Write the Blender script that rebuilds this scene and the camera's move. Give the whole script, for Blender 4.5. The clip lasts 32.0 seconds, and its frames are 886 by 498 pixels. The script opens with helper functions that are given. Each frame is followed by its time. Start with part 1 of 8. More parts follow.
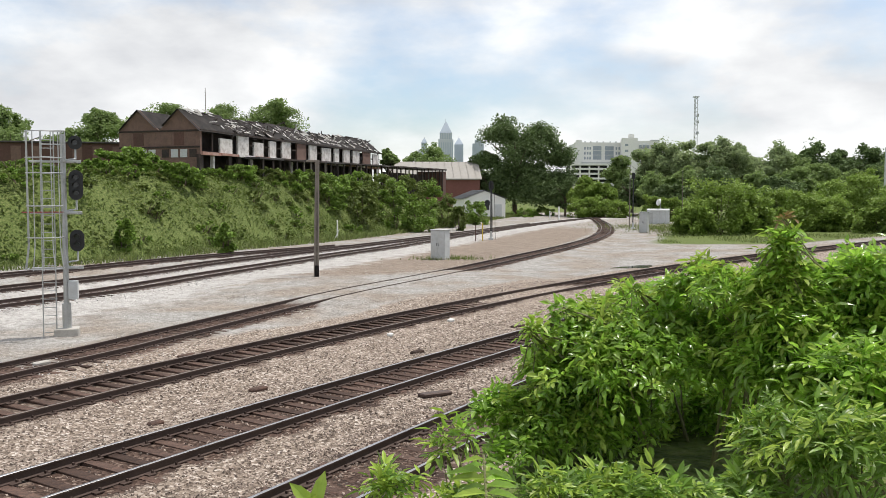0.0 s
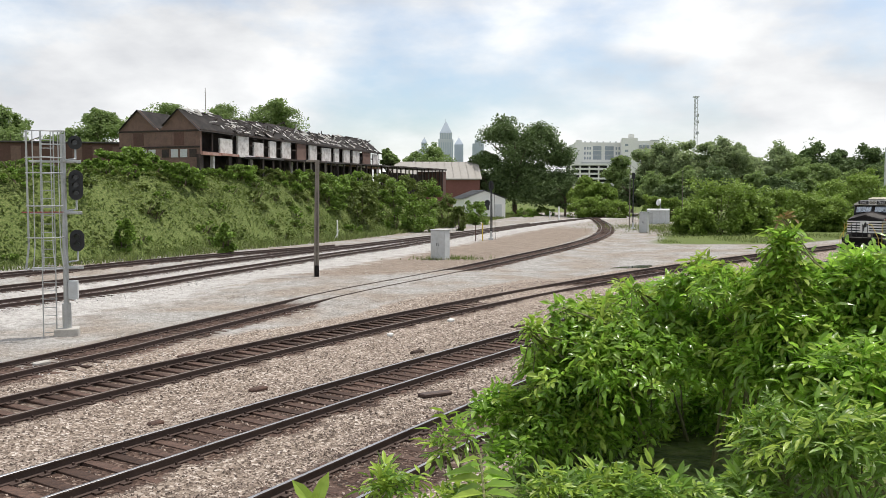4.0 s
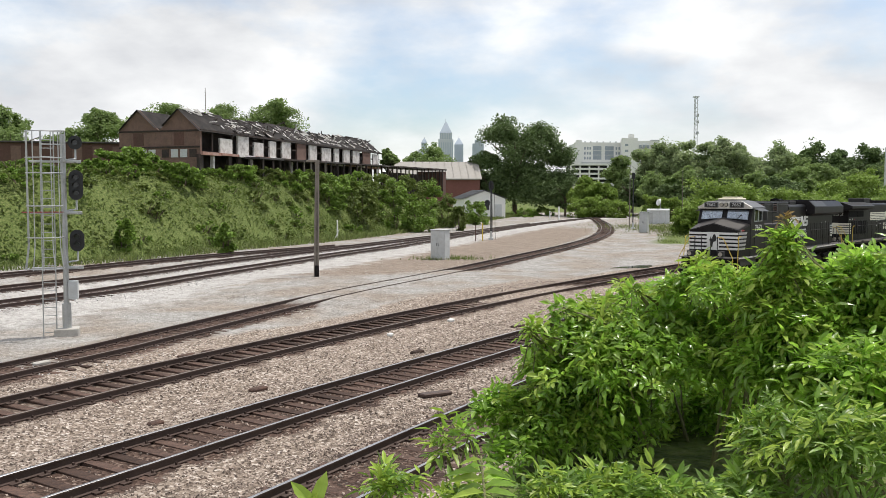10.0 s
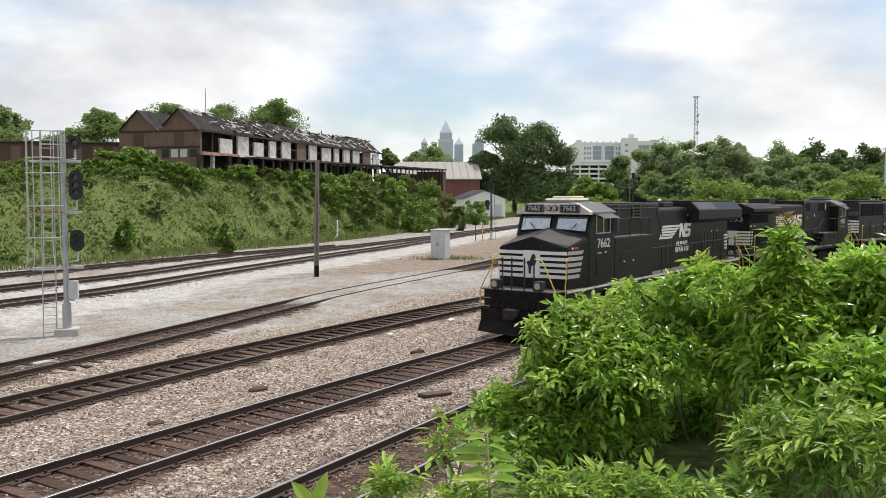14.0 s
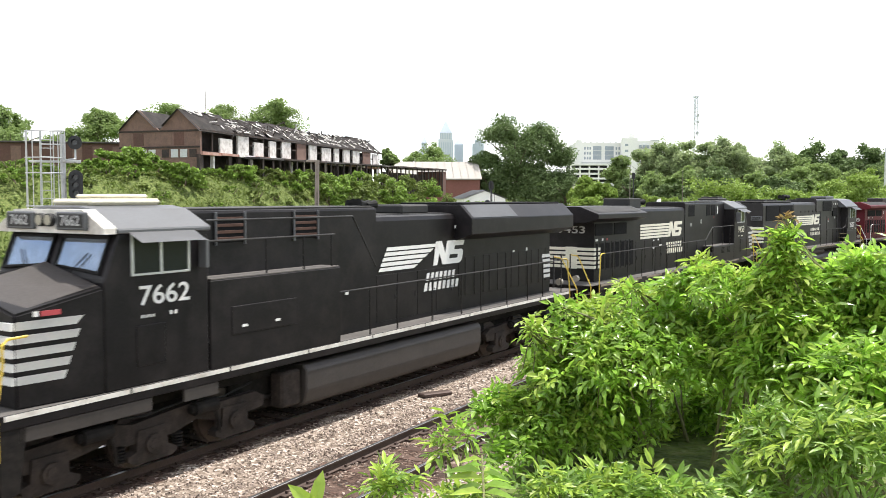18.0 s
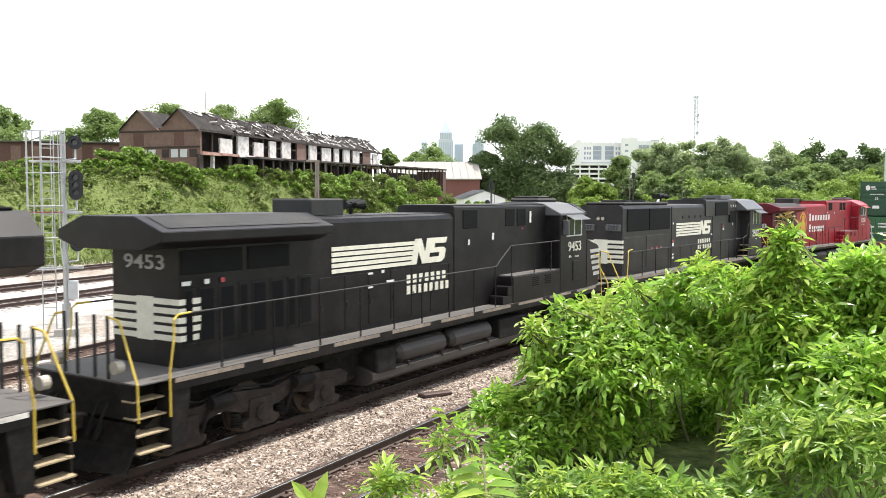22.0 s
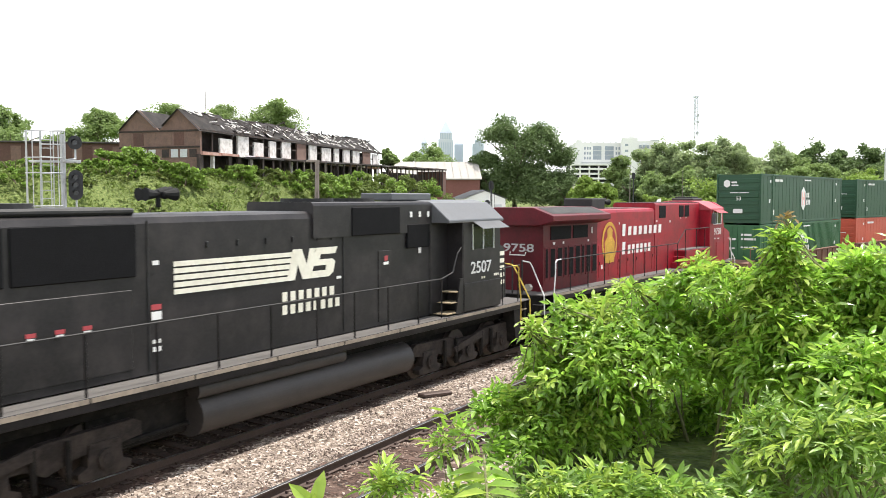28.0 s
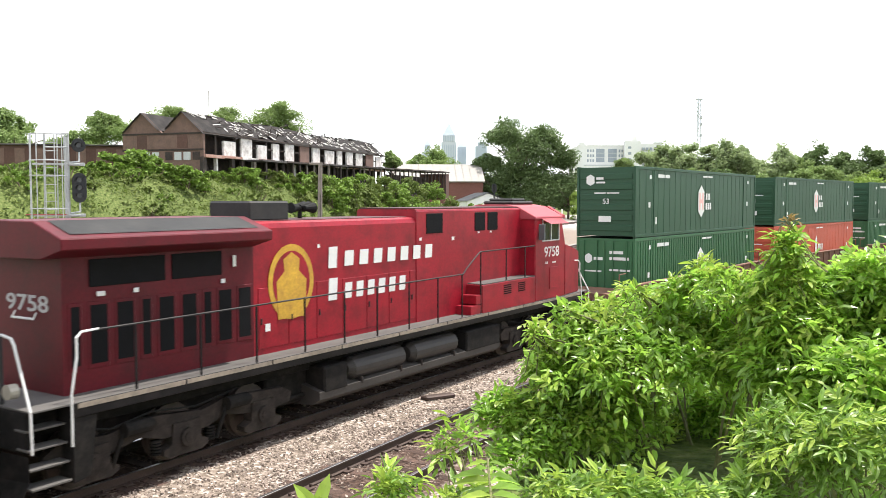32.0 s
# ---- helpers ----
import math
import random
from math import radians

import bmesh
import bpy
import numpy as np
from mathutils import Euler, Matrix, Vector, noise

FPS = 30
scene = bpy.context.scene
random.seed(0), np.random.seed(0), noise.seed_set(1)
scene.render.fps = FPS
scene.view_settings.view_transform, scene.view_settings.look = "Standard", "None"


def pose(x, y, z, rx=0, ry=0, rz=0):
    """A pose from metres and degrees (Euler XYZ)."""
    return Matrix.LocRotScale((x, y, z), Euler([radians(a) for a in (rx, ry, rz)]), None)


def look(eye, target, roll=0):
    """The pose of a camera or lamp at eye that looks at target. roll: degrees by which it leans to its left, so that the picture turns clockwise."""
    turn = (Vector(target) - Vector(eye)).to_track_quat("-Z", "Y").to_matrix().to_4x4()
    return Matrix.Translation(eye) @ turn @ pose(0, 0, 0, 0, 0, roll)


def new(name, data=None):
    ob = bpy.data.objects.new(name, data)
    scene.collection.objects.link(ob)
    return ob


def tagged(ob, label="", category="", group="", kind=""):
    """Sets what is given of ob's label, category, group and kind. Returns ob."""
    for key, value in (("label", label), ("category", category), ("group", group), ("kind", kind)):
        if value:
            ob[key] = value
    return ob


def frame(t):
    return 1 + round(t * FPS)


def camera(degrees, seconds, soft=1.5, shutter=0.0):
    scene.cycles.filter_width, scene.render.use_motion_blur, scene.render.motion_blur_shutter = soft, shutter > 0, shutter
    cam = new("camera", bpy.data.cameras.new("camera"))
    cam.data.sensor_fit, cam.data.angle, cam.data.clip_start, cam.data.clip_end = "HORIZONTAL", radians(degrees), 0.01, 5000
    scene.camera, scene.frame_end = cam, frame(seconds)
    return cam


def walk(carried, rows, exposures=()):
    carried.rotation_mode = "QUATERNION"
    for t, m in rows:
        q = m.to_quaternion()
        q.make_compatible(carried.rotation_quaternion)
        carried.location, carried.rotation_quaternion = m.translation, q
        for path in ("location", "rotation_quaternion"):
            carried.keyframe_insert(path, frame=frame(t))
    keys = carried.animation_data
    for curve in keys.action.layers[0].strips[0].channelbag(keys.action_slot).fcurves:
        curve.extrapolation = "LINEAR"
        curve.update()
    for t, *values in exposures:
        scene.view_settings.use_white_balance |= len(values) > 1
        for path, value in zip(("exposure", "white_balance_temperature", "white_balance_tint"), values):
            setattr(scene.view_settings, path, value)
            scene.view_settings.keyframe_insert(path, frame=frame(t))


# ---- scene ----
SECONDS = 32.0
cam = camera(54.57, SECONDS, soft=0.85, shutter=0.35)
EYE = (0.0, 0.0, 4.81)
TILT = 90 - 3.40
walk(cam, [(0.0, pose(*EYE, TILT, 0, 0)), (15.0, pose(*EYE, TILT, 0, 0)), (31.3, pose(*EYE, TILT, 0, 0)), (31.5, pose(*EYE, TILT, 0, 0)),
           (31.75, pose(*EYE, TILT + 0.06, 0, 0.07)), (32.0, pose(*EYE, TILT + 0.17, 0, 0.20))],
     exposures=[(0.0, 0.08), (13.8, 0.08), (14.5, 0.14), (15.5, 0.34), (16.5, 0.6), (17.0, 0.75), (17.5, 0.88), (18.0, 0.97), (19.0, 1.03), (32.0, 1.03)])

# ---- light ----
SUN_ELEVATION, SUN_AZIMUTH = radians(70), radians(58)  # azimuth from +y towards +x
world = bpy.data.worlds.new("world")
scene.world = world
world.use_nodes = True
wn, wl = world.node_tree.nodes, world.node_tree.links
wn.clear()
w_out = wn.new("ShaderNodeOutputWorld")
w_bg = wn.new("ShaderNodeBackground")
w_sky = wn.new("ShaderNodeTexSky")
w_sky.sky_type, w_sky.sun_disc = "NISHITA", False
w_sky.sun_elevation, w_sky.sun_rotation = SUN_ELEVATION, SUN_AZIMUTH
w_sky.air_density, w_sky.dust_density = 1.0, 1.5
w_bg.inputs["Strength"].default_value = 0.15
w_tc = wn.new("ShaderNodeTexCoord")
w_map = wn.new("ShaderNodeMapping")
w_map.inputs["Scale"].default_value = (1.0, 1.0, 2.2)
w_noise = wn.new("ShaderNodeTexNoise")
w_noise.inputs["Scale"].default_value, w_noise.inputs["Detail"].default_value = 2.6, 9
w_noise.inputs["Roughness"].default_value = 0.55
w_ramp = wn.new("ShaderNodeValToRGB")
w_ramp.color_ramp.elements[0].position, w_ramp.color_ramp.elements[1].position = 0.35, 0.53
w_noise2 = wn.new("ShaderNodeTexNoise")
w_noise2.inputs["Scale"].default_value, w_noise2.inputs["Detail"].default_value = 5.0, 8
w_shade = wn.new("ShaderNodeValToRGB")
w_shade.color_ramp.elements[0].position, w_shade.color_ramp.elements[0].color = 0.35, (4.5, 4.6, 4.8, 1)
w_shade.color_ramp.elements[1].position, w_shade.color_ramp.elements[1].color = 0.6, (6.7, 6.75, 6.75, 1)
w_mix = wn.new("ShaderNodeMix")
w_mix.data_type = "RGBA"
wl.new(w_tc.outputs["Generated"], w_map.inputs["Vector"])
wl.new(w_map.outputs["Vector"], w_noise.inputs["Vector"])
wl.new(w_map.outputs["Vector"], w_noise2.inputs["Vector"])
wl.new(w_noise.outputs["Fac"], w_ramp.inputs["Fac"])
wl.new(w_noise2.outputs["Fac"], w_shade.inputs["Fac"])
wl.new(w_ramp.outputs["Color"], w_mix.inputs[0])
wl.new(w_sky.outputs["Color"], w_mix.inputs[6])
wl.new(w_shade.outputs["Color"], w_mix.inputs[7])
wl.new(w_mix.outputs[2], w_bg.inputs["Color"])
wl.new(w_bg.outputs["Background"], w_out.inputs["Surface"])

sun = new("sun", bpy.data.lights.new("sun", "SUN"))
sun.data.energy, sun.data.angle, sun.data.color = 3.7, radians(1.2), (1.0, 0.95, 0.87)
sun.matrix_world = look((0, 0, 0), (-math.sin(SUN_AZIMUTH) * math.cos(SUN_ELEVATION), -math.cos(SUN_AZIMUTH) * math.cos(SUN_ELEVATION), -math.sin(SUN_ELEVATION)))

# ---- materials ----
def hue(c, k=1.0):
    return (c[0] * k, c[1] * k, c[2] * k, 1)


def surface(name, base, rough=0.8, metal=0.0, vary=0.25, scale=3.0, fine=40.0, bump=0.2, bump_dist=0.01, stain=None, stain_amount=0.4, spec=0.5, object_vary=0.0, trans=0.0):
    """A procedural surface with variation at two scales, optional stains and fine relief."""
    m = bpy.data.materials.new(name)
    m.use_nodes = True
    nt = m.node_tree
    n, l = nt.nodes, nt.links
    b = n["Principled BSDF"]
    b.inputs["Roughness"].default_value, b.inputs["Metallic"].default_value = rough, metal
    b.inputs["Specular IOR Level"].default_value = spec
    tc = n.new("ShaderNodeTexCoord")
    big = n.new("ShaderNodeTexNoise")
    big.inputs["Scale"].default_value, big.inputs["Detail"].default_value = scale, 6
    small = n.new("ShaderNodeTexNoise")
    small.inputs["Scale"].default_value, small.inputs["Detail"].default_value = fine, 4
    l.new(tc.outputs["Object"], big.inputs["Vector"])
    l.new(tc.outputs["Object"], small.inputs["Vector"])
    add = n.new("ShaderNodeMath")
    add.operation = "ADD"
    l.new(big.outputs["Fac"], add.inputs[0])
    l.new(small.outputs["Fac"], add.inputs[1])
    ramp = n.new("ShaderNodeMapRange")
    ramp.inputs["From Min"].default_value, ramp.inputs["From Max"].default_value = 0.6, 1.4
    ramp.inputs["To Min"].default_value, ramp.inputs["To Max"].default_value = 1 - vary, 1 + vary
    l.new(add.outputs[0], ramp.inputs["Value"])
    mul = n.new("ShaderNodeMix")
    mul.data_type, mul.blend_type = "RGBA", "MULTIPLY"
    mul.inputs[0].default_value = 1.0
    mul.inputs[6].default_value = hue(base)
    l.new(ramp.outputs["Result"], mul.inputs[7])
    out = mul.outputs[2]
    if stain:
        mask = n.new("ShaderNodeTexNoise")
        mask.inputs["Scale"].default_value, mask.inputs["Detail"].default_value = scale * 2.3, 8
        mask.inputs["Roughness"].default_value = 0.65
        l.new(tc.outputs["Object"], mask.inputs["Vector"])
        mr = n.new("ShaderNodeMapRange")
        mr.inputs["From Min"].default_value, mr.inputs["From Max"].default_value = 0.45, 0.7
        mr.inputs["To Max"].default_value = stain_amount
        l.new(mask.outputs["Fac"], mr.inputs["Value"])
        mx = n.new("ShaderNodeMix")
        mx.data_type = "RGBA"
        l.new(mr.outputs["Result"], mx.inputs[0])
        l.new(out, mx.inputs[6])
        mx.inputs[7].default_value = hue(stain)
        out = mx.outputs[2]
    if object_vary:
        oi = n.new("ShaderNodeObjectInfo")
        geo = n.new("ShaderNodeNewGeometry")
        sm = n.new("ShaderNodeMath")
        sm.operation = "ADD"
        l.new(oi.outputs["Random"], sm.inputs[0])
        l.new(geo.outputs["Random Per Island"], sm.inputs[1])
        fr = n.new("ShaderNodeMath")
        fr.operation = "FRACT"
        l.new(sm.outputs[0], fr.inputs[0])
        orr = n.new("ShaderNodeMapRange")
        orr.inputs["To Min"].default_value, orr.inputs["To Max"].default_value = 1 - object_vary, 1 + object_vary
        l.new(fr.outputs[0], orr.inputs["Value"])
        om = n.new("ShaderNodeMix")
        om.data_type, om.blend_type = "RGBA", "MULTIPLY"
        om.inputs[0].default_value = 1.0
        l.new(out, om.inputs[6])
        l.new(orr.outputs["Result"], om.inputs[7])
        out = om.outputs[2]
    l.new(out, b.inputs["Base Color"])
    if bump:
        bp = n.new("ShaderNodeBump")
        bp.inputs["Strength"].default_value, bp.inputs["Distance"].default_value = bump, bump_dist
        l.new(small.outputs["Fac"], bp.inputs["Height"])
        l.new(bp.outputs["Normal"], b.inputs["Normal"])
    if trans:
        tr = n.new("ShaderNodeBsdfTranslucent")
        l.new(out, tr.inputs["Color"])
        ms = n.new("ShaderNodeMixShader")
        ms.inputs[0].default_value = trans
        l.new(b.outputs["BSDF"], ms.inputs[1])
        l.new(tr.outputs["BSDF"], ms.inputs[2])
        l.new(ms.outputs["Shader"], n["Material Output"].inputs["Surface"])
    return m


M_RAIL = surface("rusty_rail_steel", (0.075, 0.05, 0.042), 0.6, 0.3, 0.3, 2.0, 30, 0.2)
M_RAILTOP = surface("polished_rail_head", (0.42, 0.41, 0.42), 0.32, 1.0, 0.15, 1.0, 20, 0.05)
M_RAILDULL = surface("dull_rail_head", (0.17, 0.14, 0.125), 0.5, 0.7, 0.25, 1.0, 20, 0.05)
M_TIE = surface("creosoted_timber", (0.062, 0.041, 0.034), 0.9, 0, 0.5, 4, 40, 0.6, 0.012, (0.15, 0.088, 0.064), 0.6, 0.2, 0.5)
M_LOCO = surface("black_loco_paint", (0.0088, 0.0078, 0.0090), 0.42, 0, 0.5, 0.8, 20, 0.03, 0.002, (0.024, 0.0205, 0.0215), 0.7, 0.2)
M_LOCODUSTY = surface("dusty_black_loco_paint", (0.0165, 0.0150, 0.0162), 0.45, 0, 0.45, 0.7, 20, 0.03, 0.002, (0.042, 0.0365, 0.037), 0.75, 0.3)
M_RED = surface("red_loco_paint", (0.275, 0.007, 0.019), 0.45, 0, 0.25, 0.8, 20, 0.03, 0.002, (0.075, 0.006, 0.010), 0.6, 0.35)
M_GREEN_BOX = surface("green_container_paint", (0.009, 0.055, 0.023), 0.5, 0, 0.15, 0.6, 15, 0.03)
M_FOLIAGE = surface("foliage", (0.075, 0.14, 0.03), 0.6, 0, 0.35, 0.4, 6, 0.0, 0.01, None, 0.4, 0.3, 0.35, 0.3)
M_BARK = surface("bark", (0.12, 0.09, 0.065), 0.9, 0, 0.4, 3, 30, 0.6)
M_WHITE = surface("white_paint", (0.78, 0.78, 0.76), 0.55, 0, 0.06, 1, 20, 0.02)
M_LOCO_ROOF = surface("sooty_black_roof", (0.013, 0.013, 0.014), 0.7, 0, 0.4, 0.7, 12, 0.1, 0.004, (0.045, 0.04, 0.036), 0.5)
# dust, plus the light on the sloping top, put into a paler colour
M_NOSETOP = surface("dusty_sunlit_nose_top", (0.05, 0.043, 0.041), 0.6, 0, 0.3, 1.5, 20, 0.05, 0.003, (0.05, 0.042, 0.04), 0.6)
M_GREYROOF = surface("grey_cab_roof_paint", (0.085, 0.088, 0.096), 0.5, 0, 0.15, 1, 20, 0.02, 0.002, (0.07, 0.07, 0.07), 0.4)
M_WALK = surface("dusty_walkway_steel", (0.085, 0.078, 0.073), 0.75, 0, 0.3, 1.5, 30, 0.2, 0.004, (0.09, 0.08, 0.075), 0.6)
M_UNDER = surface("dusty_underframe", (0.010, 0.009, 0.0085), 0.85, 0, 0.4, 2, 25, 0.3, 0.006, (0.036, 0.030, 0.026), 0.5, 0.2)
M_TRUCK = surface("brown_dusty_bogie_casting", (0.027, 0.022, 0.020), 0.85, 0, 0.45, 2, 30, 0.3, 0.006, (0.072, 0.056, 0.047), 0.6, 0.2)
M_TANK = surface("dusty_brown_tank_paint", (0.036, 0.031, 0.029), 0.6, 0, 0.3, 1.2, 25, 0.1, 0.004, (0.05, 0.042, 0.038), 0.6)
M_LOGO = surface("off_white_lettering", (0.72, 0.70, 0.60), 0.55, 0, 0.1, 1.5, 20, 0.0, 0.01, (0.45, 0.42, 0.34), 0.35)
M_LOGOWHITE = surface("white_lettering", (0.68, 0.68, 0.67), 0.55, 0, 0.08, 1.5, 20, 0.0)
M_DULLNUM = surface("grey_numbers", (0.42, 0.42, 0.42), 0.6, 0, 0.1, 2, 20, 0.0)
M_SILL = surface("white_sill_stripe", (0.66, 0.64, 0.60), 0.6, 0, 0.2, 1.2, 20, 0.05, 0.002, (0.25, 0.21, 0.17), 0.55)
M_SILLWORN = surface("worn_tan_sill", (0.26, 0.215, 0.17), 0.7, 0, 0.35, 1.0, 14, 0.1, 0.003, (0.12, 0.10, 0.085), 0.75)
M_YELLOW = surface("yellow_grab_paint", (0.62, 0.45, 0.06), 0.5, 0, 0.15, 3, 20, 0.0, 0.01, (0.25, 0.2, 0.08), 0.4)
M_OCHRE = surface("faded_gold_emblem", (0.52, 0.30, 0.03), 0.6, 0, 0.3, 2, 20, 0.0, 0.01, (0.25, 0.10, 0.03), 0.5)
M_GRILLE = surface("black_grille", (0.007, 0.007, 0.008), 0.75, 0, 0.3, 3, 60, 0.4, spec=0.12)
M_RUSTGRID = surface("rusty_resistor_grid", (0.07, 0.035, 0.026), 0.8, 0.2, 0.35, 6, 30, 0.3)
M_GLASS_DARK = surface("tinted_cab_glass", (0.02, 0.023, 0.026), 0.12, 0, 0.1, 1, 10, 0.0, 0.01, None, 0.4, 0.25)
M_WINDSHIELD = surface("reflecting_windshield", (0.38, 0.43, 0.50), 0.06, 0.75, 0.2, 1, 6, 0.0)
M_ALU = surface("bright_window_frame", (0.55, 0.56, 0.57), 0.4, 0.7, 0.1, 3, 20, 0.0)
M_CREAM = surface("cream_roof_unit", (0.62, 0.58, 0.46), 0.6, 0, 0.12, 2, 20, 0.05, 0.002, (0.4, 0.36, 0.28), 0.4)
M_WHEEL = surface("wheel_steel", (0.10, 0.08, 0.07), 0.6, 0.6, 0.3, 3, 20, 0.1)
M_LABELRED = surface("red_notice", (0.36, 0.05, 0.06), 0.5, 0, 0.1, 4, 20, 0.0)
M_REDROOF = surface("sooty_red_top", (0.06, 0.012, 0.015), 0.65, 0, 0.3, 0.8, 14, 0.08, 0.004, (0.04, 0.03, 0.03), 0.7)
M_PINKROOF = surface("faded_red_cab_roof", (0.34, 0.05, 0.065), 0.55, 0, 0.15, 1, 14, 0.05)
# darker copy of the red paint: the unlit end's shade is put into the colour
M_DARKRED = surface("shade_painted_red_end", (0.092, 0.0035, 0.0095), 0.5, 0, 0.3, 0.8, 16, 0.05, 0.003, (0.045, 0.006, 0.009), 0.6, 0.3)
M_GREEN_RIB = surface("lighter_green_container_paint", (0.026, 0.105, 0.040), 0.5, 0, 0.15, 0.6, 15, 0.03)
M_ORANGE_BOX = surface("orange_red_container_paint", (0.46, 0.075, 0.04), 0.5, 0, 0.15, 0.6, 15, 0.03, 0.002, (0.35, 0.09, 0.06), 0.3)
M_WELL = surface("red_brown_well_car_paint", (0.18, 0.085, 0.055), 0.7, 0, 0.3, 1, 15, 0.1, 0.004, (0.08, 0.05, 0.04), 0.5)
M_LAMP = surface("headlight_glass", (0.38, 0.35, 0.30), 0.2, 0.1, 0.05, 5, 20, 0.0)
M_BLACKHOSE = surface("black_rubber_hose", (0.014, 0.014, 0.014), 0.7, 0, 0.2, 5, 30, 0.0, spec=0.15)
M_PINKMARK = surface("pink_emblem_paint", (0.75, 0.42, 0.40), 0.5, 0, 0.1, 5, 20, 0.0)
M_VINE = surface("bank_vine_leaves", (0.135, 0.188, 0.042), 0.6, 0, 0.35, 0.15, 3, 0.0, 0.01, (0.185, 0.205, 0.062), 0.6, 0.3, 0.16, 0.3)
M_SHRUB = surface("shrub_leaves", (0.18, 0.28, 0.05), 0.55, 0, 0.3, 0.2, 3, 0.0, 0.01, None, 0.4, 0.3, 0.4, 0.3)
M_TREE = surface("tree_leaves", (0.225, 0.31, 0.105), 0.55, 0, 0.3, 0.1, 2, 0.0, 0.01, None, 0.4, 0.3, 0.2, 0.4)
M_OAK = surface("dark_oak_leaves", (0.13, 0.19, 0.07), 0.55, 0, 0.3, 0.1, 2, 0.0, 0.01, None, 0.4, 0.3, 0.25, 0.25)
# paler, greyer green than the nearer trees: distance haze is put into the colour
M_FARTREE = surface("haze_paled_far_tree_leaves", (0.31, 0.385, 0.19), 0.6, 0, 0.25, 0.05, 1, 0.0, 0.01, None, 0.4, 0.2, 0.18, 0.5)
M_NEARLEAF = surface("bright_shrub_leaf", (0.262, 0.445, 0.060), 0.30, 0, 0.25, 1.5, 20, 0.0, 0.01, (0.34, 0.48, 0.08), 0.5, 0.7, 0.4, 0.56)
M_WEEDLEAF = surface("green_weed_leaf", (0.17, 0.295, 0.045), 0.38, 0, 0.25, 1.5, 20, 0.0, 0.01, (0.21, 0.31, 0.06), 0.5, 0.5, 0.3, 0.45)
M_BUSHLIT = surface("light_bush_leaves", (0.225, 0.325, 0.065), 0.55, 0, 0.3, 0.2, 3, 0.0, 0.01, None, 0.4, 0.3, 0.2, 0.35)
M_YOUNGLEAF = surface("yellow_green_young_leaf", (0.33, 0.46, 0.07), 0.4, 0, 0.2, 1.5, 20, 0.0, 0.01, (0.34, 0.36, 0.10), 0.4, 0.4, 0.3, 0.4)
M_REDLEAF = surface("reddish_shoot_tip", (0.28, 0.19, 0.08), 0.45, 0, 0.2, 1.5, 20, 0.0, 0.01, None, 0.4, 0.4, 0.3, 0.3)
M_STEM = surface("green_brown_stem", (0.13, 0.13, 0.05), 0.7, 0, 0.3, 4, 30, 0.2)
M_GRASS = surface("grass_blades", (0.15, 0.20, 0.055), 0.6, 0, 0.3, 0.3, 5, 0.0, 0.01, (0.26, 0.25, 0.11), 0.5, 0.3, 0.4, 0.25)
M_STONE = surface("ballast_stones", (0.265, 0.213, 0.18), 0.9, 0, 0.25, 1.5, 60, 0.3, 0.004, None, 0.4, 0.2, 0.5)
M_STONEWHITE = surface("pale_ballast_stones", (0.47, 0.455, 0.44), 0.9, 0, 0.2, 1.5, 60, 0.3, 0.004, None, 0.4, 0.2, 0.35)
M_GALV = surface("galvanised_steel", (0.45, 0.46, 0.46), 0.5, 0.6, 0.15, 2, 25, 0.1, 0.003, (0.3, 0.3, 0.3), 0.4)
M_CASE = surface("grey_painted_case", (0.50, 0.52, 0.53), 0.5, 0, 0.12, 1.5, 20, 0.03, 0.003, (0.36, 0.35, 0.33), 0.4)
M_SIGNAL = surface("black_signal_paint", (0.018, 0.019, 0.021), 0.55, 0, 0.3, 3, 20, 0.05)
M_SIGLENS = surface("dark_signal_lens", (0.06, 0.07, 0.08), 0.1, 0, 0.1, 3, 10, 0.0)
M_CONCRETE = surface("concrete", (0.42, 0.40, 0.37), 0.9, 0, 0.2, 2, 30, 0.3, 0.005, (0.28, 0.26, 0.23), 0.5)
M_POLE = surface("weathered_timber_pole", (0.19, 0.165, 0.14), 0.85, 0, 0.3, 2, 40, 0.4, 0.006, (0.10, 0.085, 0.07), 0.5)
M_BRICK = surface("old_brown_brick", (0.17, 0.105, 0.085), 0.9, 0, 0.25, 0.6, 8, 0.3, 0.01, (0.10, 0.07, 0.06), 0.6)
M_CHAR = surface("charred_timber", (0.035, 0.028, 0.025), 0.9, 0, 0.4, 1.0, 10, 0.3, 0.01, (0.10, 0.06, 0.045), 0.5)
M_PEEL = surface("peeling_white_wall", (0.62, 0.60, 0.58), 0.8, 0, 0.15, 0.5, 6, 0.1, 0.005, (0.20, 0.16, 0.14), 0.8)
M_ROOFDARK = surface("burnt_dark_roofing", (0.055, 0.05, 0.05), 0.9, 0, 0.4, 0.4, 5, 0.3, 0.01, (0.13, 0.11, 0.10), 0.6)
M_ROOFPALE = surface("exposed_pale_roof_boards", (0.66, 0.65, 0.63), 0.7, 0, 0.2, 0.8, 8, 0.1, 0.005, (0.4, 0.37, 0.34), 0.5)
M_RUSTWALL = surface("rusty_brown_sheeting", (0.10, 0.05, 0.04), 0.85, 0, 0.3, 0.3, 5, 0.2, 0.01, (0.08, 0.05, 0.04), 0.6)
M_LEDGE = surface("red_brown_ledge", (0.36, 0.19, 0.15), 0.85, 0, 0.3, 0.6, 6, 0.2, 0.01, (0.5, 0.42, 0.38), 0.6)
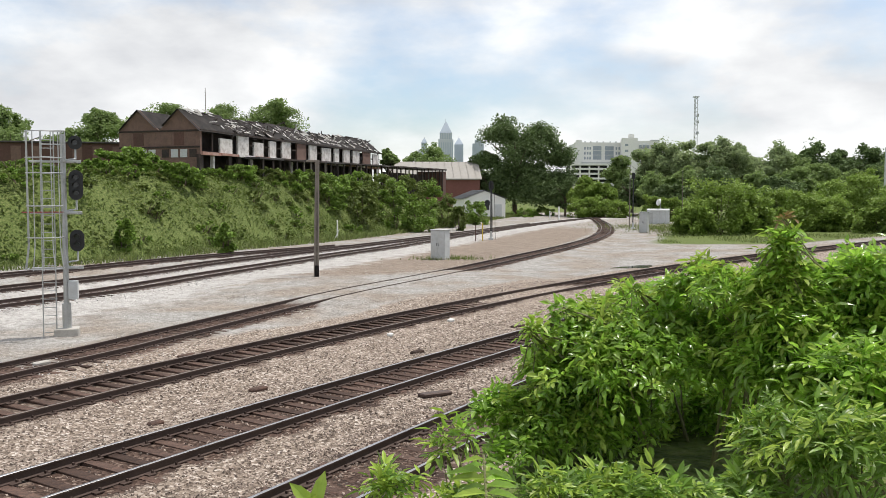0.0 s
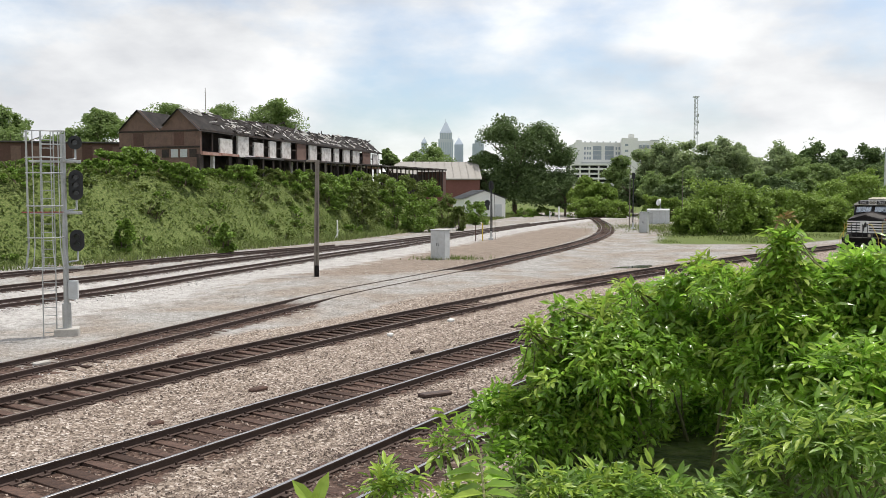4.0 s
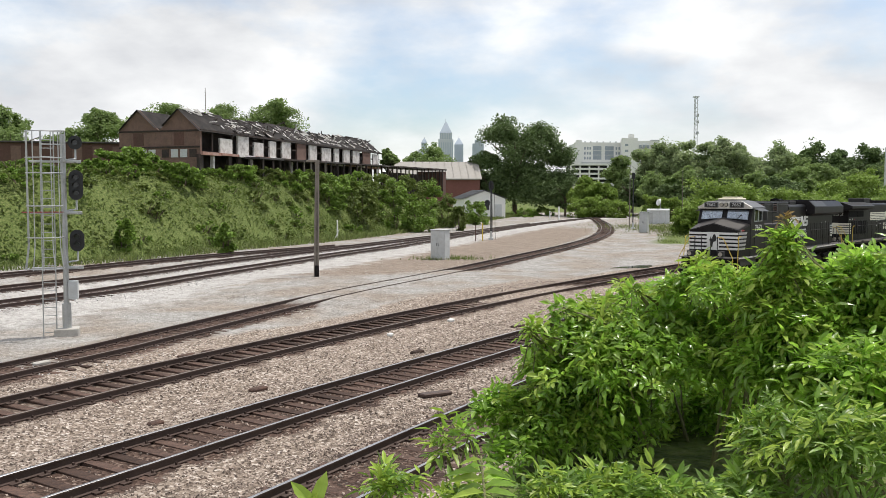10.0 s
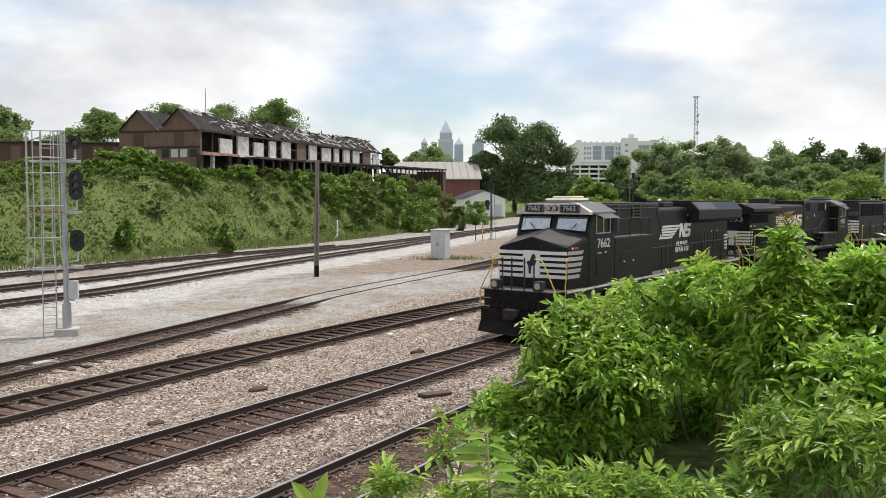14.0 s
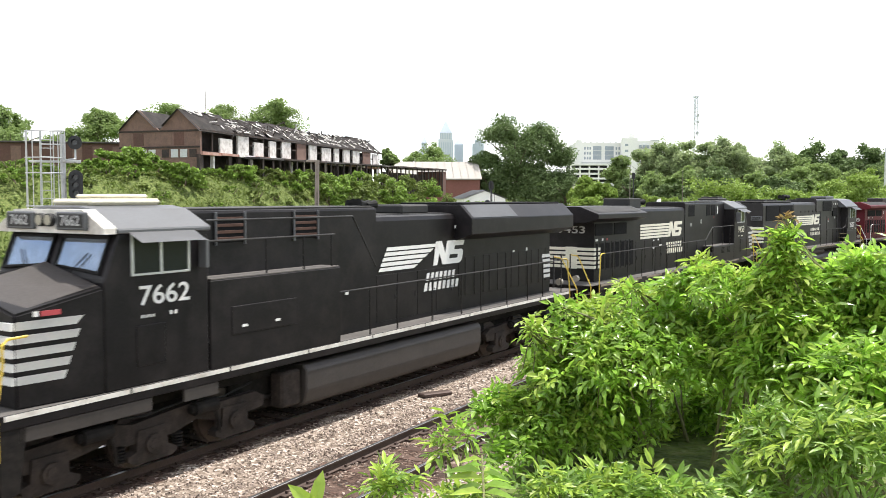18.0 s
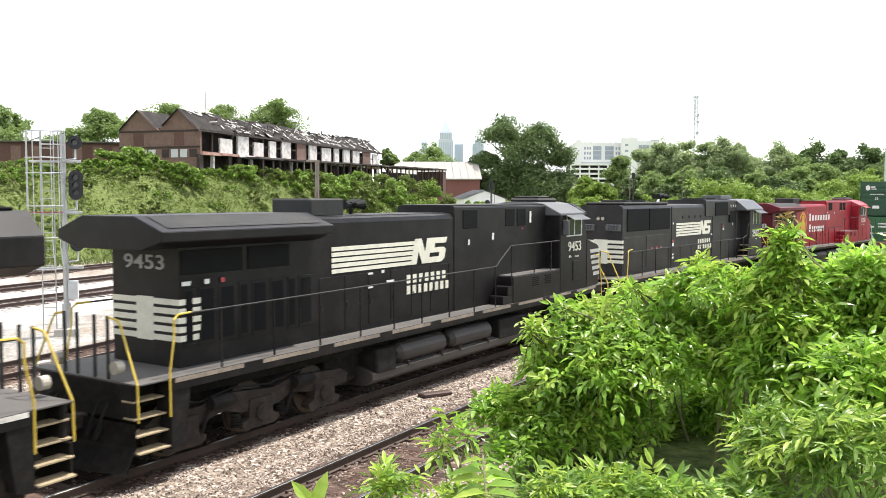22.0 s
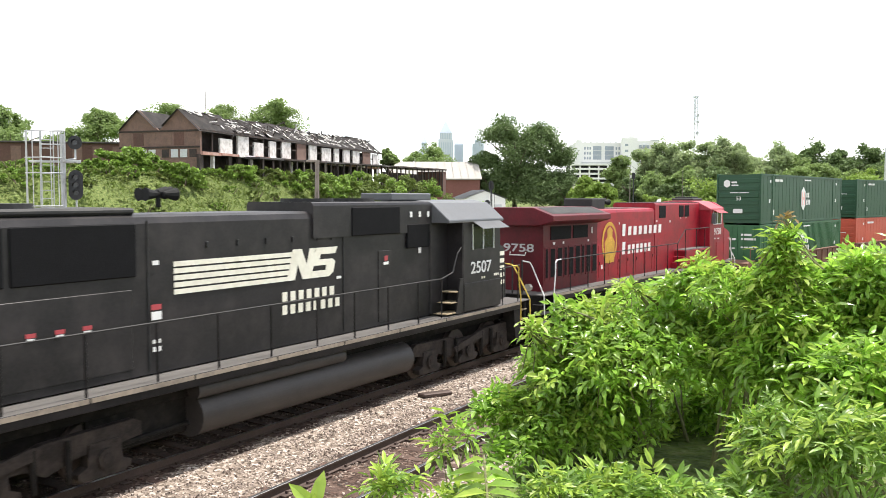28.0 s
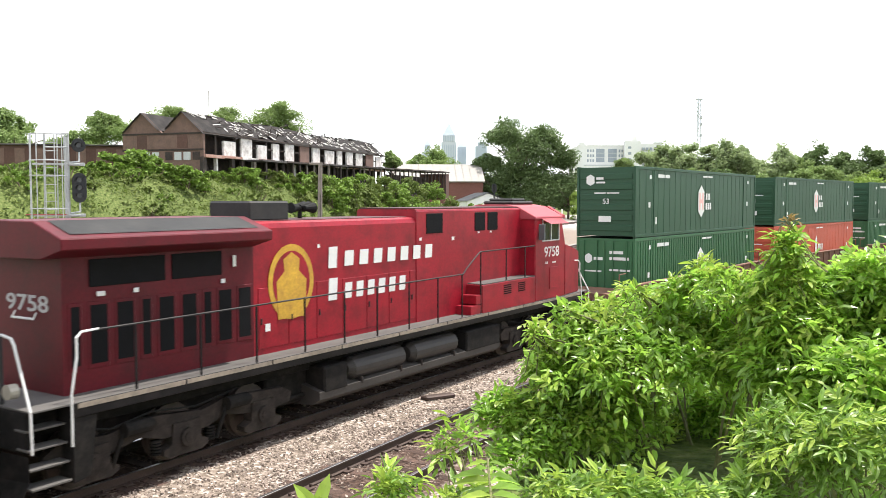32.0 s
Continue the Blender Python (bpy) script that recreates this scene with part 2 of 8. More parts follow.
M_WARE = surface("pale_metal_roof", (0.28, 0.262, 0.24), 0.6, 0.1, 0.1, 0.05, 1, 0.0)
M_WAREWALL = surface("brown_brick_far", (0.17, 0.07, 0.06), 0.9, 0, 0.2, 0.2, 2, 0.0)
M_MAST = surface("pale_mast_steel", (0.47, 0.48, 0.50), 0.6, 0, 0.1, 0.1, 1, 0.0)
M_FARWHITE = surface("far_white_facade", (0.72, 0.72, 0.70), 0.7, 0, 0.06, 0.05, 1, 0.0)
M_FARGLASS = surface("far_window_glass", (0.30, 0.34, 0.38), 0.25, 0, 0.15, 0.3, 2, 0.0)
M_TOWER = surface("far_pale_tower", (0.58, 0.61, 0.66), 0.7, 0, 0.08, 0.01, 1, 0.0)
M_TOWERGLASS = surface("far_blue_glass", (0.44, 0.50, 0.58), 0.4, 0, 0.1, 0.01, 1, 0.0)
M_WATER = surface("puddle_water", (0.05, 0.05, 0.045), 0.05, 0, 0.1, 1, 5, 0.0)

# ---- building blocks ----
def link(name, bm, material, parent=None, smooth=False):
    me = bpy.data.meshes.new(name)
    bm.to_mesh(me)
    bm.free()
    for mm in (material if isinstance(material, (list, tuple)) else [material]):
        me.materials.append(mm)
    if smooth:
        me.shade_smooth()
    ob = new(name, me)
    if parent:
        ob.parent = parent
    return ob


def part(name, bm, material, parent, label=""):
    ob = link(name, bm, material, parent)
    return tagged(ob, label) if label else ob


def thing(name, m, label, category, group="", kind=""):
    ob = new(name)
    ob.matrix_world = m
    return tagged(ob, label, category, group, kind)


def box(bm, x0, x1, y0, y1, z0, z1, bevel=0.0, mat=0):
    r = bmesh.ops.create_cube(bm, size=1, matrix=Matrix.LocRotScale(((x0 + x1) / 2, (y0 + y1) / 2, (z0 + z1) / 2), None, (abs(x1 - x0), abs(y1 - y0), abs(z1 - z0))))
    fs = {f for v in r["verts"] for f in v.link_faces}
    for f in fs:
        f.material_index = mat
    if bevel:
        bmesh.ops.bevel(bm, geom=list({e for v in r["verts"] for e in v.link_edges}), offset=bevel, segments=1, affect="EDGES", profile=0.5)
    return bm


def tube(bm, p0, p1, r, seg=8, r2=None):
    p0, p1 = Vector(p0), Vector(p1)
    d = p1 - p0
    if d.length < 1e-6:
        return bm
    m = Matrix.Translation((p0 + p1) / 2) @ d.to_track_quat("Z", "Y").to_matrix().to_4x4()
    bmesh.ops.create_cone(bm, cap_ends=True, segments=seg, radius1=r, radius2=r if r2 is None else r2, depth=d.length, matrix=m)
    return bm


def pipe(bm, pts, r, seg=6):
    """One bent round bar through the points, capped at both ends."""
    p = [Vector(q) for q in pts]
    p = [q for k, q in enumerate(p) if k == 0 or (q - p[k - 1]).length > 1e-5]
    way = [(p[min(k + 1, len(p) - 1)] - p[max(k - 1, 0)]).normalized() for k in range(len(p))]
    closed = (p[0] - p[-1]).length < 1e-4 and len(p) > 3
    if closed:
        way[0] = way[-1] = ((p[1] - p[0]).normalized() + (p[-1] - p[-2]).normalized()).normalized()
    side = way[0].orthogonal().normalized()
    rings = []
    for k, (q, w) in enumerate(zip(p, way)):
        side = (side - w * side.dot(w)).normalized()
        other = w.cross(side)
        bend = 1.0
        if 0 < k < len(p) - 1:
            bend = 1 / max(0.6, math.cos((p[k] - p[k - 1]).angle(p[k + 1] - p[k]) / 2))
        rings.append([bm.verts.new(q + (side * math.cos(t) + other * math.sin(t)) * r * bend) for t in (2 * math.pi * n / seg for n in range(seg))])
    fs = [bm.faces.new((a[n], a[(n + 1) % seg], b[(n + 1) % seg], b[n])) for a, b in zip(rings, rings[1:]) for n in range(seg)]
    fs += [bm.faces.new(rings[0][::-1]), bm.faces.new(rings[-1])]
    bmesh.ops.recalc_face_normals(bm, faces=fs)
    return bm


def extrude(bm, outline, y0, y1, mat=0, axis="y"):
    """A prism from an outline of (x, z) between y0 and y1 (axis y), or of (y, z) between x0 and x1 (axis x)."""
    def v(a, b, c):
        return bm.verts.new((a, b, c) if axis == "y" else (b, a, c))
    p = [v(x, y0, z) for x, z in outline]
    q = [v(x, y1, z) for x, z in outline]
    n = len(outline)
    fs = [bm.faces.new(p), bm.faces.new(q[::-1])]
    for i in range(n):
        fs.append(bm.faces.new((p[i], q[i], q[(i + 1) % n], p[(i + 1) % n])))
    for f in fs:
        f.material_index = mat
    bmesh.ops.recalc_face_normals(bm, faces=fs)
    return fs


def raw_mesh(name, verts, faces, material, parent=None, smooth=False):
    """A mesh straight from arrays (all faces with the same number of corners)."""
    me = bpy.data.meshes.new(name)
    verts, faces = np.asarray(verts, np.float32), np.asarray(faces, np.int32)
    k = faces.shape[1]
    me.vertices.add(len(verts))
    me.vertices.foreach_set("co", verts.ravel())
    me.loops.add(faces.size)
    me.loops.foreach_set("vertex_index", faces.ravel())
    me.polygons.add(len(faces))
    me.polygons.foreach_set("loop_start", np.arange(0, faces.size, k, dtype=np.int32))
    me.polygons.foreach_set("use_smooth", np.full(len(faces), smooth))
    for mm in (material if isinstance(material, (list, tuple)) else [material]):
        me.materials.append(mm)
    me.update()
    me.validate()
    ob = new(name, me)
    if parent:
        ob.parent = parent
    return ob


# ---- the tracks' lines on the plan ----
TURN = 0.63
CT, ST = math.cos(TURN), math.sin(TURN)


class Line:
    """A track's centre line, sampled; s runs along it."""
    def __init__(self, xy):
        self.xy = np.asarray(xy, float)
        self.s = np.concatenate([[0], np.cumsum(np.hypot(*np.diff(self.xy, axis=0).T))])

    def at(self, s):
        return np.stack([np.interp(s, self.s, self.xy[:, 0]), np.interp(s, self.s, self.xy[:, 1])], -1)

    def way(self, s):
        d = self.at(np.asarray(s) + 0.5) - self.at(np.asarray(s) - 0.5)
        return d / np.linalg.norm(d, axis=-1, keepdims=True)

    def side(self, s, off):
        """The point off metres towards the camera from the line at s."""
        w = self.way(s)
        return self.at(s) + np.asarray(off)[..., None] * np.stack([w[..., 1], -w[..., 0]], -1)


def cubic(c, lo, hi):
    u = np.linspace(lo, hi, int((hi - lo) * 2) + 1)
    w = sum(k * (u / 50) ** i for i, k in enumerate(c))
    return np.stack([CT * u - ST * w, ST * u + CT * w], 1)


def spline(pts, step=0.5):
    """Catmull-Rom through a few plan points."""
    p = np.array([2 * np.array(pts[0]) - pts[1], *pts, 2 * np.array(pts[-1]) - pts[-2]], float)
    out = []
    for i in range(1, len(p) - 2):
        n = max(2, int(np.linalg.norm(p[i + 1] - p[i]) / step))
        t = np.linspace(0, 1, n, endpoint=False)[:, None]
        a, b, c, d = p[i - 1:i + 3]
        out.append(0.5 * (2 * b + (c - a) * t + (2 * a - 5 * b + 4 * c - d) * t ** 2 + (3 * b - a - 3 * c + d) * t ** 3))
    return np.concatenate([*out, p[-2:-1]])


MAIN = (14.389, 20.971, -2.3245, -1.1455)
SECOND = (19.978, 26.169, -8.202, 1.137)
LINE_B = Line(cubic(MAIN, -60, 190))
ZERO_B = float(np.interp(0, np.linspace(-60, 190, len(LINE_B.xy)), LINE_B.s))
LINE_C = Line(cubic(SECOND, -40, 150))
LINE_A = Line(cubic((9.50, 22.7, -2.2, -1.1), -30, 110))
LINE_D = Line(spline([(-24, -2), (-12.5, 24.0), (-9.9, 30.8), (-5.3, 43.8), (-0.1, 55.6), (5.3, 68.8), (12.4, 86.8), (18.2, 104.1), (24.2, 127.9), (30.2, 161.8), (40.2, 234.5), (53.5, 345), (68, 480), (100, 800)]))
LINE_E = Line(spline([(-28, 20), (-20.5, 39.5), (-17.7, 45.8), (-14.5, 57.4), (-9.1, 75.2), (-4.9, 87.8), (5.4, 123.5), (24.7, 182), (52, 242), (150, 420)]))
LINE_F = Line(spline([(-32, 26), (-23.9, 46.1), (-20.2, 54.5), (-17.3, 65.5), (-13.7, 75.5), (-9.8, 85.5), (-2.3, 106), (8, 137), (22.7, 182.5)]))
LINE_G = Line(spline([(-37, 36), (-28.1, 54.4), (-24.9, 61), (-22.0, 68), (-17.5, 76.7), (-12.4, 85), (-6, 98)]))


def head(t):
    """The place of the train's leading coupler along the main line at t seconds."""
    u = (t - 18) / 14
    return ZERO_B + 4.17 - 3.45 - 69.25 * u + 1.993 * u * u + 1.463 * u ** 3


def ride(t, behind, length, z=0.0, flip=False):
    """The pose of a vehicle whose front coupler is that far behind the leading one; +x is the way it travels, flipped for one that runs backwards."""
    s = head(t) + behind + length / 2
    a, b = LINE_B.at(s - length * 0.3), LINE_B.at(s + length * 0.3)
    d, mid = a - b, (a + b) / 2
    return pose(mid[0], mid[1], z, 0, 0, math.degrees(math.atan2(d[1], d[0])) + (180 if flip else 0))

# ---- ground ----
def squares(P, q):
    """Squared distances between two sets of plan points."""
    return np.maximum((P ** 2).sum(1)[:, None] + (q ** 2).sum(1)[None] - 2 * P @ q.T, 0)


def dist_to(line, P):
    """Distances from plan points to a line (coarse)."""
    P, q = np.asarray(P, float), line.xy[::4]
    return np.concatenate([np.sqrt(squares(P[i:i + 8000], q).min(1)) for i in range(0, len(P), 8000)])


FOOT = Line(spline([(-60, 2), (-45, 38), (-33, 61), (-27, 71), (-21.5, 86), (-12.8, 108), (-2, 150), (33, 300), (80, 480)]))


def beyond(line, P):
    """Signed distance to a line: positive on its far left side."""
    P, q = np.asarray(P, float), line.xy[::4]
    w = np.gradient(q, axis=0)
    w /= np.linalg.norm(w, axis=1, keepdims=True)
    out = []
    for i in range(0, len(P), 8000):
        p = P[i:i + 8000]
        dd = squares(p, q)
        k = dd.argmin(1)
        d = p - q[k]
        out.append(np.sqrt((d ** 2).sum(1)) * np.sign(w[k, 0] * d[:, 1] - w[k, 1] * d[:, 0]))
    return np.concatenate(out)


def smooth(x, a, b):
    t = np.clip((x - a) / (b - a), 0, 1)
    return t * t * (3 - 2 * t)


def rolling(P, f, seed=0.0):
    return np.array([noise.noise((x * f + seed, y * f - seed, seed)) for x, y in P])


def relief(P):
    """Height of the ground at plan points."""
    P = np.asarray(P, float)
    z = np.full(len(P), -0.34)
    for ln in (LINE_A, LINE_B, LINE_C, LINE_D, LINE_E, LINE_F, LINE_G):
        d = dist_to(ln, P)
        z = np.maximum(z, -0.188 - 0.22 * smooth(d, 1.6, 3.0))
    b = beyond(FOOT, P)
    r = np.hypot(P[:, 0], P[:, 1])
    high = 7.2 * (1 - smooth(P[:, 1], 140, 235)) + 1.0 * smooth(P[:, 1], 140, 235)
    z = z + (high + 0.2) * smooth(b, 0.0, 10.0) * (1 + 0.05 * rolling(P, 0.15))
    on_bank = (b > 0.5) & (b < 14) & (P[:, 1] < 210) & (P[:, 1] > 30)
    if on_bank.any():
        z[on_bank] += (0.55 * rolling(P[on_bank], 0.33, 4.0) + 0.3 * rolling(P[on_bank], 0.9, 9.0)) * smooth(b[on_bank], 0.5, 3.0)
    # the near embankment on which the camera stands
    n = -beyond(LINE_A, P)
    z = z + 3.1 * smooth(n, 3.0, 6.2)
    # gravel crossing that buries one track
    c = np.hypot(P[:, 0] + 2.9, P[:, 1] - 49.5)
    z = np.maximum(z, z * smooth(c, 7.5, 12) + (-0.045) * (1 - smooth(c, 7.5, 12)))
    # far rise
    z = z + smooth(r, 250, 900) * 4.0 * (P[:, 1] > 0)
    return z


def make_ground():
    rad = np.concatenate([[0.0], 0.8 * 1.03 ** np.arange(0, 280)])
    rad = rad[rad < 2600]
    ang = np.concatenate([np.linspace(-0.75, 0.75, 361), np.linspace(0.75, 2 * np.pi - 0.75, 91)[1:-1]])
    R, A = np.meshgrid(rad[1:], ang, indexing="ij")
    P = np.stack([R * np.sin(A), R * np.cos(A)], -1).reshape(-1, 2)
    z = relief(P)
    n, m = R.shape
    v = np.concatenate([np.column_stack([P, z]), [[0, 0, float(relief([(0.0, 0.0)])[0])]]])
    i = np.arange(n - 1)[:, None] * m + np.arange(m)[None]
    j = np.arange(n - 1)[:, None] * m + (np.arange(m)[None] + 1) % m
    quads = np.stack([i, j, j + m, i + m], -1).reshape(-1, 4)
    k = np.arange(0, m, 2)
    cap = np.stack([np.full(len(k), len(v) - 1), k, k + 1, (k + 2) % m], -1)
    quads = np.concatenate([quads, cap])
    ob = raw_mesh("ground", v, quads[:, ::-1], M_GROUND, smooth=True)
    at = ob.data.color_attributes.new("cover", "FLOAT_COLOR", "POINT")
    b = beyond(FOOT, P)
    near = -beyond(LINE_A, P)
    dists = np.min([dist_to(l, P) for l in (LINE_B, LINE_C, LINE_A)], axis=0)
    grass = np.maximum(smooth(b, -1.5, 2.0), smooth(near, 2.6, 4.5))
    grass = np.maximum(grass, smooth(P[:, 1] + 0.3 * P[:, 0], 300, 330))
    right = smooth(P[:, 0] - 0.33 * P[:, 1] + 13, 0, 9) * smooth(P[:, 1], 92, 99) * (1 - smooth(-beyond(LINE_C, P), -10, -6))
    grass = np.maximum(grass, right)
    tan = 1 - smooth(dists, 3.0, 4.6)
    white = np.exp(-(dist_to(LINE_E, P) / 6.0) ** 2)
    soil = 1 - smooth(np.min([dist_to(l, P) for l in (LINE_A, LINE_B, LINE_C, LINE_D)], axis=0), 0.9, 1.7)
    soil *= 1 - 0.42 * np.exp(-(dist_to(LINE_C, P) / 1.3) ** 4)
    soil *= smooth(np.hypot(P[:, 0] + 2.9, P[:, 1] - 49.5), 8, 12)
    dirt = smooth(beyond(LINE_D, P), 1.2, 3.0) * smooth(-beyond(LINE_E, P), 2.6, 5.0) * smooth(P[:, 1], 50, 58) * (1 - smooth(P[:, 1], 130, 170))
    col = np.column_stack([tan, grass, white, soil])
    col = np.concatenate([col, [[0, 1, 0, 1]]]).astype(np.float32)
    at.data.foreach_set("color", col.ravel())
    bare = ob.data.attributes.new("bare_soil", "FLOAT", "POINT")
    bare.data.foreach_set("value", np.append(dirt, 0).astype(np.float32))
    return tagged(ob, "pale gravel railway yard with ballast, dirt and grassy banks", "ground", kind="structure")


def ground_material():
    m = bpy.data.materials.new("yard_ground")
    m.use_nodes = True
    n, l = m.node_tree.nodes, m.node_tree.links
    b = n["Principled BSDF"]
    b.inputs["Roughness"].default_value = 0.95
    b.inputs["Specular IOR Level"].default_value = 0.15
    tc = n.new("ShaderNodeTexCoord")
    at = n.new("ShaderNodeAttribute")
    at.attribute_name = "cover"
    sep = n.new("ShaderNodeSeparateColor")
    l.new(at.outputs["Color"], sep.inputs["Color"])

    def tex(kind, scale, detail=5):
        t = n.new(kind)
        t.inputs["Scale"].default_value = scale
        if kind == "ShaderNodeTexNoise":
            t.inputs["Detail"].default_value = detail
        l.new(tc.outputs["Object"], t.inputs["Vector"])
        return t

    def ramp(src, stops):
        r = n.new("ShaderNodeValToRGB")
        e = r.color_ramp.elements
        while len(e) < len(stops):
            e.new(0.5)
        for k, (p, c) in zip(e, stops):
            k.position, k.color = p, (*c, 1)
        l.new(src, r.inputs["Fac"])
        return r.outputs["Color"]

    def mix(fac, a, c):
        x = n.new("ShaderNodeMix")
        x.data_type = "RGBA"
        l.new(fac, x.inputs[0])
        l.new(a, x.inputs[6])
        l.new(c, x.inputs[7])
        return x.outputs[2]

    def edge(fac, lo=0.35, hi=0.65):
        nz = tex("ShaderNodeTexNoise", 0.9, 8)
        a = n.new("ShaderNodeMath")
        a.operation = "MULTIPLY_ADD"
        l.new(nz.outputs["Fac"], a.inputs[0])
        a.inputs[1].default_value = 0.7
        l.new(fac, a.inputs[2])
        r = n.new("ShaderNodeMapRange")
        r.inputs["From Min"].default_value, r.inputs["From Max"].default_value = lo + 0.35, hi + 0.35
        l.new(a.outputs[0], r.inputs["Value"])
        return r.outputs["Result"]

    stones = tex("ShaderNodeTexVoronoi", 17)
    rnd = n.new("ShaderNodeSeparateColor")
    l.new(stones.outputs["Color"], rnd.inputs["Color"])
    broad = tex("ShaderNodeTexNoise", 0.22, 6)
    tan = ramp(rnd.outputs["Red"], [(0.0, (0.088, 0.068, 0.055)), (0.45, (0.226, 0.18, 0.146)), (0.8, (0.33, 0.272, 0.228)), (1.0, (0.54, 0.48, 0.43))])
    fines = tex("ShaderNodeTexNoise", 30, 3)
    grit = tex("ShaderNodeTexNoise", 7, 9)
    grit.inputs["Roughness"].default_value = 0.8
    pale = ramp(grit.outputs["Fac"], [(0.36, (0.14, 0.131, 0.121)), (0.47, (0.29, 0.278, 0.263)), (0.56, (0.36, 0.348, 0.333)), (0.68, (0.51, 0.50, 0.49))])
    dirt = ramp(grit.outputs["Fac"], [(0.34, (0.13, 0.105, 0.085)), (0.5, (0.26, 0.22, 0.185)), (0.68, (0.39, 0.345, 0.30))])
    white = ramp(grit.outputs["Fac"], [(0.34, (0.20, 0.19, 0.18)), (0.48, (0.375, 0.36, 0.345)), (0.66, (0.57, 0.55, 0.53))])
    patch = ramp(broad.outputs["Fac"], [(0.42, (0, 0, 0)), (0.60, (0.9, 0.9, 0.9))])
    yard = mix(patch, pale, dirt)
    bare = n.new("ShaderNodeAttribute")
    bare.attribute_name = "bare_soil"
    earth = ramp(grit.outputs["Fac"], [(0.34, (0.12, 0.092, 0.072)), (0.5, (0.235, 0.19, 0.155)), (0.68, (0.36, 0.31, 0.265))])
    yard = mix(edge(bare.outputs["Fac"], 0.35, 0.75), yard, earth)
    yard = mix(edge(sep.outputs["Blue"], 0.4, 0.6), yard, white)
    mid = tex("ShaderNodeTexNoise", 1.1, 10)
    mid.inputs["Roughness"].default_value = 0.78
    tone = n.new("ShaderNodeMix")
    tone.data_type, tone.blend_type = "RGBA", "MULTIPLY"
    tone.inputs[0].default_value = 1.0
    l.new(yard, tone.inputs[6])
    l.new(ramp(mid.outputs["Fac"], [(0.34, (0.66, 0.64, 0.62)), (0.5, (0.98, 0.98, 0.98)), (0.66, (1.2, 1.2, 1.2))]), tone.inputs[7])
    yard = tone.outputs[2]
    yard = mix(edge(sep.outputs["Red"]), yard, tan)
    soil = ramp(rnd.outputs["Blue"], [(0.0, (0.030, 0.019, 0.015)), (0.5, (0.066, 0.042, 0.033)), (0.85, (0.115, 0.077, 0.062)), (1.0, (0.25, 0.19, 0.155))])
    yard = mix(edge(at.outputs["Alpha"], 0.3, 0.7), yard, soil)
    blades = tex("ShaderNodeTexNoise", 6, 6)
    grass = ramp(blades.outputs["Fac"], [(0.3, (0.06, 0.085, 0.025)), (0.5, (0.11, 0.145, 0.042)), (0.72, (0.18, 0.195, 0.075))])
    allc = mix(edge(sep.outputs["Green"]), yard, grass)
    l.new(allc, b.inputs["Base Color"])
    bp = n.new("ShaderNodeBump")
    bp.inputs["Strength"].default_value, bp.inputs["Distance"].default_value = 0.9, 0.03
    l.new(stones.outputs["Distance"], bp.inputs["Height"])
    l.new(bp.outputs["Normal"], b.inputs["Normal"])
    return m


M_GROUND = ground_material()
make_ground()


# ---- tracks ----
RAIL = [(-0.068, -0.17), (0.068, -0.17), (0.068, -0.158), (0.012, -0.145), (0.010, -0.045), (0.034, -0.036), (0.034, -0.004), (0.028, 0.0), (-0.028, 0.0), (-0.034, -0.004), (-0.034, -0.036), (-0.010, -0.045), (-0.012, -0.145), (-0.068, -0.158)]


def rail_mesh(line, lo, hi, off, top, parent, cant=0.0):
    s = np.arange(lo, hi, 1.0)
    k = len(RAIL)
    prof = np.array(RAIL)
    v = np.concatenate([np.column_stack([line.side(s, off + a), np.full(len(s), b + cant)])[:, None] for a, b in prof], axis=1).reshape(-1, 3)
    i = np.arange(len(s) - 1)[:, None] * k + np.arange(k)[None]
    j = np.arange(len(s) - 1)[:, None] * k + (np.arange(k)[None] + 1) % k
    ob = raw_mesh("rail", v, np.stack([i, j, j + k, i + k], -1).reshape(-1, 4), [M_RAIL, top], parent)
    mi = np.zeros((len(s) - 1, k), np.int32)
    mi[:, 6:9] = 1
    ob.data.polygons.foreach_set("material_index", mi.ravel())
    return ob


def plates(line, span, track, rnd, cant):
    """Steel tie plates with their spike heads under both rails."""
    bm = bmesh.new()
    s = span[0]
    while s < span[1]:
        for off in (0.7525, -0.7525):
            p, w = line.side(s, off), line.way(s)
            m = pose(p[0], p[1], -0.175 + (cant if off < 0 else 0.0), 0, 0, math.degrees(math.atan2(w[1], w[0])) + rnd.uniform(-3, 3))
            for x0, x1, y0, y1, z1 in ((-0.09, 0.09, -0.19, 0.19, 0.022), (-0.07, -0.035, 0.075, 0.12, 0.07), (0.035, 0.07, -0.12, -0.075, 0.07)):
                q = [bm.verts.new(m @ Vector(c)) for c in ((x0, y0, 0), (x1, y0, 0), (x1, y1, 0), (x0, y1, 0), (x0, y0, z1), (x1, y0, z1), (x1, y1, z1), (x0, y1, z1))]
                for f in ((4, 5, 6, 7), (0, 1, 5, 4), (1, 2, 6, 5), (2, 3, 7, 6), (3, 0, 4, 7)):
                    bm.faces.new([q[k] for k in f])
        s += 0.55
    tagged(part("tie_plates", bm, M_RAIL, track), kind="stuff")


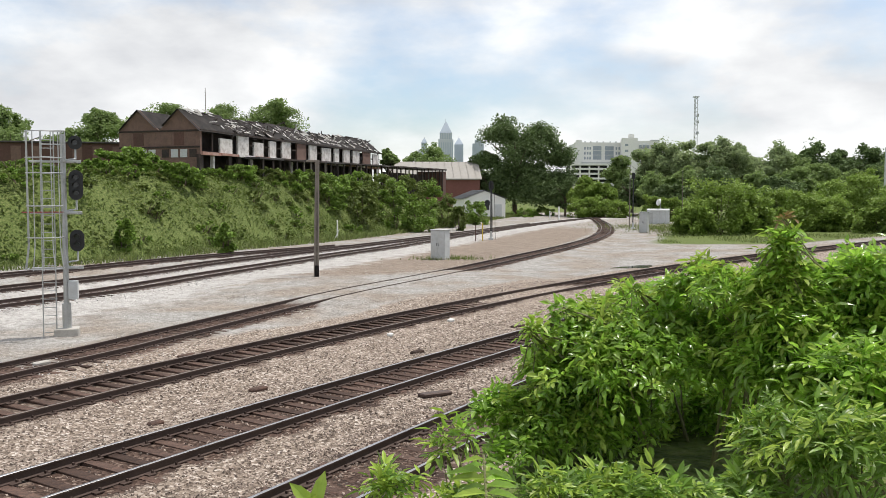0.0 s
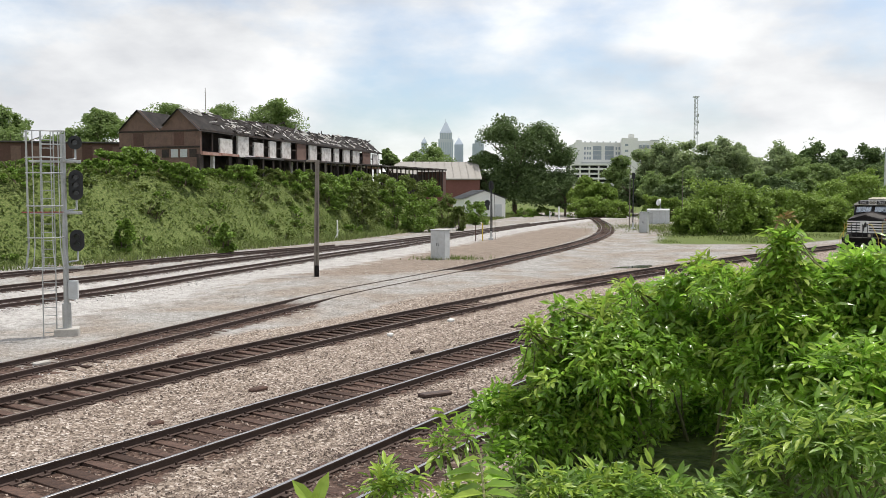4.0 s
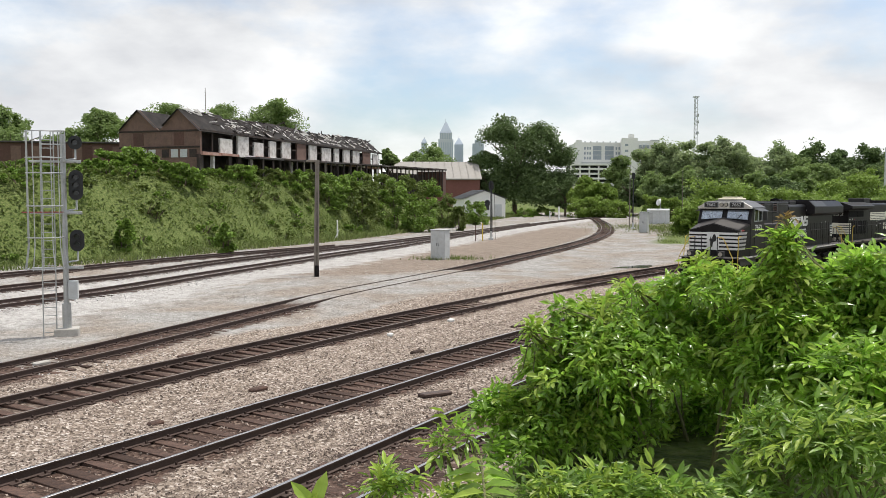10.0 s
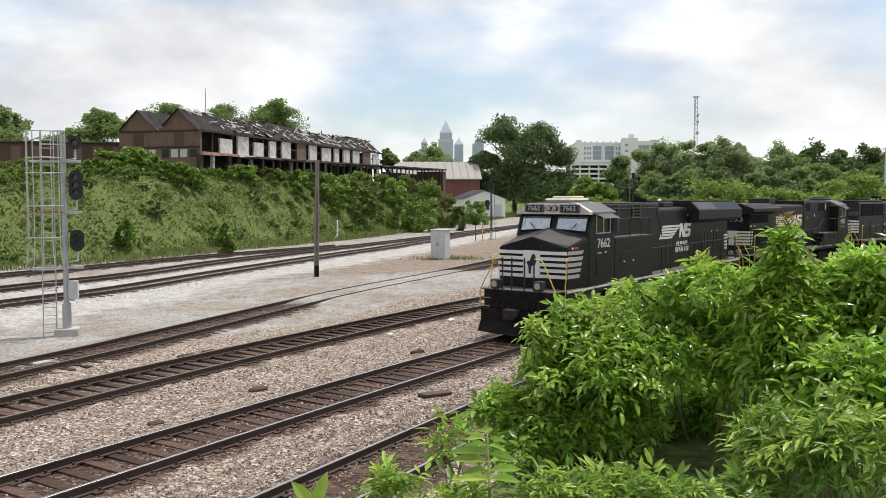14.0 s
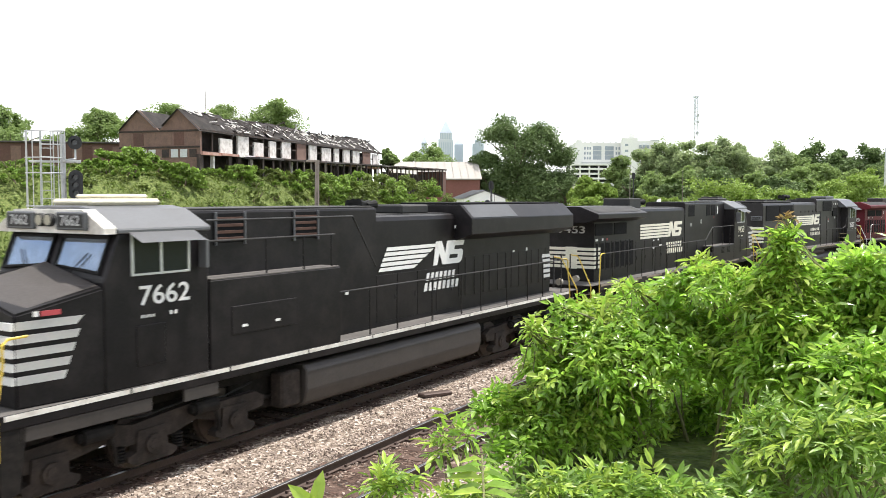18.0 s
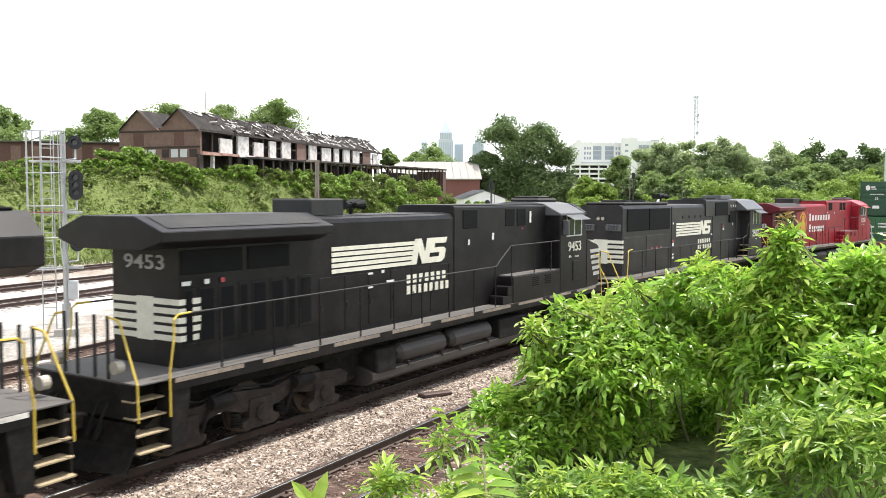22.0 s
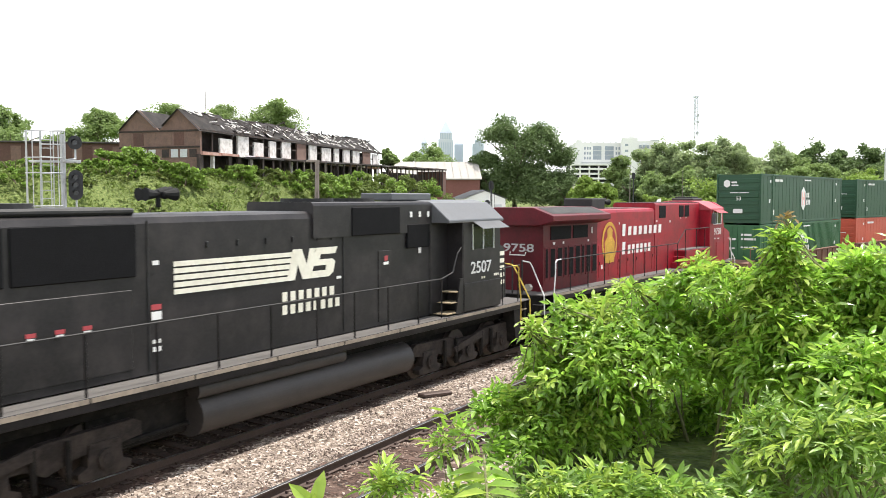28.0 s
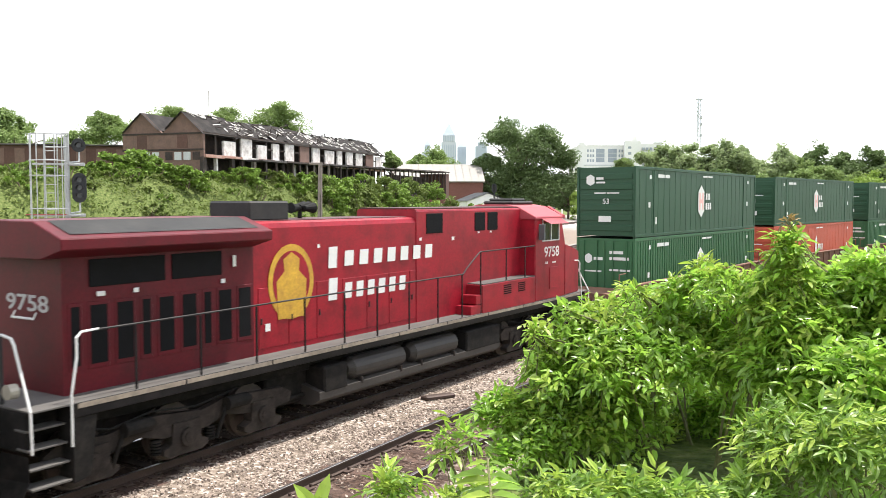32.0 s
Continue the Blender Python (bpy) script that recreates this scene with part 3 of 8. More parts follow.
def make_track(line, lo, hi, label, top, singles=(0, 0), pitch=0.55, cant=0.0, skip=(0, 0)):
    tr = thing("railway_track", pose(0, 0, 0), label, "railway track", "tracks of the yard", "structure")
    rail_mesh(line, lo, hi, 0.7525, top, tr)
    rail_mesh(line, lo, hi, -0.7525, top, tr, cant)
    rnd = random.Random(int(lo * 7 + hi * 13))
    base = []
    for _ in range(5):
        bm = bmesh.new()
        box(bm, -0.115, 0.115, -1.3, 1.3, -0.2, 0.0, 0.012)
        for vv in bm.verts:
            vv.co += Vector((rnd.uniform(-.01, .01), rnd.uniform(-.02, .02), rnd.uniform(-.008, .004)))
        me = bpy.data.meshes.new("sleeper")
        bm.to_mesh(me)
        bm.free()
        me.materials.append(M_TIE)
        base.append(me)
    rest_v, rest_f, nv = [], [], 0
    s = lo
    while s < hi:
        p, w = line.at(s), line.way(s)
        m = pose(p[0], p[1], -0.175 + cant / 2 + rnd.uniform(-0.012, 0.004), math.degrees(cant / 1.5), 0, math.degrees(math.atan2(w[1], w[0])) + rnd.uniform(-1.5, 1.5))
        me = rnd.choice(base)
        if skip[0] < s < skip[1]:
            s += pitch
            continue
        if singles[0] <= s <= singles[1]:
            ob = new("sleeper", me)
            ob.parent = tr
            ob.matrix_local = m
        else:
            rest_v.append(np.array([m @ Vector(c) for c in ((-.115, -1.3, -.2), (.115, -1.3, -.2), (.115, 1.3, -.2), (-.115, 1.3, -.2), (-.115, -1.3, 0), (.115, -1.3, 0), (.115, 1.3, 0), (-.115, 1.3, 0))]))
            rest_f.append(np.array([(0, 1, 5, 4), (1, 2, 6, 5), (2, 3, 7, 6), (3, 0, 4, 7), (4, 5, 6, 7)]) + nv)
            nv += 8
        s += pitch * rnd.uniform(0.93, 1.07)
    if singles[1]:
        plates(line, singles, tr, rnd, cant)
    if rest_v:
        tagged(raw_mesh("sleepers", np.concatenate(rest_v), np.concatenate(rest_f), M_TIE, tr), kind="stuff")
    return tr


make_track(LINE_A, 5, 115, "rusty railway track beside the overgrown bank", M_RAILTOP, (10, 60))
make_track(LINE_B, 30, 190, "railway track with worn shiny rails and dark timber sleepers", M_RAILTOP, (50, 140), cant=0.04)
make_track(LINE_C, 20, 160, "railway track with brown rails on pale ballast", M_RAILDULL, (30, 120), cant=0.07)
make_track(LINE_D, 5, 500, "dark railway track curving away over the gravel", M_RAILDULL, (15, 46), skip=(46, 68))
make_track(LINE_E, 5, 420, "straight railway track along pale stone ballast", M_RAILDULL, (0, 0))
make_track(LINE_F, 5, 150, "railway track at the foot of the green bank", M_RAILDULL, (0, 0))
make_track(LINE_G, 5, 60, "siding track joining its neighbour by the bank", M_RAILDULL, (0, 0))

# ---- train ----
def text_part(word, size, material, parent, m, name="number", label="", squeeze=1.0):
    """Characters in the built-in font as a thin mesh; m maps the text's plane (x right, y up) into the parent's space."""
    cu = bpy.data.curves.new("lettering", "FONT")
    cu.body, cu.size, cu.extrude, cu.align_x, cu.align_y = word, size, 0.004, "CENTER", "CENTER"
    cu.offset = 0.012 * size
    tmp = bpy.data.objects.new("lettering", cu)
    me = bpy.data.meshes.new_from_object(tmp)
    bpy.data.objects.remove(tmp)
    me.transform(Matrix.Diagonal((squeeze, 1, 1, 1)))
    me.materials.append(material)
    ob = new(name, me)
    ob.parent, ob.matrix_local = parent, m
    if label:
        tagged(ob, label)
    return ob


def on_side(sy, x, y, z):
    """The plane of a vehicle's side, seen from outside: sy 1 its left, -1 its right."""
    return pose(x, sy * y, z, 90, 0, 180 if sy > 0 else 0)


def on_end(sx, x, y, z):
    return pose(x, y, z, 90, 0, 90 if sx > 0 else -90)


def sheet(bm, pts, m, depth=0.006):
    """A thin plate from an outline in a plane."""
    a = [bm.verts.new(m @ Vector((x, y, 0))) for x, y in pts]
    b = [bm.verts.new(m @ Vector((x, y, depth))) for x, y in pts]
    n = len(pts)
    bm.faces.new(b)
    bm.faces.new(a[::-1])
    for i in range(n):
        bm.faces.new((a[i], a[(i + 1) % n], b[(i + 1) % n], b[i]))


def bars(bm, m, x0, x1, y0, y1, count, slant=0.0, gap=0.3):
    """A line of writing as plain bars."""
    step = (x1 - x0) / count
    for i in range(count):
        a, b = x0 + i * step, x0 + (i + 1 - gap) * step
        sheet(bm, [(a, y0), (b, y0), (b + slant, y1), (a + slant, y1)], m)


def striped_emblem(loco, sy, y, x0, x1, z0, z1, material, near_left, dark=True):
    """Five stripes that run into two slanted block shapes."""
    m = on_side(sy, 0, y + 0.004, 0)
    sg = -1 if sy > 0 else 1
    L, R = sorted((x0 * sg, x1 * sg))
    w, h = R - L, z1 - z0
    bm = bmesh.new()
    sl = 0.30 * h
    n = 5
    end = L + 0.66 * w
    for i in range(n):
        a = z0 + h * i / n * 0.97
        b = a + h / n * 0.70
        f = (a - z0) / h
        g = (b - z0) / h
        lead = 0.28 * w * (1 - f) if dark else 0.0
        lead2 = 0.28 * w * (1 - g) if dark else 0.0
        k0 = L + (0.10 * w * f if dark else 0.0)
        k1 = L + (0.10 * w * g if dark else 0.0)
        sheet(bm, [(k0, a), (end + sl * f - lead, a), (end + sl * g - lead2, b), (k1, b)], m)
    part("stripes", bm, material, loco, "pale painted stripes")
    letters = (0.595, 0.80, 0.785, 0.972) if dark else (0.655, 0.825, 0.80, 0.985)

    def slab(bm, a, b, pts, depth=0.006):
        """One stroke, given in shares of its block's width and height, leaning with the emblem."""
        sheet(bm, [(L + (a + (b - a) * u) * w + sl * v, z0 + h * v) for u, v in pts], m, depth)
    a, b = letters[:2]
    bm = bmesh.new()
    slab(bm, a, b, [(0.08 if dark else 0.0, 0), (0.32, 0), (0.32, 1), (0.0, 1)])
    slab(bm, a, b, [(0.70, 0), (1, 0), (1, 1), (0.70, 1)])
    slab(bm, a, b, [(0.0, 1), (0.36, 1), (1.0, 0), (0.64, 0)], 0.008)
    part("emblem", bm, material, loco, "pale slanted emblem shape")
    a, b = letters[2:]
    bm = bmesh.new()
    slab(bm, a, b, [(0.06, 0), (0.86, 0), (1.0, 0.14), (0.95, 0.23), (0.06, 0.23)])
    slab(bm, a, b, [(0.66, 0.12), (1.0, 0.12), (1.0, 0.50), (0.86, 0.60), (0.66, 0.55)], 0.007)
    slab(bm, a, b, [(0.12, 0.40), (0.92, 0.40), (0.86, 0.60), (0.06, 0.60)], 0.008)
    slab(bm, a, b, [(0.0, 0.52), (0.16, 0.40), (0.34, 0.45), (0.34, 0.88), (0.0, 0.86)], 0.007)
    slab(bm, a, b, [(0.0, 0.84), (0.04, 0.77), (0.94, 0.77), (0.98, 1.0), (0.14, 1.0)])
    part("emblem", bm, material, loco, "pale slanted emblem shape")


def word_bars(loco, sy, y, x0, x1, z0, z1, count, material, slant=0.0):
    m = on_side(sy, 0, y + 0.004, 0)
    sg = -1 if sy > 0 else 1
    L, R = sorted((x0 * sg, x1 * sg))
    step = (R - L) / count
    for i in range(count):
        bm = bmesh.new()
        bars(bm, m, L + i * step, L + (i + 1) * step, z0, z1, 1, slant, 0.42)
        part("letter_bar", bm, material, loco)


def notices(loco, sy, y, spots):
    """Small warning plates."""
    m = on_side(sy, 0, y + 0.004, 0)
    sg = -1 if sy > 0 else 1
    for x, z, w, h, red in spots:
        bm = bmesh.new()
        sheet(bm, [(x * sg - w / 2, z), (x * sg + w / 2, z), (x * sg + w / 2, z + h), (x * sg - w / 2, z + h)], m)
        part("notice_plate", bm, M_LABELRED if red else M_LOGOWHITE, loco)


def hood(bm, x0, x1, half, z0, z1, round_r=0.12):
    o = [(-half, z0), (half, z0), (half, z1 - round_r), (half - round_r * 0.3, z1 - round_r * 0.3), (half - round_r, z1), (-half + round_r, z1), (-half + round_r * 0.3, z1 - round_r * 0.3), (-half, z1 - round_r)]
    extrude(bm, o, x0, x1, axis="x")


def make_wheelset(parent, x, r=0.53):
    ax = new("wheelset")
    ax.parent, ax.matrix_local = parent, pose(x, 0, r)
    for sy in (1, -1):
        bm = bmesh.new()
        tube(bm, (0, sy * 0.68, 0), (0, sy * 0.79, 0), r, 28)
        tube(bm, (0, sy * 0.66, 0), (0, sy * 0.69, 0), r + 0.025, 28)
        tube(bm, (0, sy * 0.79, 0), (0, sy * 0.86, 0), 0.17, 12)
        for k in range(6):
            a = k * math.pi / 3
            tube(bm, (0.33 * math.cos(a), sy * 0.785, 0.33 * math.sin(a)), (0.33 * math.cos(a), sy * 0.80, 0.33 * math.sin(a)), 0.045, 8)
        part("wheel", bm, M_WHEEL, ax)
    return ax


WHEELS = []


def bogie(loco, xc, style="ge"):
    """A three-axle bogie; its wheelsets are parts that turn."""
    b = new("bogie")
    b.parent, b.matrix_local = loco, pose(xc, 0, 0)
    tagged(b, "dusty three-axle cast steel bogie")
    axles = (-1.95, 0.0, 1.95) if style == "ge" else (-2.0, 0.0, 2.0)
    for a in axles:
        WHEELS.append((make_wheelset(loco, xc + a), 0.53, pose(xc + a, 0, 0.53)))
    for sy in (1, -1):
        bm = bmesh.new()
        if style == "ge":
            top = [(-2.8, 0.80), (-2.55, 0.93), (-1.6, 0.90), (-0.95, 1.02), (-0.4, 0.98), (0.4, 0.90), (0.95, 1.02), (1.6, 0.98), (2.55, 0.93), (2.8, 0.80), (2.75, 0.60), (2.3, 0.56), (1.5, 0.60), (0.95, 0.70), (0.55, 0.56), (-0.5, 0.56), (-1.0, 0.70), (-1.5, 0.58), (-2.3, 0.56), (-2.75, 0.60)]
        else:
            top = [(-2.75, 0.95), (-2.6, 1.02), (-0.9, 0.98), (-0.5, 0.86), (0.5, 0.86), (0.9, 0.98), (2.6, 1.02), (2.75, 0.95), (2.75, 0.72), (2.3, 0.66), (1.5, 0.62), (0.95, 0.45), (0.6, 0.62), (-0.6, 0.62), (-0.95, 0.45), (-1.5, 0.62), (-2.3, 0.66), (-2.75, 0.72)]
        extrude(bm, top, sy * 1.05, sy * 1.2)
        part("side_frame", bm, M_TRUCK, b)
        for a in axles:
            bm = bmesh.new()
            o = [(a - 0.42, 0.20), (a + 0.36, 0.20), (a + 0.50, 0.27), (a + 0.50, 0.36), (a + 0.34, 0.42), (a + 0.30, 0.78), (a - 0.30, 0.78), (a - 0.34, 0.42), (a - 0.52, 0.34), (a - 0.52, 0.26)]
            extrude(bm, o, sy * 1.02, sy * 1.24)
            tube(bm, (a, sy * 1.2, 0.5), (a, sy * 1.3, 0.5), 0.17, 14)
            tube(bm, (a, sy * 1.29, 0.5), (a, sy * 1.315, 0.5), 0.10, 10)
            part("axle_box", bm, M_TRUCK, b)
        for a in (-1.25, 1.05) if style == "ge" else (-1.3, -0.7, 0.7, 1.3):
            bm = bmesh.new()
            if style == "ge":
                tube(bm, (a - 0.15, sy * 1.3, 0.93), (a + 0.38, sy * 1.3, 0.93), 0.13, 12)
                tube(bm, (a + 0.38, sy * 1.3, 0.93), (a + 0.46, sy * 1.3, 0.93), 0.08, 10)
                pipe(bm, [(a - 0.1, sy * 1.27, 0.92), (a - 0.25, sy * 1.27, 0.6), (a - 0.32, sy * 1.2, 0.3)], 0.04)
                part("brake_cylinder", bm, M_UNDER, b)
            else:
                pipe(bm, [(a, sy * 1.26, 0.95), (a, sy * 1.26, 0.4), (a + 0.05, sy * 1.2, 0.25)], 0.05)
                part("brake_hanger", bm, M_UNDER, b)
        if style == "ge":
            for a in (-0.98, 0.98):
                bm = bmesh.new()
                tube(bm, (a, sy * 1.19, 0.83), (a, sy * 1.206, 0.83), 0.055, 10)
                part("lightening_hole", bm, M_BLACKHOSE, b)
            for a in (-0.62, 0.62):
                bm = bmesh.new()
                for q in range(5):
                    tube(bm, (a, sy * 1.14, 0.30 + q * 0.055), (a, sy * 1.14, 0.33 + q * 0.055), 0.10, 10)
                part("spring", bm, M_UNDER, b)
            bm = bmesh.new()
            pipe(bm, [(-2.4, sy * 1.24, 1.15), (-1.6, sy * 1.25, 1.0), (-0.8, sy * 1.25, 1.12), (0.2, sy * 1.25, 1.02), (1.2, sy * 1.25, 1.16)], 0.018)
            part("sand_hose", bm, M_BLACKHOSE, b)
        else:
            bm = bmesh.new()
            o = [(-0.75, 0.55), (0.75, 0.80), (0.85, 0.92), (0.7, 1.0), (-0.85, 0.70)]
            extrude(bm, o, sy * 1.24, sy * 1.3)
            part("equalising_lever", bm, M_TRUCK, b)
    bm = bmesh.new()
    box(bm, -2.4, 2.4, -0.6, 0.6, 0.55, 1.2, 0.05)
    part("bolster", bm, M_UNDER, b)
    return b


def handrail(loco, sy, pts, posts, zfoot, r=0.019, material=None, y=1.47, post_r=0.022):
    bm = bmesh.new()
    pipe(bm, [(x, sy * yy, z) for x, yy, z in pts], r)
    hr = part("handrail", bm, material or M_LOCO_ROOF, loco)
    for x, z1 in posts:
        bm = bmesh.new()
        box(bm, x - post_r, x + post_r, sy * y - 0.012, sy * y + 0.012, zfoot - 0.2, z1 - 0.01, 0.004)
        part("post", bm, M_LOCO, hr)
    return hr


def end_steps(loco, sx, sy, xo, grab):
    """The recessed corner steps with their side plates and bent grab rails."""
    x0, x1 = sorted((xo, xo - sx * 0.72))
    for i in range(4):
        z = 0.42 + i * 0.29
        bm = bmesh.new()
        box(bm, x0 + 0.03, x1 - 0.03, sy * (1.18 - 0.035 * i), sy * (1.52 - 0.05 * i), z, z + 0.035, 0.006)
        part("step", bm, M_WALK if grab is not M_YELLOW else M_STEPTREAD, loco)
    bm = bmesh.new()
    xi = xo - sx * 0.74
    extrude(bm, [(xi, 0.36), (xi - sx * 0.30, 0.42), (xi - sx * 0.42, 1.3), (xi - sx * 0.42, 1.55), (xi, 1.55)], sy * 1.1, sy * 1.5)
    part("step_side", bm, M_UNDER, loco)
    bm = bmesh.new()
    pipe(bm, [(xi + sx * 0.02, sy * 1.5, 0.95), (xi + sx * 0.02, sy * 1.5, 1.75), (xi - sx * 0.10, sy * 1.48, 2.35), (xi - sx * 0.10, sy * 1.48, 2.65), (xi - sx * 0.2, sy * 1.47, 2.73), (xi - sx * 0.5, sy * 1.47, 2.74)], 0.021)
    part("grab_rail", bm, grab, loco, "bent painted grab rail")
    bm = bmesh.new()
    pipe(bm, [(xo - sx * 0.05, sy * 1.5, 0.98), (xo - sx * 0.05, sy * 1.48, 1.62), (xo - sx * 0.12, sy * 0.98, 2.58), (xo - sx * 0.12, sy * 0.9, 2.68), (xo - sx * 0.12, sy * 0.62, 2.72)], 0.021)
    part("grab_rail", bm, grab, loco, "bent painted grab rail")
    for yy in (0.62, 0.25):
        bm = bmesh.new()
        box(bm, xo - sx * 0.14, xo - sx * 0.09, sy * yy - 0.02, sy * yy + 0.02, 1.6, 2.74, 0.004)
        part("end_post", bm, M_LOCO_ROOF, loco)


M_STEPTREAD = surface("worn_yellow_step", (0.33, 0.26, 0.16), 0.8, 0, 0.3, 4, 30, 0.2, 0.004, (0.14, 0.12, 0.1), 0.6)


def end_gear(loco, sx, xe, plough=True):
    """Coupler, hoses and the plough or pilot plate at one end."""
    bm = bmesh.new()
    box(bm, xe - 0.12, xe, -1.35, 1.35, 0.95, 1.6, 0.03) if sx > 0 else box(bm, xe, xe + 0.12, -1.35, 1.35, 0.95, 1.6, 0.03)
    part("end_plate", bm, M_UNDER, loco)
    bm = bmesh.new()
    c = xe + sx * 0.0
    box(bm, min(c, c + sx * 0.5), max(c, c + sx * 0.5), -0.14, 0.14, 0.72, 0.98, 0.03)
    box(bm, min(c + sx * 0.38, c + sx * 0.64), max(c + sx * 0.38, c + sx * 0.64), -0.20, 0.16, 0.66, 1.04, 0.05)
    part("coupler", bm, M_TRUCK, loco)
    for yy in (-0.75, -0.5, 0.45, 0.7, 0.9):
        bm = bmesh.new()
        p = [(xe + sx * (0.05 + 0.25 * math.sin(k / 6 * math.pi)), yy + 0.12 * k / 6, 1.25 - 0.62 * math.sin(k / 6 * math.pi * 0.8)) for k in range(7)]
        pipe(bm, p, 0.025)
        part("air_hose", bm, M_BLACKHOSE, loco)
    bm = bmesh.new()
    pl = []
    for yy, xx in ((-1.45, 0.05), (-0.7, 0.28), (0, 0.36), (0.7, 0.28), (1.45, 0.05)):
        pl.append((xx, yy))
    if plough:
        lo = [bm.verts.new((xe + sx * (a + 0.18), y, 0.14)) for a, y in pl]
        mid = [bm.verts.new((xe + sx * (a * 0.5), y, 0.55)) for a, y in pl]
        hi = [bm.verts.new((xe + sx * (a * 0.25 + 0.02), y, 0.95)) for a, y in pl]
        for a, b in ((lo, mid), (mid, hi)):
            for i in range(4):
                bm.faces.new((a[i], a[i + 1], b[i + 1], b[i]))
        bmesh.ops.solidify(bm, geom=bm.faces[:], thickness=0.04)
    else:
        box(bm, min(xe, xe + sx * 0.05), max(xe, xe + sx * 0.05), -1.4, 1.4, 0.25, 0.95, 0.02)
    part("snow_plough" if plough else "pilot_plate", bm, M_UNDER, loco)


def lamp_pair(loco, sx, x, y, z, r=0.1, vertical=False):
    for d in (-1, 1):
        yy, zz = (y, z + d * r * 1.15) if vertical else (y + d * r * 1.15, z)
        bm = bmesh.new()
        tube(bm, (x - sx * 0.06, yy, zz), (x + sx * 0.03, yy, zz), r, 16)
        hl = part("headlight", bm, M_LOCO_ROOF, loco)
        bm = bmesh.new()
        tube(bm, (x + sx * 0.025, yy, zz), (x + sx * 0.035, yy, zz), r * 0.82, 16)
        part("lens", bm, M_LAMP, hl)


def wide_cab(loco, paint, roof, number, num_mat, front_stripes, brow, plates=True, fr=10.5):
    """A wide-nosed cab: nose with a ridged top, raked windshields, side windows and shades."""
    bm = bmesh.new()
    xb, xf = 8.45, 9.95
    outline = [(-1.5, 1.62), (1.5, 1.62), (1.5, 3.35), (0, 3.72), (-1.5, 3.35)]
    front = [(-1.36, 1.62), (1.36, 1.62), (1.36, 3.05), (0.0, 3.42), (-1.36, 3.05)]
    a = [bm.verts.new((xb, y, z)) for y, z in outline]
    b = [bm.verts.new((xf - 0.04 * abs(y), y, z)) for y, z in front]
    bm.faces.new(a[::-1])
    bm.faces.new(b)
    for i in range(5):
        bm.faces.new((a[i], a[(i + 1) % 5], b[(i + 1) % 5], b[i]))
    bmesh.ops.recalc_face_normals(bm, faces=bm.faces[:])
    bmesh.ops.bevel(bm, geom=bm.edges[:], offset=0.035, segments=2, affect="EDGES")
    part("nose", bm, paint, loco)
    if front_stripes:
        for sy in (1, -1):
            bm = bmesh.new()
            v = [bm.verts.new(c) for c in ((xb + 0.06, sy * 0.03, 3.722), (xb + 0.06, sy * 1.40, 3.385), (xf - 0.14, sy * 1.27, 3.092), (xf - 0.08, sy * 0.03, 3.432))]
            f = bm.faces.new(v if sy < 0 else v[::-1])
            bmesh.ops.solidify(bm, geom=[f], thickness=-0.008)
            bmesh.ops.recalc_face_normals(bm, faces=bm.faces[:])
            part("nose_top", bm, M_NOSETOP, loco, "dusty grey-brown nose top with its sheen in the colour")
    # cab shell, closed by the roof
    bm = bmesh.new()
    x0 = 6.25
    extrude(bm, [(x0, 1.62), (xb, 1.62), (xb, 3.45), (xb - 0.30, 4.22), (x0, 4.22)], -1.5, 1.5)
    bmesh.ops.bevel(bm, geom=bm.edges[:], offset=0.03, segments=1, affect="EDGES")
    shell = part("cab", bm, paint, loco)
    bm = bmesh.new()
    extrude(bm, [(-1.53, 4.2), (1.53, 4.2), (1.53, 4.28), (0.9, 4.60), (0.5, 4.66), (-0.5, 4.66), (-0.9, 4.60), (-1.53, 4.28)], x0 - 0.05, xb - 0.25, axis="x")
    bmesh.ops.bevel(bm, geom=bm.edges[:], offset=0.02, segments=1, affect="EDGES")
    part("cab_roof", bm, roof, loco)
    bm = bmesh.new()
    extrude(bm, [(-1.5, 4.2), (1.5, 4.2), (1.5, 4.30), (0.95, 4.60), (-0.95, 4.60), (-1.5, 4.30)], xb - 0.26, xb - 0.02, axis="x")
    part("brow", bm, brow, loco, "pale band over the windshields")
    bm = bmesh.new()
    box(bm, 6.5, 8.0, -0.55, 0.55, 4.66, 4.78, 0.05)
    box(bm, 6.7, 7.6, -0.45, 0.45, 4.78, 4.86, 0.04)
    part("roof_unit", bm, M_CREAM if plates else M_LOCO_ROOF, loco)
    for sy in (1, -1):
        # windshield, raked
        bm = bmesh.new()
        m = Matrix.Translation((xb + 0.012, 0, 3.45)) @ Euler((0, math.atan2(-0.30, 0.77), 0)).to_matrix().to_4x4()
        for y0, y1, z0, z1 in ((sy * 0.12, sy * 1.34, 0.12, 0.74),):
            v = [bm.verts.new(m @ Vector((0.006, y, z))) for y, z in ((y0, z0 + 0.10), (y1, z0), (y1, z1), (y0, z1))]
            f = bm.faces.new(v)
            bmesh.ops.solidify(bm, geom=[f], thickness=0.02)
        ws = part("windshield", bm, M_WINDSHIELD, loco)
        bm = bmesh.new()
        pipe(bm, [m @ Vector((0.02, y, z)) for y, z in ((y0, z0 + 0.10), (y1, z0), (y1, z1), (y0, z1), (y0, z0 + 0.10))], 0.025)
        part("seal", bm, M_BLACKHOSE, ws)
        bm = bmesh.new()
        pipe(bm, [m @ Vector((0.05, sy * 0.6, 0.05)), m @ Vector((0.04, sy * 0.95, 0.45))], 0.012)
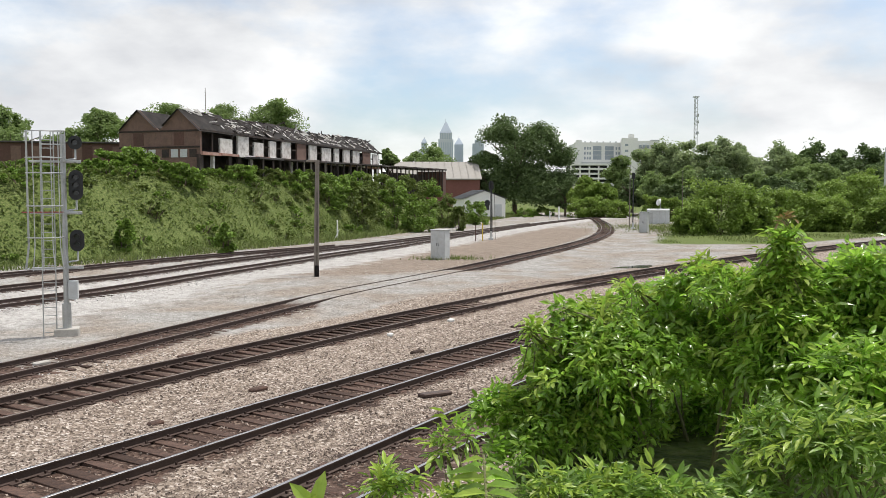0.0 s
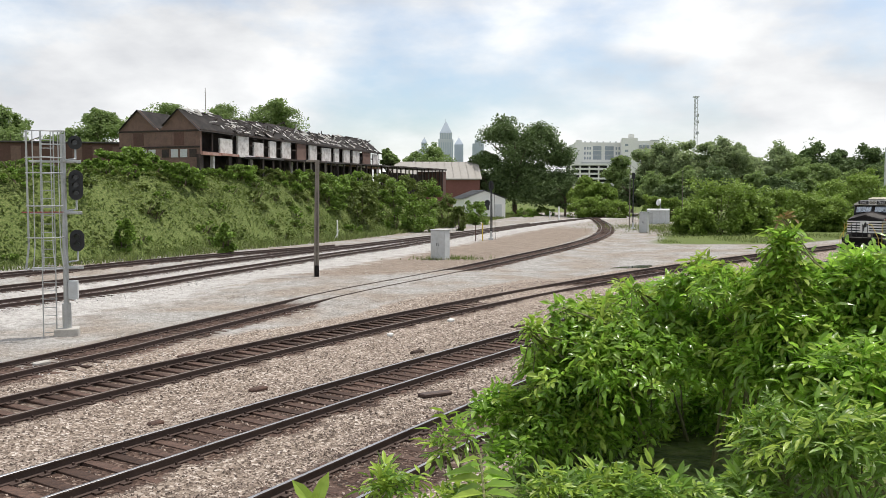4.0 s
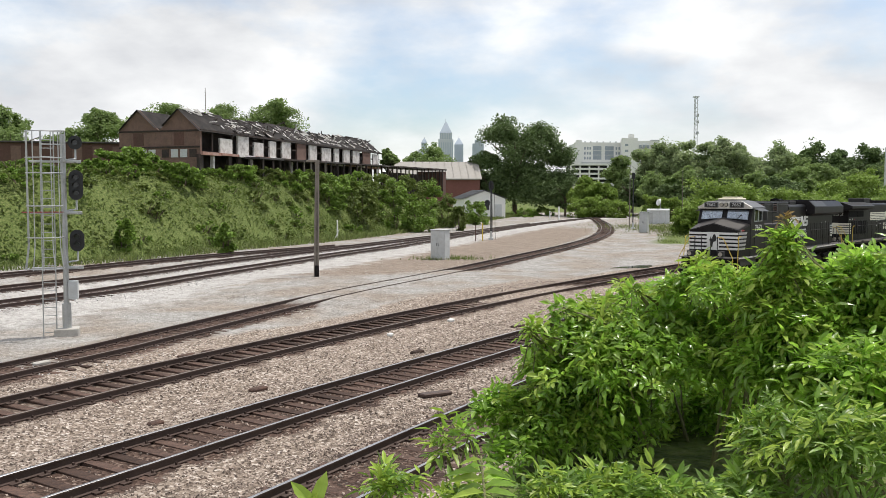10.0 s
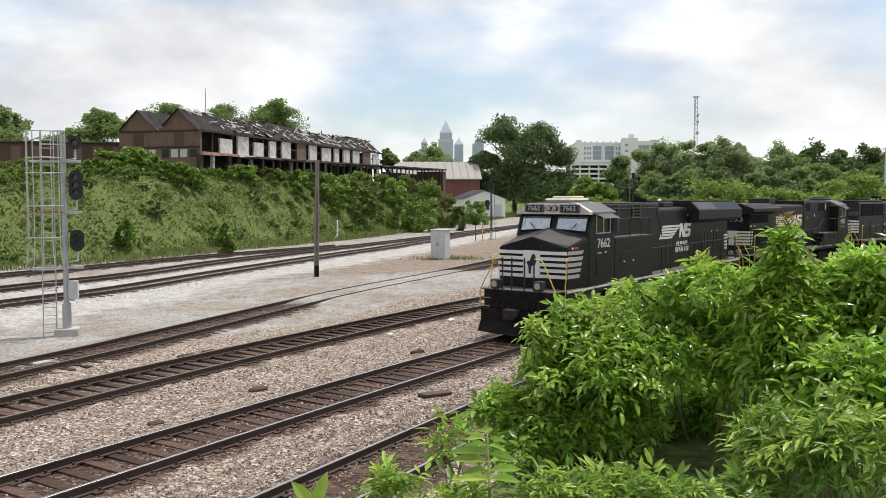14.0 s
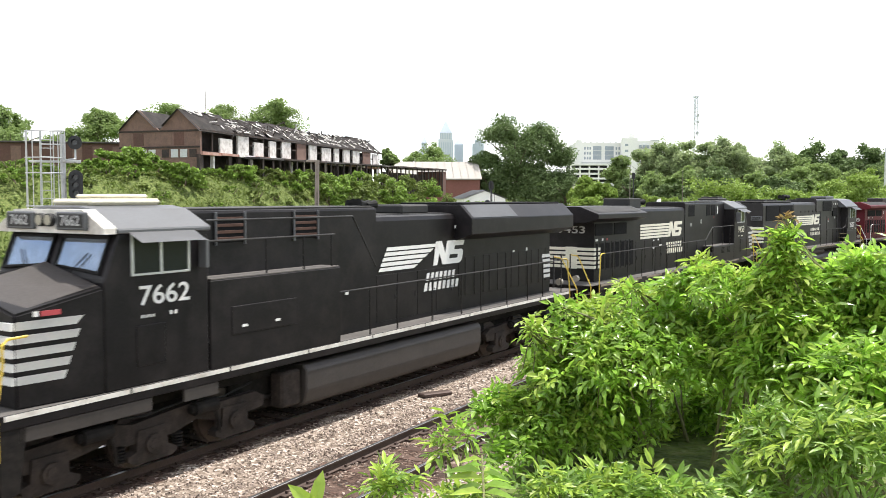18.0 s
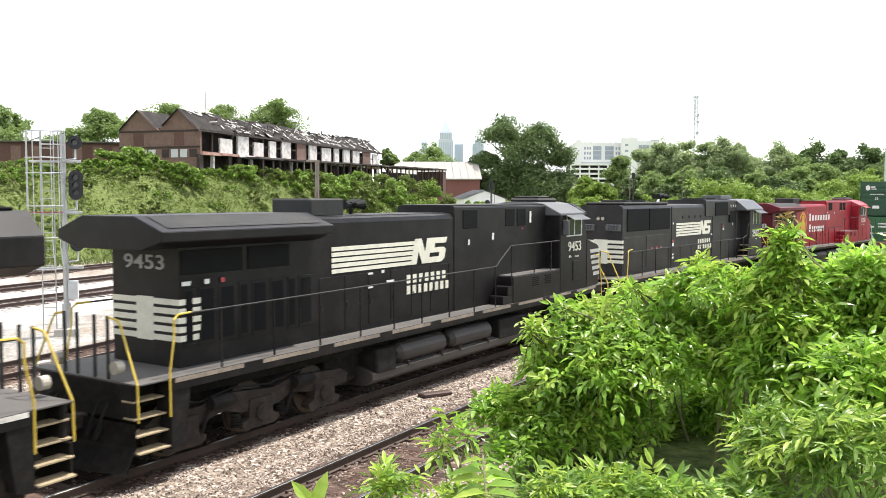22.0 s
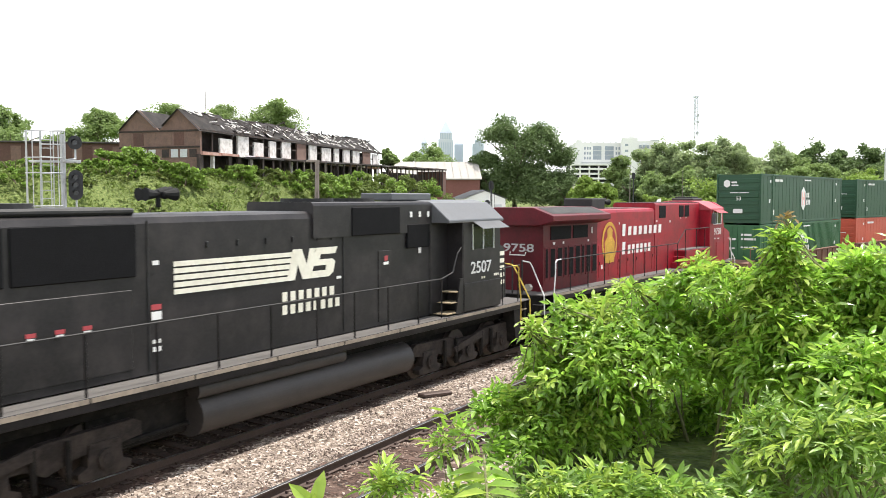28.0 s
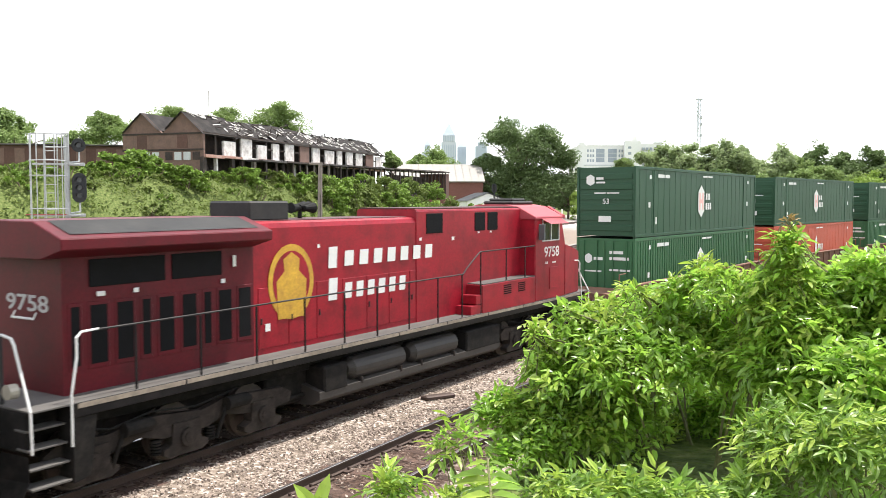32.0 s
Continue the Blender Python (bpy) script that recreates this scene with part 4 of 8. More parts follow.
        part("wiper", bm, M_BLACKHOSE, loco)
        # number board
        bm = bmesh.new()
        box(bm, xb - 0.03, xb + 0.05, sy * 0.32, sy * 1.12, 4.26, 4.56, 0.02)
        nb = part("number_board", bm, M_GREYROOF, loco)
        bm = bmesh.new()
        box(bm, xb + 0.045, xb + 0.056, sy * 0.38, sy * 1.06, 4.30, 4.52)
        part("board_panel", bm, M_LOCO_ROOF, nb)
        text_part(number, 0.24, M_DULLNUM, loco, on_end(1, xb + 0.058, sy * 0.72, 4.41), squeeze=1.1)
        # side window
        bm = bmesh.new()
        box(bm, 6.72, 7.92, sy * 1.49, sy * 1.512, 3.52, 4.16)
        part("side_window", bm, M_GLASS_DARK, loco)
        for xw0, xw1 in ((6.70, 6.75), (7.30, 7.35), (7.89, 7.94)):
            bm = bmesh.new()
            box(bm, xw0, xw1, sy * 1.5, sy * 1.535, 3.5, 4.18, 0.005)
            part("window_frame", bm, M_ALU, loco)
        for zw in (3.49, 4.15):
            bm = bmesh.new()
            box(bm, 6.70, 7.94, sy * 1.5, sy * 1.53, zw, zw + 0.04, 0.005)
            part("window_frame", bm, M_ALU, loco)
        bm = bmesh.new()
        v = [bm.verts.new(c) for c in ((6.6, sy * 1.5, 4.24), (7.98, sy * 1.5, 4.24), (7.98, sy * 1.86, 4.06), (6.6, sy * 1.86, 4.06))]
        bmesh.ops.solidify(bm, geom=[bm.faces.new(v)], thickness=0.015)
        part("sunshade", bm, M_GREYROOF if plates else roof, loco)
        bm = bmesh.new()
        box(bm, 6.42, 6.5, sy * 1.52, sy * 1.72, 3.55, 4.05, 0.01)
        part("mirror", bm, M_GREYROOF, loco)
        bm = bmesh.new()
        box(bm, 7.25, 7.85, sy * 1.495, sy * 1.52, 1.95, 2.65, 0.015)
        part("access_door", bm, paint, loco)
        text_part(number, 0.46, num_mat, loco, on_side(sy, 7.24 if plates else 7.42, 1.503, 3.13), label="white fleet number", squeeze=1.2)
        word_bars(loco, sy, 1.50, 6.95, 7.15, 2.77, 2.84, 2, num_mat)
        word_bars(loco, sy, 1.50, 7.45, 7.75, 2.77, 2.82, 5, num_mat)
        if front_stripes:
            if plates:
                for x0, x1, mat in ((9.18, 9.50, M_LABELRED), (9.53, 9.61, M_LOGOWHITE)):
                    bm = bmesh.new()
                    box(bm, x0, x1, sy * 1.38, sy * (1.452 - 0.09 * (x0 - 9.0)), 3.0, 3.08)
                    part("notice_plate", bm, mat, loco)
            for k in range(5):
                z = 2.0 + k * 0.205
                bm = bmesh.new()
                e0, e1 = 9.1 - 0.08 * k + 0.06, 9.1 - 0.08 * (k + 0.65) + 0.06
                v = [bm.verts.new((9.9, sy * 1.385, z)), bm.verts.new((e0, sy * 1.46, z)), bm.verts.new((e1, sy * 1.467, z + 0.13)), bm.verts.new((9.9, sy * 1.388, z + 0.13))]
                bmesh.ops.solidify(bm, geom=[bm.faces.new(v)], thickness=0.006)
                part("nose_stripe", bm, M_LOGOWHITE, loco)
                bm = bmesh.new()
                box(bm, 9.90, 9.957, sy * 0.34, sy * 1.36, z, z + 0.115)
                part("nose_stripe", bm, M_LOGOWHITE, loco)
    if front_stripes:
        bm = bmesh.new()
        box(bm, 9.93, 9.975, -0.34, 0.34, 1.98, 2.95, 0.02)
        part("nose_panel", bm, M_LOGOWHITE, loco, "white panel with a dark figure")
        bm = bmesh.new()
        m = on_end(1, 9.976, 0, 0)
        sheet(bm, [(-0.10, 2.15), (-0.02, 2.12), (0.02, 2.4), (0.16, 2.45), (0.22, 2.62), (0.12, 2.85), (0.03, 2.8), (-0.05, 2.6), (-0.2, 2.55), (-0.12, 2.4)], m)
        part("figure", bm, M_LOCO_ROOF, loco)
    lamp_pair(loco, 1, xb + 0.04, 0, 4.42, 0.11)
    for yy in (-0.85, 0.85):
        bm = bmesh.new()
        box(bm, fr - 0.2, fr + 0.12, yy - 0.15, yy + 0.15, 1.66, 1.98, 0.03)
        dl = part("ditch_light", bm, M_LOCO_ROOF, loco)
        bm = bmesh.new()
        tube(bm, (fr + 0.1, yy, 1.82), (fr + 0.13, yy, 1.82), 0.115, 16)
        part("lens", bm, M_LAMP, dl)
    bm = bmesh.new()
    box(bm, 9.95, 9.99, -0.42, 0.42, 1.64, 1.66)
    part("door_sill", bm, paint, loco)


def horn(loco, x, z):
    bm = bmesh.new()
    tube(bm, (x, 0, z - 0.25), (x, 0, z), 0.05, 8)
    for k, (dx, yy) in enumerate(((1, -0.15), (1, 0.15), (-1, 0), (1, 0.0), (-1, 0.2))):
        tube(bm, (x, yy, z + 0.03 * (k % 2)), (x + dx * 0.30, yy, z + 0.03 * (k % 2)), 0.05, 10, 0.13)
    part("horn", bm, M_BLACKHOSE, loco)


def floor_frame(loco, x0, x1, paint, sill, broken=False):
    bm = bmesh.new()
    box(bm, x0, x1, -1.0, 1.0, 1.1, 1.6, 0.02)
    part("underframe", bm, M_UNDER, loco)
    bm = bmesh.new()
    box(bm, x0, x1, -1.5, 1.5, 1.60, 1.63, 0.004)
    part("walkway", bm, M_WALK, loco)
    for a, b in ((3.5, 5.2), (-5.0, -2.8)):
        bm = bmesh.new()
        box(bm, a, b, -0.9, 0.9, 0.42, 1.12, 0.04)
        for q in range(4):
            tube(bm, (a, -0.95 + 0.63 * q, 0.55 + 0.1 * (q % 2)), (b, -0.95 + 0.63 * q, 0.6 + 0.1 * (q % 2)), 0.05, 8)
        part("pipe_rack", bm, M_UNDER, loco)
    for sy in (1, -1):
        bm = bmesh.new()
        box(bm, x0 + 0.7, x1 - 0.7, sy * 1.46, sy * 1.515, 1.40, 1.625, 0.006)
        side = part("side_sill", bm, M_LOCO, loco)
        if x1 > 10.6:
            for a, b in ((x1 - 3.4, x1 - 1.0), (x1 - 4.9, x1 - 4.1)):
                bm = bmesh.new()
                box(bm, a, b, sy * 1.44, sy * 1.50, 1.16, 1.385, 0.006)
                part("skirt", bm, M_TANK, loco)
        n = 9
        for i in range(n):
            a = x0 + 0.75 + (x1 - x0 - 1.5) * i / n
            b = x0 + 0.75 + (x1 - x0 - 1.5) * (i + 1) / n
            bm = bmesh.new()
            box(bm, a + 0.02, b - (0.5 if broken else 0.02), sy * 1.515, sy * 1.52, 1.535, 1.615)
            part("sill_stripe", bm, sill, side)


def ge_loco(name, label, paint, roofmat, emblem, number, modern, sill, grab, numbers, endpaint, hend=-9.15):
    lo = thing(name, pose(0, 0, 0), label, "locomotive", "locomotives of the train")
    top = 4.36
    fr = 10.95 if modern else 10.5
    floor_frame(lo, -10.5, fr, paint, sill, broken=not modern and paint is M_LOCO)
    w0 = -3.24 if modern else -5.35
    # engine hood
    bm = bmesh.new()
    hood(bm, w0, 0.45, 0.95, 1.62, top, 0.14)
    part("engine_hood", bm, [paint], lo)
    bm = bmesh.new()
    box(bm, w0 + 0.1, 0.35, -0.72, 0.72, top - 0.005, top + 0.02, 0.005)
    part("hood_top", bm, roofmat, lo, "sooty hood top")
    # equipment section behind the cab
    bm = bmesh.new()
    hood(bm, 0.45, 6.25, 0.97, 1.62, 4.56, 0.06)
    part("equipment_hood", bm, paint, lo)
    bm = bmesh.new()
    box(bm, 0.5, 6.2, -0.9, 0.9, 4.56, 4.60, 0.01)
    part("equipment_roof", bm, roofmat, lo)
    # radiator section with its overhanging wings
    bm = bmesh.new()
    hood(bm, hend, w0, 0.95, 1.62, 4.0, 0.02)
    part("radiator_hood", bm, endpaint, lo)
    bm = bmesh.new()
    if modern:
        o = [(-0.95, 3.6), (0.95, 3.6), (1.5, 3.78), (1.5, 4.22), (1.12, 4.60), (-1.12, 4.60), (-1.5, 4.22), (-1.5, 3.78)]
        extrude(bm, o, -10.1, w0, axis="x")
    else:
        o = [(-0.95, 3.86), (0.95, 3.86), (1.5, 4.02), (1.5, 4.2), (0.75, 4.47), (-0.75, 4.47), (-1.5, 4.2), (-1.5, 4.02)]
        extrude(bm, o, -9.95, w0, axis="x")
    bmesh.ops.bevel(bm, geom=bm.edges[:], offset=0.015, segments=1, affect="EDGES")
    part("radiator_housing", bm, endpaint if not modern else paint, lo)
    if modern:
        for sy in (1, -1):
            bm = bmesh.new()
            v = [bm.verts.new(c) for c in ((-6.0, sy * 1.49, 4.25), (w0 - 0.1, sy * 1.49, 4.25), (w0 - 0.1, sy * 1.14, 4.605), (-6.0, sy * 1.14, 4.605))]
            bmesh.ops.solidify(bm, geom=[bm.faces.new(v)], thickness=0.012)
            part("radiator_panel", bm, M_GREYROOF, lo, "grey metal panel on the radiator wing")
        bm = bmesh.new()
        box(bm, -9.9, w0 - 0.2, -1.05, 1.05, 4.6, 4.66, 0.02)
        part("radiator_grille", bm, M_GRILLE, lo)
    else:
        for sy in (1, -1):
            bm = bmesh.new()
            v = [bm.verts.new(c) for c in ((-9.7, sy * 1.36, 4.262), (w0 - 0.25, sy * 1.36, 4.262), (w0 - 0.25, sy * 0.78, 4.472), (-9.7, sy * 0.78, 4.472))]
            bmesh.ops.solidify(bm, geom=[bm.faces.new(v)], thickness=0.012)
            part("radiator_grille", bm, M_LOCO_ROOF, lo, "dark grey radiator grille")
        bm = bmesh.new()
        box(bm, -5.1, -3.9, -0.6, 0.6, top, 4.78, 0.04)
        part("exhaust", bm, M_LOCO_ROOF, lo)
    horn(lo, -2.9 if not modern else -0.2, 4.62)
    if modern:
        bm = bmesh.new()
        box(bm, -2.6, -1.3, -0.5, 0.5, top, 4.62, 0.05)
        part("exhaust", bm, M_LOCO_ROOF, lo)
    for sy in (1, -1):
        # doors along the hoods
        x = w0 + 0.12
        while x < 0.3:
            bm = bmesh.new()
            box(bm, x, min(x + 0.86, 0.42), sy * 0.945, sy * 0.962, 1.75, 3.0 if not modern else 2.9, 0.006)
            d = part("hood_door", bm, paint, lo)
            bm = bmesh.new()
            box(bm, x + 0.06, x + 0.09, sy * 0.96, sy * 0.985, 2.25, 2.38)
            part("latch", bm, M_LOCO_ROOF, d)
            x += 0.9
        x = hend + 0.1
        k = 0
        while x < w0 - 0.3:
            ww = 0.42 if k % 3 else 0.26
            bm = bmesh.new()
            box(bm, x, x + ww, sy * 0.945, sy * 0.964, 2.0, 3.12, 0.008)
            part("radiator_door", bm, endpaint, lo)
            if not modern:
                bm = bmesh.new()
                box(bm, x + 0.05, x + ww - 0.05, sy * 0.962, sy * 0.97, 2.08, 3.06)
                part("screen", bm, M_GRILLE, lo)
            x += ww + 0.10
            k += 1
        if not modern:
            for a, b in ((-9.1, -7.55), (-7.4, -6.2)):
                bm = bmesh.new()
                box(bm, a, b, sy * 0.945, sy * 0.975, 3.36, 3.82, 0.01)
                part("intake_grille", bm, M_GRILLE, lo)
        # handrails
        if modern:
            handrail(lo, sy, [(2.45, 1.47, 2.72), (-9.6, 1.47, 2.72)], [(x, 2.72) for x in (1.36, 0.27, -1.28, -2.73, -3.8, -5.35, -6.71, -7.79, -9.2)], 1.62)
            # raised equipment box with its own walkway and rails
            bm = bmesh.new()
            box(bm, 2.46, 6.22, sy * 0.95, sy * 1.5, 1.60, 3.28, 0.02)
            eb = part("equipment_box", bm, paint, lo)
            bm = bmesh.new()
            box(bm, 2.5, 6.2, sy * 0.98, sy * 1.49, 3.28, 3.31, 0.005)
            part("catwalk", bm, M_WALK, eb)
            bm = bmesh.new()
            box(bm, 3.9, 5.7, sy * 1.495, sy * 1.515, 2.2, 2.75, 0.012)
            part("access_door", bm, paint, eb)
            for px_ in (4.4, 5.3):
                bm = bmesh.new()
                box(bm, px_, px_ + 0.14, sy * 1.515, sy * 1.52, 2.33, 2.38)
                part("label_plate", bm, M_LOGOWHITE, eb)
            handrail(lo, sy, [(6.2, 1.45, 4.0), (2.6, 1.45, 4.0)], [(x, 4.0) for x in (2.7, 3.6, 4.7)], 3.5, y=1.45)
            handrail(lo, sy, [(6.2, 1.40, 4.38), (1.9, 1.40, 4.38), (0.9, 1.3, 3.17)], [], 3.5)
            for a in (3.39, 5.6):
                bm = bmesh.new()
                box(bm, a - 0.78, a, sy * 0.94, sy * 0.985, 3.92, 4.5, 0.01)
                g = part("brake_grid", bm, M_GRILLE, lo)
                for q in range(4):
                    bm = bmesh.new()
                    box(bm, a - 0.74, a - 0.04, sy * 0.985, sy * 1.0, 3.97 + q * 0.13, 4.03 + q * 0.13, 0.004)
                    part("grid_bar", bm, M_RUSTGRID, g)
                for q in (-0.79, -0.02):
                    bm = bmesh.new()
                    box(bm, a + q, a + q + 0.04, sy * 0.98, sy * 1.02, 3.88, 4.52, 0.004)
                    part("grid_frame", bm, M_GREYROOF, g)
        else:
            handrail(lo, sy, [(-9.6, 1.47, 2.73), (1.95, 1.47, 2.80), (2.15, 1.47, 2.95), (2.85, 1.47, 3.36), (6.25, 1.47, 3.38)], [(x, z) for x, z in ((-8.6, 2.73), (-7.2, 2.73), (-5.8, 2.74), (-4.4, 2.75), (-3.1, 2.76), (-1.9, 2.77), (-0.6, 2.78), (0.7, 2.79), (1.9, 2.8), (2.9, 3.36), (4.4, 3.37), (5.6, 3.38))], 1.7)
            bm = bmesh.new()
            box(bm, 2.95, 6.25, sy * 0.95, sy * 1.5, 1.60, 2.42, 0.02)
            eb = part("equipment_box", bm, paint, lo)
            bm = bmesh.new()
            box(bm, 3.0, 6.25, sy * 0.97, sy * 1.49, 2.42, 2.45, 0.004)
            part("catwalk", bm, M_WALK, eb)
            for q in range(2):
                bm = bmesh.new()
                box(bm, 2.35 + 0.28 * q, 2.95, sy * 1.0, sy * 1.48, 1.63 + 0.27 * q, 1.88 + 0.27 * q, 0.01)
                part("step", bm, paint, eb)
            for a in (4.2, 5.1):
                for q in range(5):
                    bm = bmesh.new()
                    box(bm, a, a + 0.45, sy * 1.495, sy * 1.51, 2.05 + 0.06 * q, 2.08 + 0.06 * q)
                    part("louvre", bm, M_GRILLE, eb)
            for a, b in ((0.9, 1.7), (3.4, 4.0), (4.15, 4.75)):
                bm = bmesh.new()
                box(bm, a, b, sy * 0.96, sy * 0.985, 3.92, 4.45, 0.01)
                part("intake_grille", bm, M_GRILLE, lo)
        # tank side
        bm = bmesh.new()
        if modern:
            extrude(bm, [(sy * 0.7, 0.30), (sy * 1.15, 0.32), (sy * 1.38, 0.46), (sy * 1.46, 0.72), (sy * 1.46, 1.16), (sy * 1.36, 1.28), (sy * 0.7, 1.32)], -3.84, 3.56, axis="x")
            bmesh.ops.bevel(bm, geom=bm.edges[:], offset=0.03, segments=1, affect="EDGES")
            part("fuel_tank", bm, M_TANK, lo)
            bm = bmesh.new()
            box(bm, 3.6, 4.2, sy * 1.0, sy * 1.35, 0.45, 1.2, 0.05)
            part("filter_box", bm, M_TRUCK, lo)
        else:
            extrude(bm, [(sy * 0.5, 0.34), (sy * 1.2, 0.36), (sy * 1.42, 0.50), (sy * 1.42, 0.66), (sy * 0.9, 0.80), (sy * 0.5, 1.2)], -3.9, 4.1, axis="x")
            part("fuel_tank", bm, M_TANK, lo)
            for a, b in ((-2.75, -0.55), (-0.30, 1.9)):
                bm = bmesh.new()
                tube(bm, (a + 0.12, sy * 1.15, 0.96), (b - 0.12, sy * 1.15, 0.96), 0.27, 18)
                tube(bm, (a, sy * 1.15, 0.96), (a + 0.13, sy * 1.15, 0.96), 0.15, 18, 0.27)
                tube(bm, (b - 0.13, sy * 1.15, 0.96), (b, sy * 1.15, 0.96), 0.27, 18, 0.15)
                part("air_reservoir", bm, M_TANK, lo)
                for q in (a + 0.3, b - 0.35):
                    bm = bmesh.new()
                    box(bm, q, q + 0.06, sy * 0.9, sy * 1.44, 0.62, 0.76, 0.01)
                    part("bracket", bm, M_TRUCK, lo)
            for a, b in ((-3.75, -2.95), (2.2, 4.1)):
                bm = bmesh.new()
                box(bm, a, b, sy * 0.8, sy * 1.44, 0.62, 1.2, 0.04)
                part("battery_box", bm, M_UNDER, lo)
        for sx in (1, -1):
            end_steps(lo, sx, sy, fr + 0.05 if sx > 0 else -10.55, grab)
        # markings
        if paint is M_LOCO:
            if modern:
                striped_emblem(lo, sy, 0.962, 0.35 if sy > 0 else 0.35, -3.66, 2.98, 3.62, emblem, True, True)
                word_bars(lo, sy, 0.962, -1.75, -3.25, 2.60, 2.80, 7, emblem, 0.05)
                word_bars(lo, sy, 0.962, -1.65, -3.44, 2.32, 2.54, 8, emblem, 0.05)
                notices(lo, sy, 0.975, [(1.6, 2.55, 0.12, 0.09, False), (-3.2, 3.95, 0.10, 0.08, False), (-3.75, 3.95, 0.22, 0.05, False), (-6.7, 3.1, 0.12, 0.06, False), (-7.6, 3.1, 0.1, 0.1, False)])
            else:
                striped_emblem(lo, sy, 0.962, -4.81, -0.02, 3.07, 3.73, emblem, True, False)
                word_bars(lo, sy, 0.962, -1.85, 0.1, 2.60, 2.82, 7, emblem)
                word_bars(lo, sy, 0.962, -1.85, 0.25, 2.32, 2.54, 8, emblem)
                notices(lo, sy, 0.985, [(-9.0, 3.16, 0.2, 0.08, False), (-8.5, 3.16, 0.12, 0.09, False), (-8.1, 3.16, 0.1, 0.09, True), (-3.4, 2.95, 0.18, 0.05, False), (-2.9, 2.95, 0.1, 0.08, False), (-3.4, 2.62, 0.18, 0.05, False), (-2.6, 2.7, 0.3, 0.06, False), (5.05, 4.0, 0.12, 0.36, False), (2.6, 3.55, 0.1, 0.2, False), (1.2, 3.45, 0.08, 0.16, False), (4.5, 3.8, 0.1, 0.05, True)])
        else:
            m = on_side(sy, 0, 0.964, 0)
            sg = -1 if sy > 0 else 1
            bm = bmesh.new()
            sheet(bm, [(sg * -4.25 + 0.70 * math.cos(k * math.pi / 16), 3.07 + 0.80 * math.sin(k * math.pi / 16)) for k in range(32)], m)
            part("emblem", bm, M_OCHRE, lo, "faded gold round emblem")
            bm = bmesh.new()
            sheet(bm, [(sg * -4.25 + 0.57 * math.cos(k * math.pi / 16), 3.07 + 0.66 * math.sin(k * math.pi / 16)) for k in range(32)], m, 0.009)
            part("emblem_field", bm, M_RED, lo)
            bm = bmesh.new()
            c = sg * -4.25
            sheet(bm, [(c - 0.42, 2.3), (c + 0.42, 2.3), (c + 0.46, 3.1), (c + 0.22, 3.3), (c + 0.25, 3.55), (c, 3.7), (c - 0.25, 3.55), (c - 0.22, 3.3), (c - 0.46, 3.1)], m, 0.012)
            part("emblem_shape", bm, M_OCHRE, lo, "faded gold emblem figure")
            word_bars(lo, sy, 0.962, -3.05, -2.55, 3.27, 3.75, 1, emblem, 0.03)
            word_bars(lo, sy, 0.962, -2.48, 1.4, 3.29, 3.64, 7, emblem, 0.03)
            word_bars(lo, sy, 0.962, -3.05, -2.55, 2.54, 3.04, 1, emblem, 0.03)
            word_bars(lo, sy, 0.962, -2.48, 0.11, 2.54, 2.9, 6, emblem, 0.03)
            notices(lo, sy, 0.985, [(-8.9, 3.2, 0.16, 0.08, False), (-8.2, 3.2, 0.1, 0.08, False), (-5.9, 3.5, 0.08, 0.22, False), (-6.2, 3.2, 0.1, 0.08, False), (-5.0, 2.1, 0.14, 0.16, False), (2.2, 3.7, 0.12, 0.1, False), (0.6, 3.75, 0.1, 0.08, False), (3.6, 3.85, 0.1, 0.05, False), (4.3, 3.85, 0.1, 0.05, False), (-3.4, 3.75, 0.08, 0.08, False)])
    # rear end face
    text_part(number, 0.38, numbers, lo, on_end(-1, hend - 0.006, 0.0, 3.57 if paint is M_LOCO else 3.08), label="fleet number on the hood end", squeeze=1.6)
    lamp_pair(lo, -1, hend - 0.03, 0.0, 4.15, 0.085)
    if paint is M_LOCO:
        for k in range(5):
            z = 2.12 + k * 0.17
            bm = bmesh.new()
            box(bm, hend - 0.006, hend + 0.46 + 0.035 * k, -0.968, 0.968, z, z + 0.11)
            part("end_stripe", bm, emblem, lo)
        bm = bmesh.new()
        box(bm, hend - 0.009, hend, -0.24, 0.24, 2.1, 2.93)
        part("end_panel", bm, emblem, lo)
    else:
        bm = bmesh.new()
        pipe(bm, [(hend - 0.03, -0.3, 2.95), (hend - 0.09, -0.3, 2.85), (hend - 0.09, 0.3, 2.85), (hend - 0.03, 0.3, 2.95)], 0.015)
        part("grab_iron", bm, M_LOGOWHITE, lo)
    for yy in (-0.85, 0.85):
        bm = bmesh.new()
        tube(bm, (-10.35, yy, 1.85), (-10.5, yy, 1.85), 0.12, 14)
        part("ditch_light", bm, M_LAMP, lo)
    wide_cab(lo, paint, M_GREYROOF if paint is M_LOCO else M_PINKROOF, number, M_LOGOWHITE if modern else emblem, paint is M_LOCO, M_SILL if modern else paint, modern, fr)
    for xc in (7.35, -7.35):
        bogie(lo, xc)
    end_gear(lo, 1, fr, True)
    end_gear(lo, -1, -10.5, not modern)
    return lo


